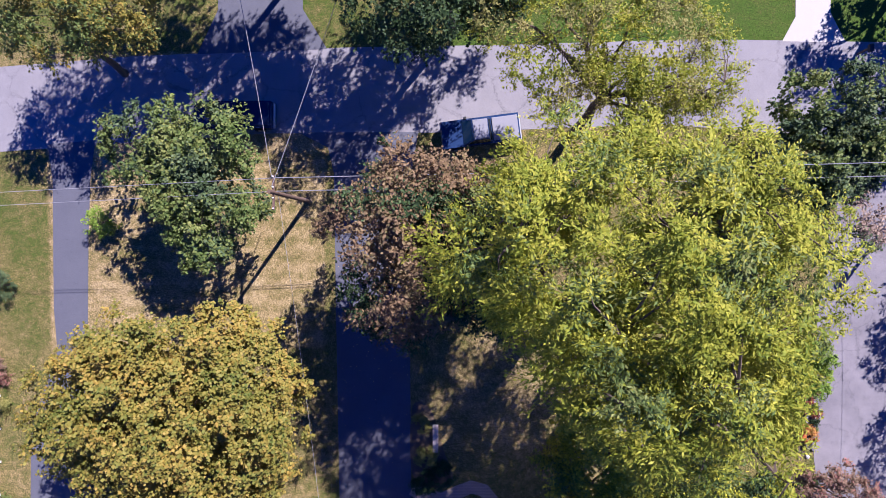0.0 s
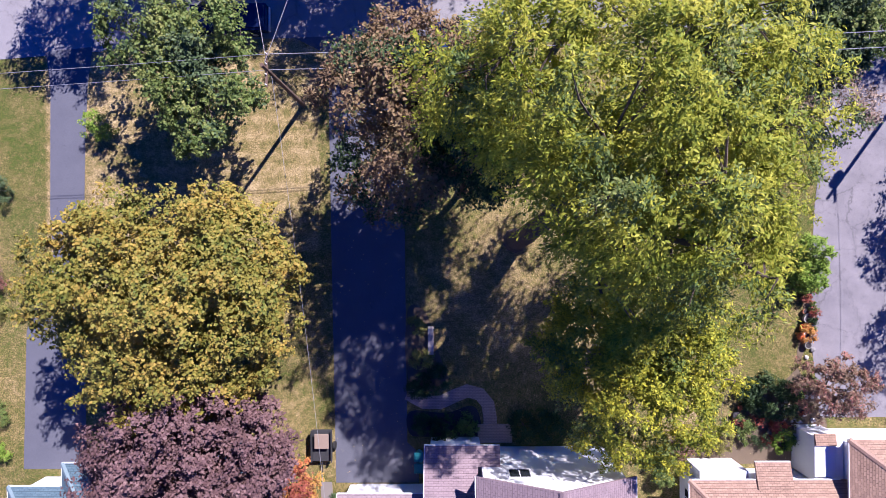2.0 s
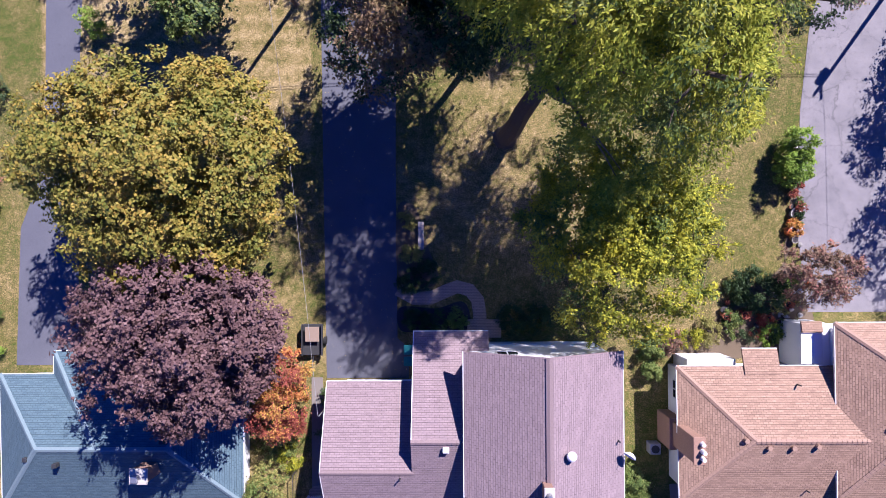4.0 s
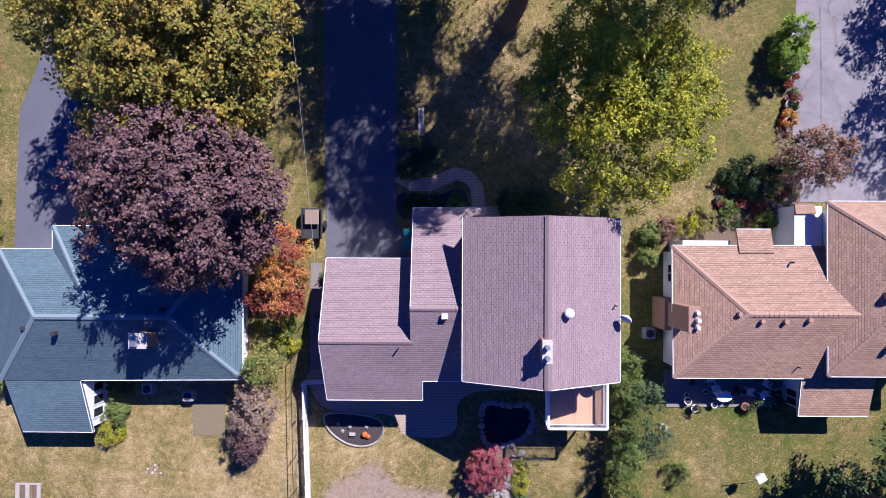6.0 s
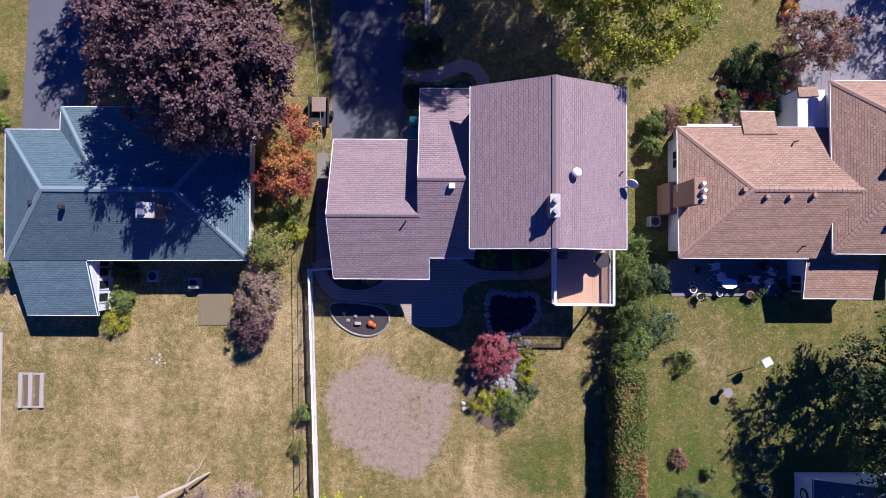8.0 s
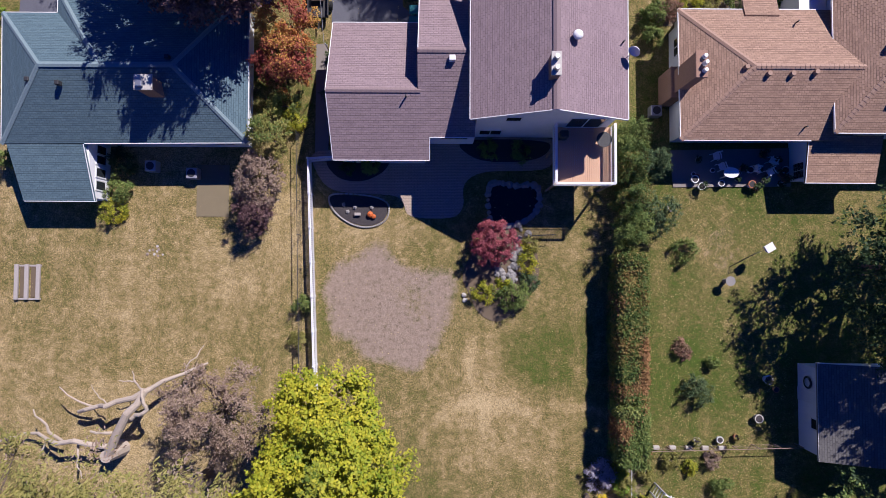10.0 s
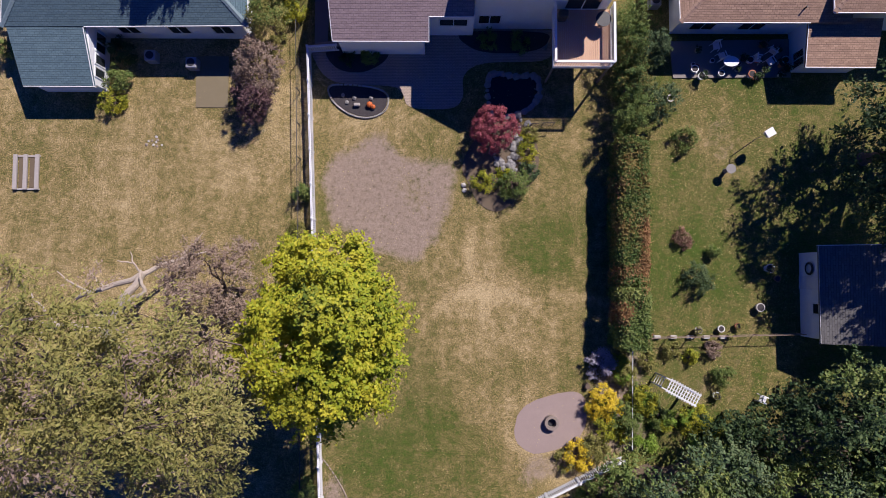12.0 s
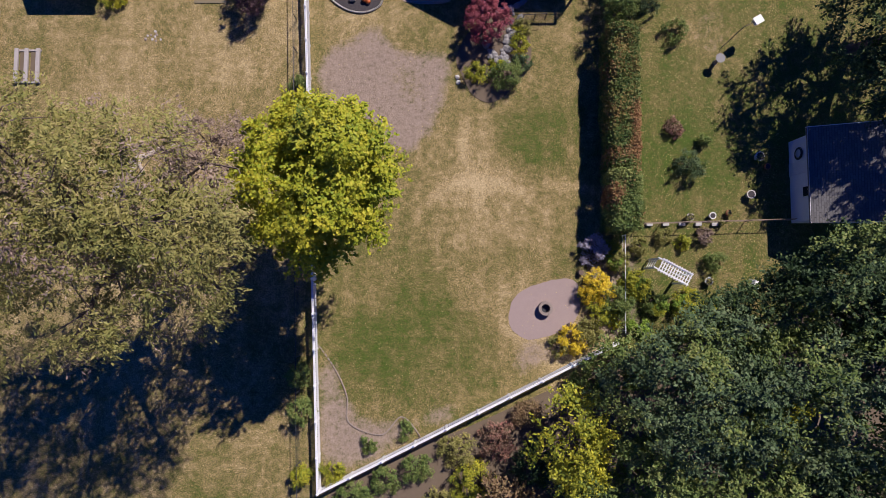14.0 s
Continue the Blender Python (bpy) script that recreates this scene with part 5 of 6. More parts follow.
shrub("boxwood_shrub", "round green shrub in the rock garden", 5.1, -42.4, 1.0, 1.5, L_GREEN, 5000, 40, 0.06)
shrub("barberry_shrub", "golden green shrub in the rock garden", 3.05, -42.2, 0.7, 0.9, L_GOLDGREEN, 2500, 41, 0.06)
shrub("barberry_shrub", "yellow-green shrub by the rocks", 6.1, -39.9, 0.6, 0.7, L_GOLDGREEN, 2000, 42, 0.06, ry=1.1)
# wood behind the yards
for i, (x, y, z, r, ry, mat, lab) in enumerate([
        (15.4, -63.4, 6.2, 4.8, 4.2, L_GREYGREEN, "grey-green crowned woodland tree"), (25.6, -57.6, 5.6, 4.4, 3.6, L_DARK, "glossy dark green woodland tree"), (24.4, -64.0, 6.6, 4.8, 4.2, L_GREYGREEN, "feathery grey-green woodland tree"),
        (8.6, -66.9, 4.2, 1.9, 2.8, L_GOLDGREEN, "narrow olive-yellow young tree"), (13.0, -69.4, 4.4, 3.0, 2.6, L_GREEN, "young mid green woodland sapling"), (18.8, -70.0, 5.0, 3.4, 3.0, L_GREEN, "mid green crowned woodland tree"),
        (24.0, -70.4, 5.6, 3.6, 3.2, L_DARK, "dark green crowned woodland tree"), (12.3, -62.6, 2.0, 1.6, 1.3, L_GREEN, "bushy green sapling by the fence"), (29.8, -61.0, 6.4, 4.2, 4.4, L_DARK, "dark green crowned woodland tree"), (4.6, -71.6, 2.4, 1.8, 1.6, L_BROWN, "brown leaved undergrowth tree"),
        (30.2, -68.4, 6.4, 4, 4, L_GREYGREEN, "grey-green crowned woodland tree"), (20.2, -59.4, 3.6, 2.8, 2.0, L_DARK, "dark green woodland edge tree"), (8.8, -72.4, 3.4, 2.6, 2.2, L_DARK, "low dark green undergrowth tree"), (20.6, -65.6, 4.0, 1.5, 1.4, L_GOLDGREEN, "young yellowing woodland sapling tree")]):
    tree("woodland_tree", lab, (x, y), [(x, y, z, r, ry, z * 0.62), (x + r * 0.35, y - ry * 0.3, z * 0.85, r * 0.7, ry * 0.7, z * 0.5)], mat, int(1250 * r * ry), 0.135, 60 + i, 1.05, 0.2, second=(L_GREEN, 0.3) if mat in (L_DARK, L_GREYGREEN) else None, group="wood behind the yards", low=-0.6, limbs=6)
# the last, highest blob is out of view, added to shade the shed roof
tree("shade_tree", "large dark green tree in the side yard", (30.0, -40.4), [(29.2, -40.2, 5.6, 4.2, 4.6, 3.4), (32, -38, 6, 4, 4, 3.4), (30.4, -44.2, 5.4, 3.4, 2.6, 3), (34.4, -41.6, 10.0, 4.6, 4.2, 3.2)], L_DARK, 52000, 0.14, 80, 0.85, 0.35, limbs=8)
# unseen crown, added to throw dappled shade on the road
tree("roadside_tree", "tall leafy tree out of view across the street, added for dapples", (-1.5, 21.5), [(-0.4, 21.6, 12, 5.0, 3.6, 3.6), (4.6, 21.8, 11, 3.4, 3.0, 3.0)], L_GREEN, 26000, 0.14, 81, 1.0, 0.26)
tree("twiggy_tree", "half-bare greyish brown twiggy small tree", (-13.8, -49.8), [(-14.0, -49.6, 4.6, 2.7, 2.9, 2.4)], L_DRAB, 17000, 0.075, 82, 0.7, 0.16, twigs=90, limbs=10)
tree("understorey_tree", "dark blue-green tree beside the bronze one", (2.0, -2.6), [(1.8, -2.0, 8.2, 3.0, 3.4, 3.2), (3.2, 0.6, 8.6, 2.4, 2.6, 2.8)], L_DARK, 20000, 0.13, 83, 0.8, 0.22, second=(L_GREEN, 0.25))
# never in view; added so its shadow covers the ground by the shed
tree("shade_tree", "unseen tall dark tree beyond the shed, added for shade", (35.0, -49.0), [(34.6, -49.0, 9.2, 4.4, 4.0, 3.4)], L_DARK, 12000, 0.15, 84, 0.9, 0.3)


# ---------------------------------------------------------------- hedge and shrubs
HEDGE = "hedge along the lot line"
rh = random.Random(5)
for i in range(4):
    y = -31.6 - 2.08 * i
    tall = 3.3 if y > -39 else 2.5
    mat = L_HEDGE if i % 3 else L_GREEN
    x = 12.95 + rh.uniform(-0.1, 0.1)
    tree("hedge_shrub", ("loose tall green hedge shrub with rusty patches" if y > -39 else "clipped green hedge shrub with rusty brown tips"), (x, y),
         [(x - 0.3, y, tall * 0.5, 0.75, 1.2, tall * 0.52), (x + 0.4, y + 0.3, tall * 0.46, 0.7, 1.1, tall * 0.48)], mat, 6500, 0.07, 200 + i, 0.32, 0.06, 0.3,
         -0.8, 0.3, limbs=4, category="hedge", group=HEDGE)
L_RUST = leafy("rusty_hedge_leaves", (0.10, 0.075, 0.03), (0.20, 0.11, 0.045), (0.26, 0.13, 0.06), 0.2)
hedge_block("clipped green hedge with rusty brown patches", 11.95, 13.85, -49.3, -39.6, 2.5, L_HEDGE, 3, L_RUST)
hedge_block("taller clipped hedge end with rusty patches", 11.9, 13.8, -53.5, -49.6, 2.8, L_GREEN, 8, L_RUST)
for x, y, r, h, mat, lab in [(14.4, -33.4, 0.9, 3.6, L_GREYGREEN, "bluish feathery conifer in the hedge"), (15.0, -36.6, 1.3, 2.2, L_GREYGREEN, "spreading blue-green juniper beside the hedge"), (15.1, -24.0, 0.6, 1.2, L_GREEN, "green shrub beside the house corner"), (15.0, -22.4, 0.8, 1.2, L_GREEN, "leafy shrub at the bed's end")]:
    shrub("juniper_shrub", lab, x, y, r, h, mat, 4500, int(x * 100 + y), 0.075)
PLANTS = [
    (17.2, -39.2, 0.7, 0.9, L_GREEN, "small green shrub in the grass"), (18.0, -48.9, 0.9, 1.1, L_GREYGREEN, "grey-green shrub in the grass"), (17.0, -46.2, 0.6, 0.6, L_BLUSH, "low brownish plant in the grass"), (19.1, -47.0, 0.35, 0.5, L_GREEN, "small leafy plant"),
    (11.2, -57.5, 1.1, 1.3, L_BLOOM, "golden yellow mounded shrub"), (9.5, -61.1, 0.9, 1.0, L_BLOOM, "golden yellow mounded shrub"), (11.1, -55.0, 1.0, 1.0, L_LAVENDER, "pale greyish lavender shrub in bloom"),
    (12.9, -55.6, 0.6, 1.0, L_TAN, "green perennial clump"), (12.8, -58.6, 1.1, 1.4, L_GREEN, "bushy green shrub by the fence"), (11.6, -59.2, 0.8, 0.9, L_GOLDGREEN, "yellow-green perennial clump"), (10.8, -60.6, 0.9, 0.9, L_TAN, "drying perennial clump"),
    (8.6, -61.6, 0.6, 0.5, L_TAN, "drying perennial clump"), (13.9, -57.2, 0.9, 1.3, L_GOLDGREEN, "yellow-green tall perennial"), (15.2, -58.3, 0.8, 0.8, L_GREEN, "green perennial clump"), (17.6, -58.6, 0.9, 0.8, L_GOLDGREEN, "yellow-green perennial clump"),
    (16.2, -53.9, 0.5, 0.5, L_TAN, "tan perennial clump"), (17.4, -54.4, 0.4, 0.5, L_GOLDGREEN, "yellow flowering clump"), (18.9, -53.8, 0.5, 0.6, L_DRAB, "brown seedhead clump"), (19.6, -55.6, 0.6, 0.9, L_GREEN, "green perennial clump"), (14.4, -54.6, 0.5, 0.7, L_TAN, "tan perennial clump"),
    (-9.7, -43.2, 0.6, 1.2, L_GREEN, "small sapling beside the fence"), (-9.9, -45.6, 0.5, 0.7, L_TAN, "dry shrub beside the fence"), (-9.2, -63.4, 0.75, 1.6, L_GREEN, "green shrub beside the fence"), (-9.0, -65.8, 0.8, 1.7, L_GREEN, "green shrub beside the fence"), (-8.9, -70.2, 0.7, 1.2, L_GOLDGREEN, "yellowing shrub at the fence corner"),
    (-6.9, -70.0, 0.7, 0.8, L_GOLDGREEN, "green clump inside the fence corner"), (-4.4, -68.2, 0.5, 0.5, L_GREEN, "green clump inside the fence"), (-1.9, -67.3, 0.45, 0.5, L_GREEN, "leafy clump inside the fence"), (-3.2, -70.6, 0.9, 0.9, L_GREEN, "broad green clump behind the fence"),
    (-1.2, -69.6, 0.9, 1.0, L_GREEN, "broad green clump behind the fence"), (-5.4, -71.6, 1.0, 0.9, L_GREEN, "broad green clump behind the fence"), (1.6, -68.6, 1.1, 1.0, L_TAN, "brownish undergrowth behind the fence"), (4.2, -67.8, 1.2, 1.1, L_BLUSH, "rusty undergrowth behind the fence"),
    (6.4, -66.4, 1.0, 1.0, L_BROWN, "brown undergrowth behind the fence"), (2.8, -70.6, 1.4, 1.5, L_GOLDGREEN, "yellowing undergrowth behind the fence"), (6.6, -69.4, 1.3, 1.6, L_DARK, "dark undergrowth behind the fence"), (10.6, -64.4, 1.3, 1.6, L_GREEN, "green undergrowth behind the fence"),
    (0.2, -72.4, 1.2, 1.0, L_TAN, "drying undergrowth behind the fence"), (-23.0, -36.6, 0.7, 0.9, L_GOLDGREEN, "yellow-green shrub at the sunroom corner"), (-22.6, -35.0, 0.8, 1.2, L_GREEN, "green shrub beside the sunroom"), (-22.4, -33.0, 0.8, 1.2, L_DARK, "dark green shrub beside the sunroom"),
    (-11.0, -29.0, 1.0, 1.5, L_GREEN, "lime-green shrub by the end wall"), (-10.4, -30.0, 0.8, 1.1, L_GOLDGREEN, "yellow-green shrub by the end wall"), (-7.9, -25.6, 0.4, 0.9, L_GREYGREEN, "small spruce in the side bed"), (-7.85, -28.2, 0.45, 1.0, L_GREYGREEN, "small blue spruce in the side bed"),
    (-24.4, 1.0, 0.85, 1.7, L_LIME, "round clipped green shrub on the lawn"), (-31.6, -3.4, 0.8, 1.6, L_GREYGREEN, "blue-green shrub on the lawn"), (-32.6, -9.4, 1.2, 2.0, L_BLUSH, "pink-flowering hydrangea"), (-32.4, -12.4, 0.9, 1.2, L_TAN, "dry plants along the white fence"), (-32.0, -19.4, 0.8, 1.0, L_GREEN, "green plants along the white fence"), (-32.2, -22.0, 0.9, 1.3, L_LIME, "lime-green plants along the fence"),
    (-32.4, -44.6, 0.6, 1.0, L_LIME, "leafy green plant by the shed"), (-32.2, -46.4, 0.6, 1.1, L_LIME, "leafy green plant by the shed"), (-30.4, -30.0, 0.5, 1.6, L_GREEN, "narrow green hedge plant"), (-30.4, -33.0, 0.5, 1.6, L_GREEN, "narrow green hedge plant"), (-30.3, -26.5, 0.5, 1.6, L_GREEN, "narrow green hedge plant"),
    (-2.0, -17.6, 0.8, 0.7, L_DARK, "low evergreen in the driveway bed"), (-0.8, -17.0, 0.9, 0.8, L_DARK, "low evergreen in the driveway bed"), (-2.1, -13.4, 0.6, 0.8, L_TAN, "dry ornamental clump in the bed"), (-1.8, -15.6, 0.7, 0.7, L_TAN, "dry ornamental clump in the bed"),
    (-0.2, -20.3, 0.9, 0.9, L_DARK, "dark shrub before the entry"), (1.4, -20.3, 0.7, 0.8, L_GREEN, "green shrub before the entry"), (-1.6, -20.4, 0.7, 0.7, L_DARK, "dark shrub before the entry"), (5.4, -20.3, 0.9, 1.2, L_DARK, "dark shrub under the front wall"), (7.2, -20.2, 0.9, 1.2, L_DARK, "dark shrub under the front wall"),
    (-5.0, -33.3, 0.55, 0.8, L_GREEN, "green shrub under the eave"), (-6.6, -33.4, 0.45, 0.5, L_DARK, "dark plant under the eave"), (3.4, -32.1, 0.55, 0.8, L_GREEN, "green shrub by the rear wall"), (5.6, -32.2, 0.6, 0.9, L_GREEN, "green shrub by the rear wall"),
    (16.6, -21.8, 0.7, 1.0, L_BLUSH, "brownish flowering clump"), (17.8, -21.6, 0.7, 0.9, L_GOLDGREEN, "yellow-green clump"), (19.2, -21.2, 0.8, 1.0, L_TAN, "tan perennial clump"), (20.6, -20.4, 0.6, 0.7, L_GREEN, "green clump in the cluttered bed"), (23.3, -21.6, 0.7, 0.9, L_LIME, "lime-green shrub by the entry"), (23.0, -20.2, 0.5, 0.5, L_RED, "red flowering clump"), (21.6, -19.4, 0.6, 0.6, L_GREYGREEN, "grey-green clump"),
    (25.2, -14.0, 0.5, 0.6, L_ORANGE, "orange chrysanthemum clump"), (25.4, -12.9, 0.4, 0.6, L_DARK, "dark leafy clump"), (6.3, -41.4, 0.55, 0.5, L_GREYGREEN, "silvery low plant in the rock garden"), (6.4, -38.9, 0.5, 0.6, L_TAN, "dry plant in the rock garden"), (4.4, -41.4, 0.4, 0.4, L_YELLOW, "yellow low plant in the rock garden")]
for i, (x, y, r, h, mat, lab) in enumerate(PLANTS):
    shrub("garden_shrub", lab, x, y, r, h, mat, int(900 + 2900 * r * r), 300 + i, 0.065, clump=0.22 + 0.1 * r)

rq = random.Random(77)
for i in range(22):
    x, y = (rq.uniform(13.6, 20.5), rq.uniform(-61.0, -56.6)) if i % 3 else (rq.uniform(10.6, 13.2), rq.uniform(-61.2, -54.6))
    shrub("perennial_clump", rq.choice(("yellow-green perennial clump in the wild bed", "dried tan perennial clump in the wild bed", "leafy green perennial in the wild bed")), x, y, rq.uniform(0.25, 0.6), rq.uniform(0.35, 0.8),
          rq.choice((L_GOLDGREEN, L_TAN, L_GREEN, L_GOLDGREEN, L_LIME)), 1500, 800 + i, 0.065, "wild bed perennials")

# ---------------------------------------------------------------- fences
def picket_fence(x0, y0, x1, y1, label, height=1.15, gap=0.15, post=2.4):
    L = math.hypot(x1 - x0, y1 - y0)
    f = thing("fence", label, "fence", (x0, y0, 0), rz=math.degrees(math.atan2(y1 - y0, x1 - x0)))
    pm = None
    for i in range(int(L / post) + 1):
        if pm is None:
            bm = boxed(-.065, .065, -.065, .065, 0, height + 0.1)
            bmesh.ops.create_cone(bm, cap_ends=True, segments=4, radius1=0.115, radius2=0.0, depth=0.07, matrix=pose(0, 0, height + 0.135, 0, 0, 45))
            o = part("post", bm, M_WHITE, f)
            pm = o.data
        else:
            o = part("post", pm, None, f)
        o.location = (i * post, 0, 0)
    for z in (0.2, height - 0.12):
        part("rail", boxed(0, L, -.075, .075 if z > 0.5 else 0.03, z, z + 0.08, 0.01), M_WHITE, f)
    km = None
    for i in range(int(L / gap)):
        if km is None:
            o = part("picket", boxed(-.04, .04, 0.01, 0.035, 0.06, height), M_WHITE, f)
            km = o.data
        else:
            o = part("picket", km, None, f)
        o.location = (i * gap + 0.08, 0, 0)


picket_fence(-9.25, -32.9, -7.7, -71.2, "white vinyl picket fence between the yards")
picket_fence(-7.7, -71.2, 12.6, -61.2, "white vinyl picket fence at the wood's edge")
picket_fence(-9.25, -32.9, -7.2, -32.75, "short white vinyl picket gate beside the garage")
picket_fence(-32.6, -21, -32.4, -9.5, "white picket fence beside the driveway")


def wire_fence(x0, y0, x1, y1, label, mat, h=1.1, post=2.4, wires=3, name="wire_fence"):
    L = math.hypot(x1 - x0, y1 - y0)
    f = thing(name, label, "fence", (x0, y0, 0), rz=math.degrees(math.atan2(y1 - y0, x1 - x0)))
    for i in range(int(L / post) + 1):
        part("post", cyl(bmesh.new(), i * post, 0, 0, h + 0.05, 0.035, n=8), mat, f)
    part("rail", rod(bmesh.new(), (0, 0, h), (L, 0, h), 0.025), mat, f)
    for k in range(wires):
        part("wire", rod(bmesh.new(), (0, 0, 0.12 + k * (h - .2) / wires), (L, 0, 0.12 + k * (h - .2) / wires), 0.008, n=4), mat, f)
    return f


wire_fence(-10.1, -31.0, -9.1, -71.5, "thin dark chain-link fence beside the white one", M_DARK)
wire_fence(14.5, -53.0, 25.0, -52.7, "dark wire garden fence between the yards", M_WOOD, 1.0, 1.5)
wire_fence(6.4, -38.2, 8.0, -38.1, "short dark metal garden fence panel", M_DARK, 0.9, 0.8, 4)
f = wire_fence(13.3, -53.8, 13.2, -60.6, "low whitish timber rail fence", M_WHITE, 0.7, 2.2, 1, "rail_fence")


# ---------------------------------------------------------------- deck
def deck():
    d = thing("deck", "raised tan plank deck with white railings", "deck")
    x0, x1, y0, y1, z = 7.45, 11.25, -35.0, -31.12, 3.0
    part("frame", boxed(x0, x1, y0, y1, z - 0.25, z - 0.04), M_WHITE, d)
    bm_mesh = None
    n = 27
    for i in range(n):
        if bm_mesh is None:
            o = part("plank", boxed(0, 0.132, y0, y1, 0, 0.035, 0.004), M_DECK, d)
            bm_mesh = o.data
        else:
            o = part("plank", bm_mesh, None, d)
        o.location = (x0 + i * (x1 - x0) / n, 0, z - 0.036)
    for x in (x0 + .06, x1 - .06):
        for y in (y0 + .06, -32.6):
            part("post", boxed(x - .06, x + .06, y - .06, y + .06, 0, z - .25), M_WOOD, d)
    for (a, b) in (((x0, y1), (x0, y0)), ((x0, y0), (x1, y0)), ((x1, y0), (x1, y1))):
        a, b = Vector((*a, z)), Vector((*b, z))
        r = part("railing", rod(bmesh.new(), a + Vector((0, 0, 0.12)), b + Vector((0, 0, 0.12)), 0.035), M_WHITE, d)
        s = Vector((abs((b - a).y), abs((b - a).x), 0)).normalized() * 0.06
        part("handrail", boxed(min(a.x, b.x) - s.x - .02, max(a.x, b.x) + s.x + .02, min(a.y, b.y) - s.y - .02, max(a.y, b.y) + s.y + .02, z + 0.95, z + 1.01, 0.01), M_WHITE, r)
        k = int((b - a).length / 0.16)
        bal = None
        for i in range(k + 1):
            p = a.lerp(b, i / k)
            if bal is None:
                o = part("baluster", boxed(-.02, .02, -.02, .02, 0.05, 0.95), M_WHITE, r)
                bal = o.data
            else:
                o = part("baluster", bal, None, r)
            o.location = p


deck()
t = thing("patio_umbrella_table", "dark round patio table on the deck", "table", (10.6, -32.1, 3.0))
part("tabletop", cyl(bmesh.new(), 0, 0, 0.7, 0.74, 0.5, n=20), M_DARK, t)
part("pedestal", cyl(bmesh.new(), 0, 0, 0, 0.7, 0.06), M_DARK, t)
t = thing("barbecue_grill", "covered dark grill on the deck", "grill", (8.0, -31.8, 3.0))
part("body", boxed(-.3, .3, -.25, .25, 0.1, 0.95, 0.08), M_DARK, t)


# ---------------------------------------------------------------- pond, beds, patio things
def pond():
    out = rounded([(3.4, -34.9), (4.0, -34.4), (5.4, -34.6), (6.8, -34.6), (7.0, -36.0), (6.2, -37.0), (4.8, -37.5), (3.6, -37.2)], 6)
    p = thing("pond", "dark kidney-shaped garden pond rimmed with stones", "pond")
    part("water", prism(out, -0.04, 0.035), M_WATER, p)
    for i in range(0, len(out)):
        x, y = out[i]
        o = part("stone", stone(i, 0.24 + 0.08 * math.sin(i * 2.7)), M_ROCK, p)
        o.location = (x, y, 0.1)


pond()
rr = random.Random(9)
for i in range(46):
    s = thing("garden_rock", "rough grey field stone in the rock garden", "rock", group="rock garden stones")
    u = i / 46
    x, y = (6.0 + 0.35 * math.sin(i * 5.1) - 0.9 * u, -37.6 - 4.2 * u) if i % 3 else (4.2 + rr.uniform(-1.0, 0.9), -40.4 + rr.uniform(-0.7, 0.8))
    s.location = (x + rr.uniform(-.25, .25), y + rr.uniform(-.2, .2), 0.08)
    part("boulder", stone(50 + i, rr.uniform(0.14, 0.34)), M_ROCK, s)
for (x, y) in ((1.7, -42.4), (1.75, -42.75)):
    part_thing = thing("pale_rock", "small pale stone on the lawn", "rock", (x, y, 0.06))
    part("boulder", stone(int(x * 77), 0.2), M_CONCRETE, part_thing)
# pale edging round the bare corner inside the fence
rim = thing("bed_edging", "thin pale stone edging round the bare corner bed", "edging")
arc = rounded([(-8.2, -61.4), (-6.8, -63.2), (-6.0, -65.0), (-5.8, -66.8), (-3.6, -67.6), (-2.2, -66.4), (-1.0, -67.6), (-1.4, -68.0), (-3.0, -68.2), (-6.2, -67.2), (-7.6, -64.0)], 9)[:63]
for i in range(len(arc) - 1):
    (x, y), (nx, ny) = arc[i], arc[i + 1]
    o = part("edge_brick", boxed(-.11, .11, -.04, .04, 0, 0.07, 0.01), M_TANSLAB, rim)
    o.matrix_basis = pose(x, y, 0, 0, 0, math.degrees(math.atan2(ny - y, nx - x)))
# brick edging round the mulch bed
edge = thing("bed_edging", "pale brick edging round the mulch bed", "edging")
line = rounded([(-7.75, -35.3), (-7.7, -36.3), (-6.5, -37.3), (-5.1, -37.6), (-3.9, -37.05), (-3.8, -35.9), (-5.2, -35.35)], 9)
for i in range(len(line)):
    x, y = line[i]
    nx, ny = line[(i + 1) % len(line)]
    o = part("brick", boxed(-.12, .12, -.05, .05, 0, 0.12, 0.01), M_CONCRETE, edge)
    o.matrix_basis = pose(x, y, 0, 0, 0, math.degrees(math.atan2(ny - y, nx - x)))


def pumpkin(x, y, r, z=0.06):
    t = thing("pumpkin", "round orange ribbed pumpkin", "pumpkin", (x, y, z), "pumpkins")
    bm = bmesh.new()
    bmesh.ops.create_uvsphere(bm, u_segments=24, v_segments=10, radius=r)
    for v in bm.verts:
        k = 1 + 0.08 * math.cos(8 * math.atan2(v.co.y, v.co.x))
        v.co = Vector((v.co.x * k, v.co.y * k, v.co.z * 0.75 + r * 0.7))
    part("fruit", bm, M_ORANGE, t)
    part("stem", cyl(bmesh.new(), 0, 0, r * 1.3, r * 1.65, 0.03, 0.02, 6), M_WOOD, t)


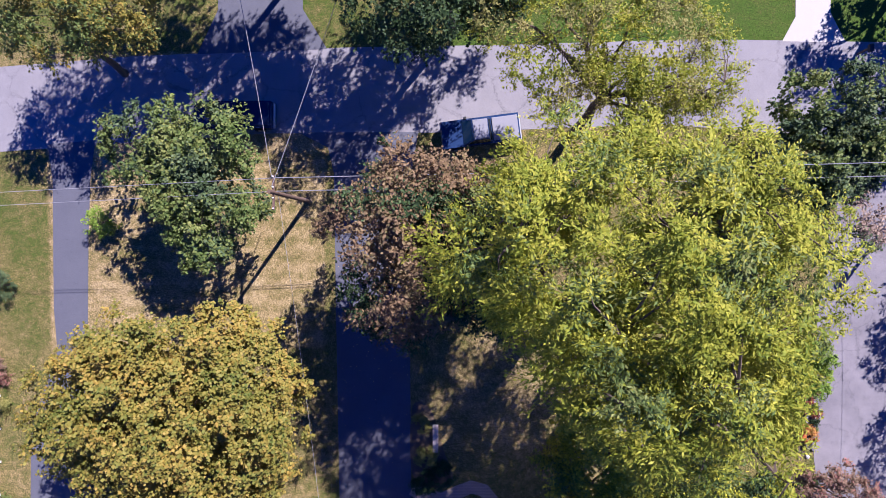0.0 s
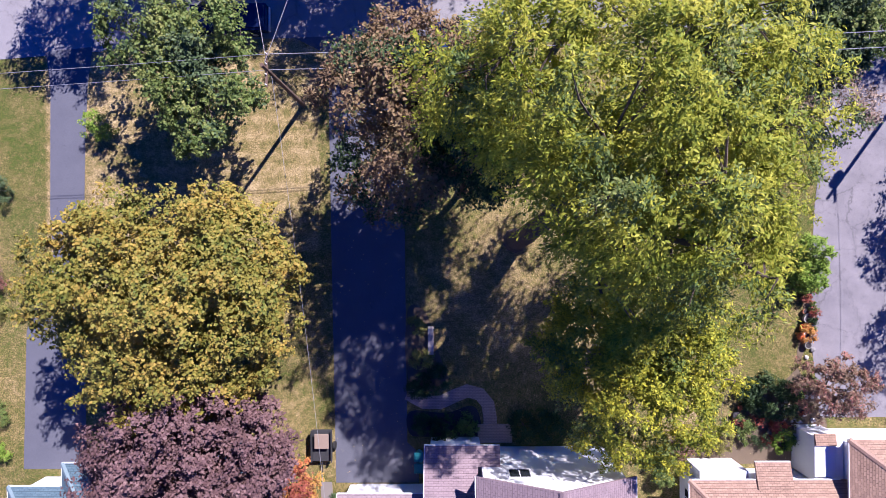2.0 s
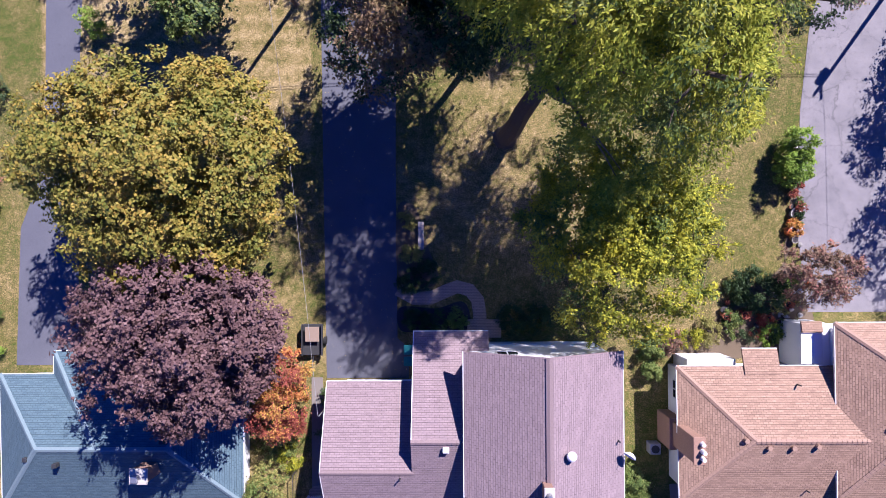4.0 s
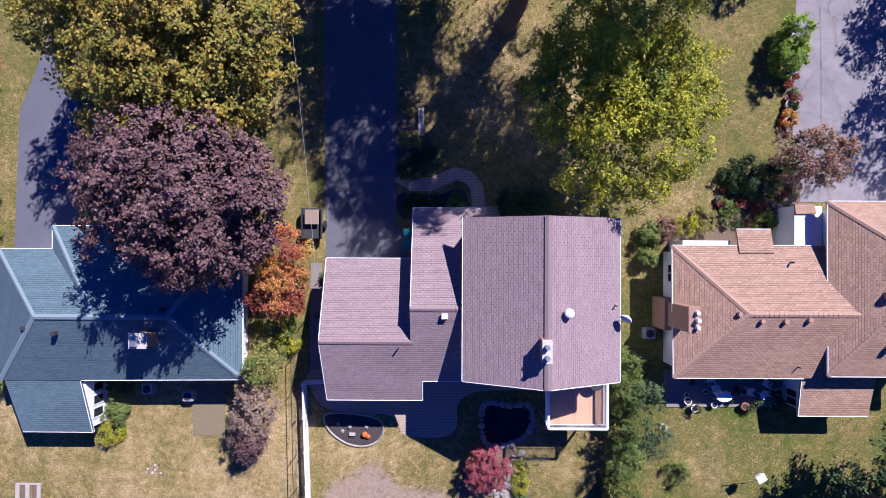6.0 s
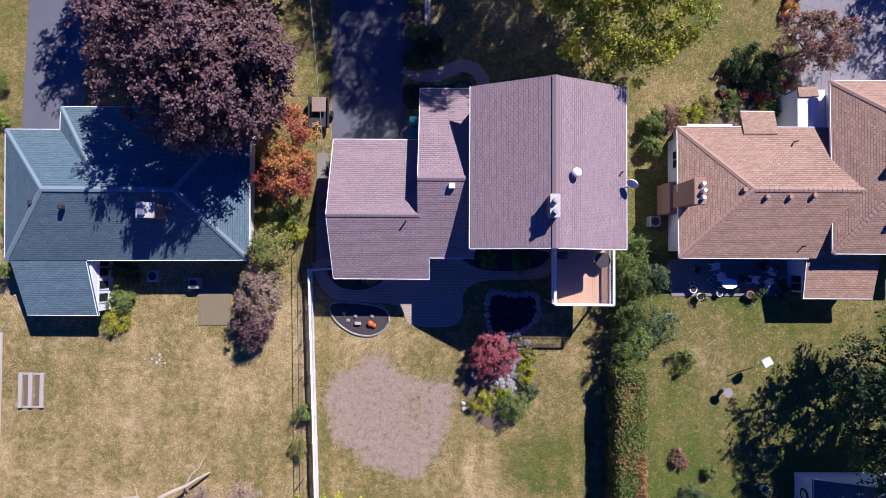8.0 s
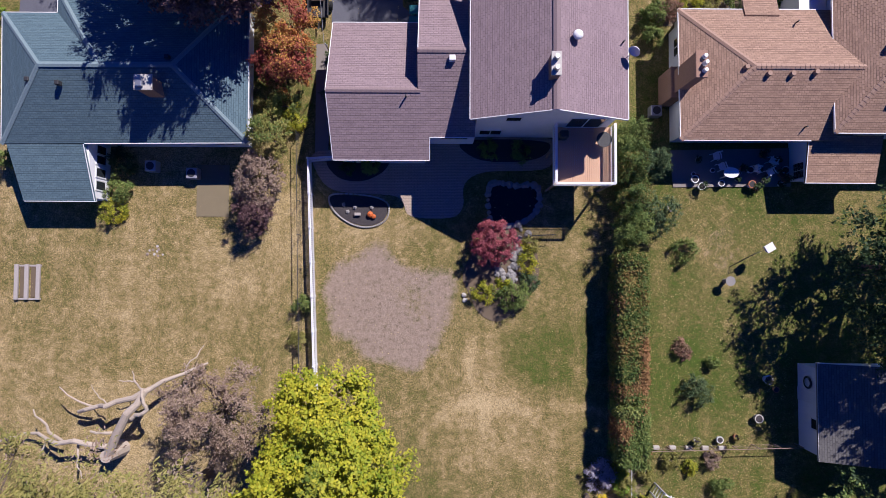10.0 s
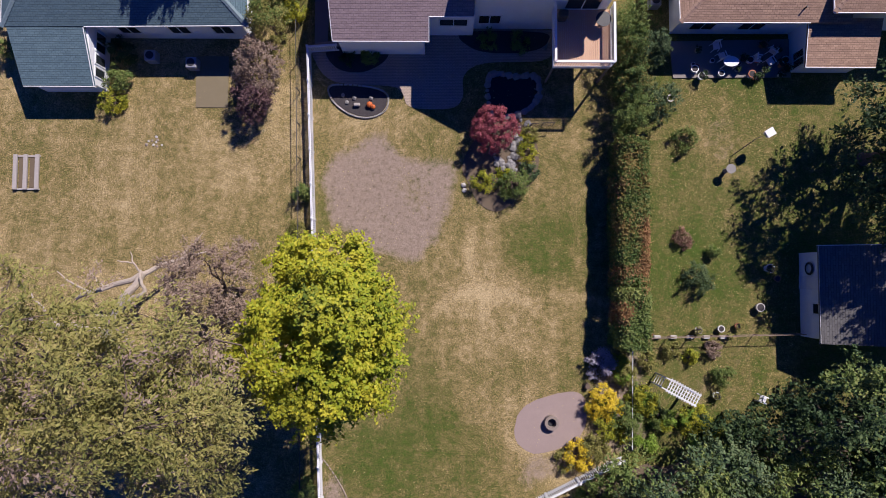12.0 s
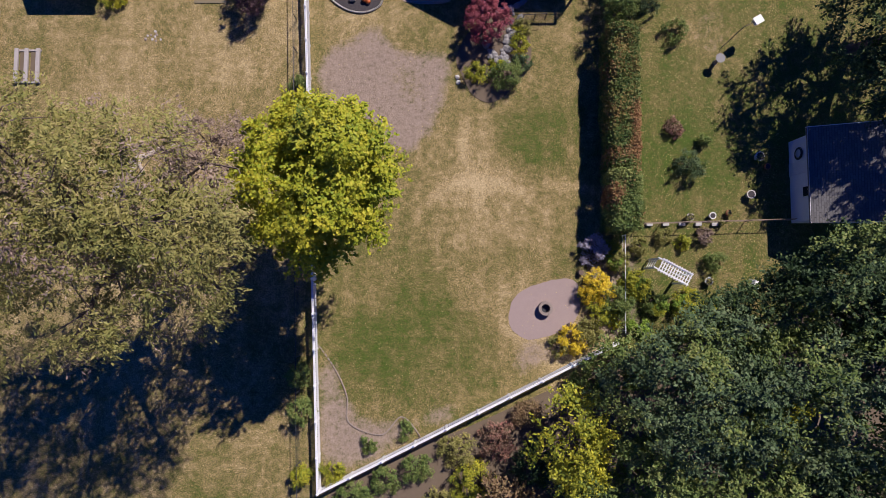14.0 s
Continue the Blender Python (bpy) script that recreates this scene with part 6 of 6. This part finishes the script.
for x, y, r in ((-5.0, -36.7, 0.22), (-4.75, -36.85, 0.17), (25.0, -13.6, 0.3), (24.8, -14.2, 0.28), (26.2, -17.9, 0.2)):
    pumpkin(x, y, r)
for i, (x, y) in enumerate([(-6.6, -36.5), (-4.9, -36.2), (-6.1, -36.2), (-4.75, -36.9), (-6.9, -36.0)]):
    t = thing("garden_ornament", "small pale stone ornament in the mulch bed", "ornament", (x, y, 0.06), "bed ornaments")
    part("body", stone(90 + i, 0.17, 1.0), M_ROCK, t)
ob = thing("hay_bale", "small straw bale in the mulch bed", "bale", (-5.9, -36.7, 0.06))
part("bale", boxed(-.22, .22, -.11, .11, 0, 0.22, 0.03), M_GREYWOOD, ob)


def resin_chair(x, y, rz, z=0.0, label="white plastic garden chair"):
    t = thing("garden_chair", label, "chair", (x, y, z), "garden chairs", rz=rz)
    part("seat", boxed(-.24, .24, -.24, .24, 0.4, 0.44, 0.015), M_WHITE, t)
    for i in range(5):
        part("slat", boxed(-.22 + i * .1, -.16 + i * .1, .22, .26, 0.46, 0.88, 0.005), M_WHITE, t)
    part("backrest", boxed(-.26, .26, .21, .27, 0.86, 0.94, 0.01), M_WHITE, t)
    for x1 in (-.22, .22):
        for y1 in (-.22, .22):
            part("leg", rod(bmesh.new(), (x1, y1, 0.4), (x1 * 1.15, y1 * 1.15, 0), 0.03), M_WHITE, t)
        part("armrest", boxed(x1 - .04, x1 + .04, -.24, .26, 0.62, 0.66, 0.01), M_WHITE, t)


for x, y, rz in ((19.9, -33.2, 200), (19.5, -32.5, 10), (23.5, -32.8, 150), (22.4, -33.4, 80), (23.3, -33.6, 30)):
    resin_chair(x, y, rz, 0.08)
resin_chair(22.3, -57.2, 70, 0.0, "white plastic chair fallen into shade")
t = thing("garden_table", "white oval plastic patio table", "table", (20.4, -33.7, 0.08))
bm = cyl(bmesh.new(), 0, 0, 0.68, 0.72, 0.46, n=24)
bmesh.ops.scale(bm, vec=(1.2, 0.8, 1), verts=bm.verts)
part("tabletop", bm, M_WHITE, t)
for a in (-.4, .4):
    for b in (-.25, .25):
        part("leg", rod(bmesh.new(), (a, b, 0.68), (a * 1.15, b * 1.15, 0), 0.035), M_WHITE, t)


def pot(x, y, r, mat, z=0.0, plant=None, label="garden pot with a plant"):
    t = thing("flower_pot", label, "pot", (x, y, z), "garden pots")
    bm = cyl(bmesh.new(), 0, 0, 0, r * 1.5, r * 0.7, r, 14)
    part("pot", bm, mat, t)
    bm = bmesh.new()
    cyl(bm, 0, 0, r * 1.38, r * 1.52, r * 1.12, r * 1.12, 14)
    part("rim", bm, mat, t)
    part("soil", cyl(bmesh.new(), 0, 0, r * 1.4, r * 1.56, r * 0.9, r * 0.86, 12), M_MULCH, t)
    if plant:
        rng = np.random.default_rng(int(abs(x * 31 + y * 17)))
        p, n, _, _ = crown_points(rng, [(0, 0, r * 2.0, r * 1.2, r * 1.2, r * 0.9)], 160, r * 0.5)
        tagged(part("foliage", leaves_mesh("foliage", p, n, 0.06, plant, rng), None, t), kind="stuff")


rp = random.Random(21)
for i in range(30):
    pot(16.9 + rp.uniform(0, 7.6), -32.3 - rp.uniform(0, 2.4), rp.uniform(0.12, 0.26), rp.choice((M_WHITE, M_WHITE, M_CONCRETE, M_TERRA)), 0.08, rp.choice((L_DARK, None, L_DARK, None)), "potted plant on the shaded patio")
for i in range(64):
    u = rp.random()
    x, y = (25.4 + rp.uniform(-.35, .3), -8.6 - 6.4 * u) if i % 2 else (20.0 + rp.uniform(0, 5.6), -18.9 - rp.uniform(0, 2.8))
    pot(x, y, rp.uniform(0.12, 0.28), rp.choice((M_WHITE, M_TERRA, M_CONCRETE, M_DARK, M_ROCK)), 0.01, rp.choice((L_GREEN, L_RED, L_TAN, None, None)), "garden pot among the clutter by the grey driveway")
for i in range(34):
    u = rp.random()
    x, y = (25.5 + rp.uniform(-.4, .3), -7.4 - 8.6 * u) if i % 2 else (23.2 + rp.uniform(0, 2.6), -18.4 - rp.uniform(0, 2.2))
    s = thing("edge_stone", "pale stone edging the driveway bed", "rock", (x, y, 0.07), "driveway bed stones")
    part("boulder", stone(400 + i, rp.uniform(0.12, 0.27)), rp.choice((M_ROCK, M_CONCRETE, M_CONCRETE)), s)

for i in range(16):
    x, y = 19.6 + rp.uniform(0, 6), -17.2 - rp.uniform(0, 4.6)
    shrub("bedding_plant", rp.choice(("low leafy bedding plant by the entry", "flowering bedding plant in the cluttered bed", "green bedding plant among the pots")), x, y, rp.uniform(0.3, 0.5), rp.uniform(0.35, 0.6),
          rp.choice((L_GREEN, L_LIME, L_DARK, L_BLUSH, L_RED, L_GREYGREEN)), 700, 700 + i, 0.06, "bedding plants")


def ring_thing(name, label, category, x, y, r, w, h, mat, z=0.0, n=18, piece="segment"):
    """A ring of separate blocks."""
    t = thing(name, label, category, (x, y, z))
    a = 2 * math.pi / n
    bm0 = prism([((r - w) * math.cos(q), (r - w) * math.sin(q)) for q in (-a * .46, a * .46)] + [(r * math.cos(q), r * math.sin(q)) for q in (a * .46, -a * .46)], 0, h)
    o = part(piece, bm0, mat, t)
    for i in range(1, n):
        part(piece, o.data, None, t).rotation_euler = (0, 0, a * i)
    return t


fp = ring_thing("fire_pit", "round stone block fire pit on the gravel", "fire pit", 7.8, -58.9, 0.5, 0.2, 0.4, M_TANSLAB, n=14, piece="block")
part("ash", cyl(bmesh.new(), 0, 0, 0.0, 0.06, 0.29), M_DARK, fp)
ring_thing("planter_ring", "pale stone ring on the lawn", "ring", 16.4, -36.1, 0.28, 0.09, 0.12, M_CONCRETE, n=10, piece="block")
for i, (x, y) in enumerate(((9.5, -60.1), (10.3, -56.4))):
    t = thing("log_stump", "dark cut log beside the gravel", "log", (x, y, 0))
    part("log", cyl(bmesh.new(), 0, 0, 0, 0.35, 0.2, 0.18), M_BARK, t)


def raised_bed():
    t = thing("raised_bed", "weathered grey timber frame lying on the lawn", "garden bed", (-29.15, -41.6, 0))
    for x in (-.82, -.1, .72):
        part("board", boxed(x - .13, x + .13, -1.25, 1.25, 0.1, 0.24, 0.01), M_GREYWOOD, t)
    for y in (-1.2, 1.15):
        part("crossbar", boxed(-.95, .85, y - .06, y + .06, 0.0, 0.1, 0.005), M_GREYWOOD, t)
    for x in (-.46, .31):
        part("soil", boxed(x - .2, x + .2, -1.1, 1.1, -0.03, 0.05, 0.01), M_LITTER, t)


raised_bed()
for i in range(9):
    t = thing("fire_stone", "small stone of an old fire ring on the grass", "rock", (-20.3 + (0.15 + 0.06 * i) * math.cos(i * 2.3), -39.4 + (0.1 + 0.05 * i) * math.sin(i * 2.3), 0.03), "old fire ring")
    part("boulder", stone(500 + i, 0.09 + 0.012 * (i % 4), 0.5), M_TANSLAB if i % 2 else M_CONCRETE, t)


def bird_feeder():
    t = thing("bird_feeder_pole", "leaning bird feeder pole with a pale box", "bird feeder", (20.6, -40.3, 0))
    part("pole", rod(bmesh.new(), (0, 0, 0), (0.9, 0.9, 1.6), 0.03), M_DARK, t)
    part("arm", rod(bmesh.new(), (0.9, 0.9, 1.6), (1.75, 1.25, 1.75), 0.02), M_DARK, t)
    bm = boxed(-.25, .25, -.2, .2, 0, 0.3, 0.02)
    bm.transform(pose(1.8, 1.3, 1.5, 0, 0, 30))
    part("box", bm, M_WHITE, t)
    bm = boxed(-.32, .32, -.27, .27, 0.3, 0.36, 0.01)
    bm.transform(pose(1.8, 1.3, 1.5, 0, 0, 30))
    part("roof", bm, M_WHITE, t)


bird_feeder()
t = thing("bird_bath", "dark grey pedestal bird bath on the lawn", "bird bath", (20.2, -41.3, 0))
part("pedestal", cyl(bmesh.new(), 0, 0, 0, 0.75, 0.16, 0.1), M_ROCK, t)
part("bowl", cyl(bmesh.new(), 0, 0, 0.75, 0.87, 0.2, 0.34, 18), M_ROCK, t)


def arbor():
    """A white lattice bench arbor, tipped askew."""
    t = thing("garden_arbor", "white lattice garden arbor with side panels", "arbor", (15.7, -56.2, 0), rz=-28)
    for x in (-.85, 1.4):
        for y in (-.35, .35):
            part("post", boxed(x - .045, x + .045, y - .045, y + .045, 0, 2.1), M_WHITE, t)
    for y in (-.35, .35):
        part("beam", boxed(-1.0, 1.55, y - .04, y + .04, 2.1, 2.2), M_WHITE, t)
    for i in range(12):
        x = -.62 + i * 0.19
        part("slat", boxed(x - .03, x + .03, -.5, .5, 2.2, 2.24), M_WHITE, t)
    for y in (-.4, -.13, .13, .4):
        part("batten", boxed(-.7, 1.55, y - .025, y + .025, 2.24, 2.27), M_WHITE, t)
    for z in (0.4, 0.8, 1.2, 1.6):
        part("rung", boxed(-.87, -.83, -.35, .35, z, z + .05), M_WHITE, t)


arbor()
for i, (x, y, r) in enumerate([(19.2, -57.0, 0.25), (17.4, -58.6, 0.18), (18.0, -52.5, 0.25), (19.6, -52.4, 0.22), (20.8, -52.2, 0.22), (22.3, -50.9, 0.28), (23.0, -48.2, 0.3), (23.6, -48.9, 0.2), (20.2, -52.9, 0.15)]):
    pot(x, y, r, (M_WHITE, M_TERRA, M_CONCRETE)[i % 3], 0.0, (L_TAN, None)[i % 2], "garden pot near the wire fence")
for i in range(5):
    t = thing("stepping_block", "small grey block along the wire fence", "block", (15.2 + i * 1.15, -53.0, 0), "fence blocks")
    part("block", boxed(-.22, .22, -.12, .12, 0, 0.2, 0.02), M_CONCRETE, t)


# ---------------------------------------------------------------- driveway things
def trailer():
    t = thing("utility_trailer", "small dark utility trailer with a glassy cover", "trailer", (-8.75, -21.6, 0))
    part("bed", boxed(-.7, .7, -1.1, 1.1, 0.45, 0.62, 0.03), M_DARK, t)
    for s in (-1, 1):
        part("side", boxed(s * .7 - .03, s * .7 + .03, -1.1, 1.1, 0.62, 0.95, 0.01), M_DARK, t)
        bm = cyl(bmesh.new(), 0, 0, -.09, .09, 0.28, n=16)
        bm.transform(pose(s * .82, -.1, 0.28, 0, 90, 0))
        part("wheel", bm, M_RUBBER, t)
    part("cover", boxed(-.45, .55, -.1, .95, 0.95, 1.02, 0.03), M_WOOD, t)
    part("drawbar", rod(bmesh.new(), (0, -1.1, 0.5), (0, -1.9, 0.45), 0.04), M_DARK, t)


trailer()
t = thing("garden_bench", "narrow pale grey bench in the driveway bed", "bench", (-1.05, -14.3, 0))
part("seat", boxed(-.2, .2, -1.0, 1.0, 0.42, 0.47, 0.01), M_GREYWOOD, t)
for y in (-.8, .8):
    part("leg", boxed(-.18, .18, y - .05, y + .05, 0, 0.42), M_GREYWOOD, t)
for x, y in ((-1.95, -23.1), (-1.95, -22.3)):
    t = thing("recycling_bin", "teal plastic wheeled bin beside the garage", "bin", (x, y, 0), "wheeled bins")
    part("body", cyl(bmesh.new(), 0, 0, 0.05, 0.95, 0.24, 0.3, 8), M_TEAL, t)
    part("lid", boxed(-.32, .32, -.32, .34, 0.95, 1.02, 0.03), M_TEAL, t)
t = thing("satellite_dish", "white satellite dish on the roof edge", "dish", (11.2, -27.7, 6.1))
part("mast", rod(bmesh.new(), (0, 0, 0), (0.1, 0, 0.55), 0.03), M_METAL, t)
bm = bmesh.new()
bmesh.ops.create_uvsphere(bm, u_segments=16, v_segments=8, radius=0.4)
bmesh.ops.delete(bm, geom=[v for v in bm.verts if v.co.z > -0.15], context="VERTS")
bmesh.ops.solidify(bm, geom=bm.faces, thickness=0.02)
bm.transform(Matrix.Translation((0.2, 0.02, 0.8)) @ Vector((-0.56, -0.78, 0.28)).to_track_quat("Z", "Y").to_matrix().to_4x4())
part("reflector", bm, M_WHITE, t)
part("receiver_arm", rod(bmesh.new(), (0.1, 0, 0.5), (-0.08, -0.4, 0.75), 0.02), M_METAL, t)
for x, y in ((-20.4, -33.4), (-17.5, -33.9), (15.2, -29.3)):
    t = thing("air_conditioner", "pale outdoor air conditioner unit by the wall", "air conditioner", (x, y, 0))
    part("case", boxed(-.38, .38, -.38, .38, 0.0, 0.75, 0.04), M_SILVER, t)
    part("fan_grille", cyl(bmesh.new(), 0, 0, 0.75, 0.78, 0.28, n=16), M_DARK, t)


# ---------------------------------------------------------------- vehicles
def pickup(x, y, rz, paint, bed_paint, label, cover=True):
    t = thing("pickup_truck", label, "truck", (x, y, 0.015), rz=rz)
    # the front points along +x
    prof = [(-2.7, 0.5), (2.65, 0.5), (2.72, 0.75), (2.62, 1.02), (1.25, 1.12), (-2.7, 1.12)]
    body = part("body", gable_wall(prof, -0.93, 0.93), paint, t)
    cab = bmesh.new()
    lo = [(1.25, -.86), (1.25, .86), (-.75, .86), (-.75, -.86)]
    hi = [(0.55, -.70), (0.55, .70), (-.55, .70), (-.55, -.70)]
    a = [cab.verts.new((p[0], p[1], 1.12)) for p in lo]
    b = [cab.verts.new((p[0], p[1], 1.76)) for p in hi]
    cab.faces.new(b)
    for i in range(4):
        cab.faces.new((a[i], a[(i + 1) % 4], b[(i + 1) % 4], b[i]))
    bmesh.ops.recalc_face_normals(cab, faces=cab.faces)
    part("cab", cab, paint, t)
    part("windscreen", mesh_of("windscreen", [(1.2, -.76, 1.175), (1.2, .76, 1.175), (0.62, .64, 1.72), (0.62, -.64, 1.72)], [(0, 1, 2, 3)], M_GLASS), None, t)
    part("rear_window", mesh_of("rear_window", [(-.755, -.7, 1.2), (-.755, .7, 1.2), (-.60, .62, 1.7), (-.60, -.62, 1.7)], [(3, 2, 1, 0)], M_GLASS), None, t)
    for s in (-1, 1):
        part("side_window", mesh_of("side_window", [(1.0, s * .845, 1.2), (-.7, s * .845, 1.2), (-.52, s * .715, 1.7), (0.5, s * .715, 1.7)], [(0, 1, 2, 3)], M_GLASS), None, t)
        part("mirror", boxed(0.85, 1.05, s * .95 - .1, s * .95 + .1, 1.15, 1.35, 0.03), M_DARK, t)
        for wx in (-1.75, 1.75):
            bm = cyl(bmesh.new(), 0, 0, -.12, .12, 0.38, n=20)
            bm.transform(pose(wx, s * .88, 0.38, 90, 0, 0))
            w = part("wheel", bm, M_RUBBER, t)
            bm = cyl(bmesh.new(), 0, 0, -.125, .125, 0.2, n=14)
            bm.transform(pose(wx, s * .885, 0.38, 90, 0, 0))
            part("rim", bm, M_SILVER, w)
        part("headlight", boxed(2.5, 2.68, s * .7 - .16, s * .7 + .16, 0.8, 0.95, 0.02), M_WHITE, t)
    part("bed_cover", boxed(-2.6, -.85, -.78, .78, 1.125, 1.2, 0.02), bed_paint, t)
    part("bumper", boxed(-2.85, -2.7, -.85, .85, 0.45, 0.65, 0.03), M_METAL, t)
    part("roof", boxed(-.5, .5, -.66, .66, 1.765, 1.80, 0.015), bed_paint, t)


pickup(2.1, 7.2, 187, M_BLUE, M_SILVER, "blue pickup truck with a pale roof parked on the verge")
pickup(-15.0, 8.4, 180, M_NAVY, M_NAVY, "dark blue pickup truck parked in shade on the street")


# ---------------------------------------------------------------- poles and wires
def utility_pole(x, y, h, label, transformer=False):
    t = thing("utility_pole", label, "utility pole", (x, y, 0))
    part("pole", rod(bmesh.new(), (0, 0, -.1), (0, 0, h), 0.16, 0.11, 12), M_POLE, t)
    a = part("crossarm", boxed(-.06, .06, -1.0, 1.0, h - 0.9, h - 0.78), M_POLE, t)
    for s in (-.9, -.3, .3, .9):
        part("insulator", cyl(bmesh.new(), 0, s, h - .78, h - .6, 0.05, 0.03, 8), M_WHITE, a)
    if transformer:
        part("transformer", cyl(bmesh.new(), -.35, 0, h - 2.0, h - 1.1, 0.26, n=14), M_METAL, t)


utility_pole(-10.0, 2.5, 8.6, "brown wooden utility pole with a crossarm")
utility_pole(32.6, 3.4, 9.2, "tall wooden utility pole with a transformer", True)


def cable(a, b, sag, r, label):
    bm = bmesh.new()
    a, b = Vector(a), Vector(b)
    n = 14
    pts = [a.lerp(b, i / n) - Vector((0, 0, sag * 4 * (i / n) * (1 - i / n))) for i in range(n + 1)]
    side = (b - a).cross(Vector((0, 0, 1))).normalized()
    rings = [[bm.verts.new(p + side * r * math.cos(k * math.pi / 3) + Vector((0, 0, r * math.sin(k * math.pi / 3)))) for k in range(6)] for p in pts]
    for p, q in zip(rings, rings[1:]):
        for k in range(6):
            bm.faces.new((p[k], p[(k + 1) % 6], q[(k + 1) % 6], q[k]))
    t = thing("overhead_cable", label, "cable", group="overhead cables")
    part("cable", bm, M_WIRE, t)


for y, z in ((3.3, 8.0), (2.6, 7.4)):
    cable((-10, y, z), (32.6, y + 0.9, z + 0.4), 0.5, 0.022, "pale overhead cable along the street")
    cable((-10, y, z), (-60, y - 2.2, z), 0.6, 0.016, "pale overhead cable along the street")
cable((-10, 3.4, 8.1), (-13.5, 22, 7.6), 0.4, 0.016, "overhead cable crossing the street")
cable((-10, 2.8, 8.1), (-3.5, 22, 7.6), 0.4, 0.016, "overhead cable crossing the street")
cable((-9.9, 2.3, 7.2), (-7.6, -26.0, 3.9), 0.5, 0.012, "service cable running to the garage")
t = thing("service_mast", "white metal service mast at the garage corner", "mast", (-7.5, -26.0, 0))
part("mast", rod(bmesh.new(), (0, 0, 0.5), (0, 0, 4.0), 0.04), M_METAL, t)
cable((32.6, 3.4, 8.2), (29.5, -20.4, 3.4), 0.4, 0.012, "service cable running to the tan-roofed house")
t = thing("mailbox", "dark mailbox on a post beside the street", "mailbox", (28.4, 12.6, 0.015))
part("post", boxed(-.06, .06, -.06, .06, 0, 1.1), M_POLE, t)
part("box", boxed(-.15, .15, -.25, .25, 1.1, 1.4, 0.05), M_DARK, t)

# ---------------------------------------------------------------- left neighbour's edge
t = thing("garden_shed", "small pale shed at the yard's edge", "shed", (-33.9, -47.5, 0))
part("wall", boxed(-1.2, 1.0, -2.6, 2.6, 0, 2.0), M_SIDING, t)
slope(t, [(-1.5, -2.8, 2.6), (1.3, -2.8, 2.0), (1.3, 2.8, 2.0), (-1.5, 2.8, 2.6)], M_WHITE, 0.1)
kerb = thing("yard_edging", "thin pale timber edging along the yard", "edging")
part("board", boxed(-31.55, -31.45, -48.5, -37.5, 0, 0.14), M_CONCRETE, kerb)


# ---------------------------------------------------------------- fallen leaves and grass
def scatter(name, label, count, zone, size, mat, seed, cat, lift=0.02):
    rng = np.random.default_rng(seed)
    x0, x1, y0, y1 = zone
    p = np.stack([rng.uniform(x0, x1, count), rng.uniform(y0, y1, count), rng.uniform(lift, lift + 0.03, count)], 1)
    n = np.tile(np.array([0, 0, 1.0]), (count, 1))
    me = leaves_mesh(name, p, n, size, mat, rng, 0.7, 0.35)
    return tagged(new(name, me), label, cat, kind="stuff")


scatter("fallen_leaves", "scattered pale yellow fallen leaves on the lawn", 2600, (-8, 25, -66, -31), 0.032, L_FALLEN, 1, "leaves")
scatter("fallen_leaves", "dense pale fallen leaves in the side yard", 3000, (14.3, 25, -58, -35), 0.032, L_FALLEN, 2, "leaves")
scatter("fallen_leaves", "scattered fallen leaves on the dry lawn", 3000, (-31, -9.5, -70, -33), 0.035, L_FALLEN, 3, "leaves")
scatter("fallen_leaves", "scattered fallen leaves on the front lawns", 2600, (-25, 25, -24, 7), 0.035, L_FALLEN, 4, "leaves")
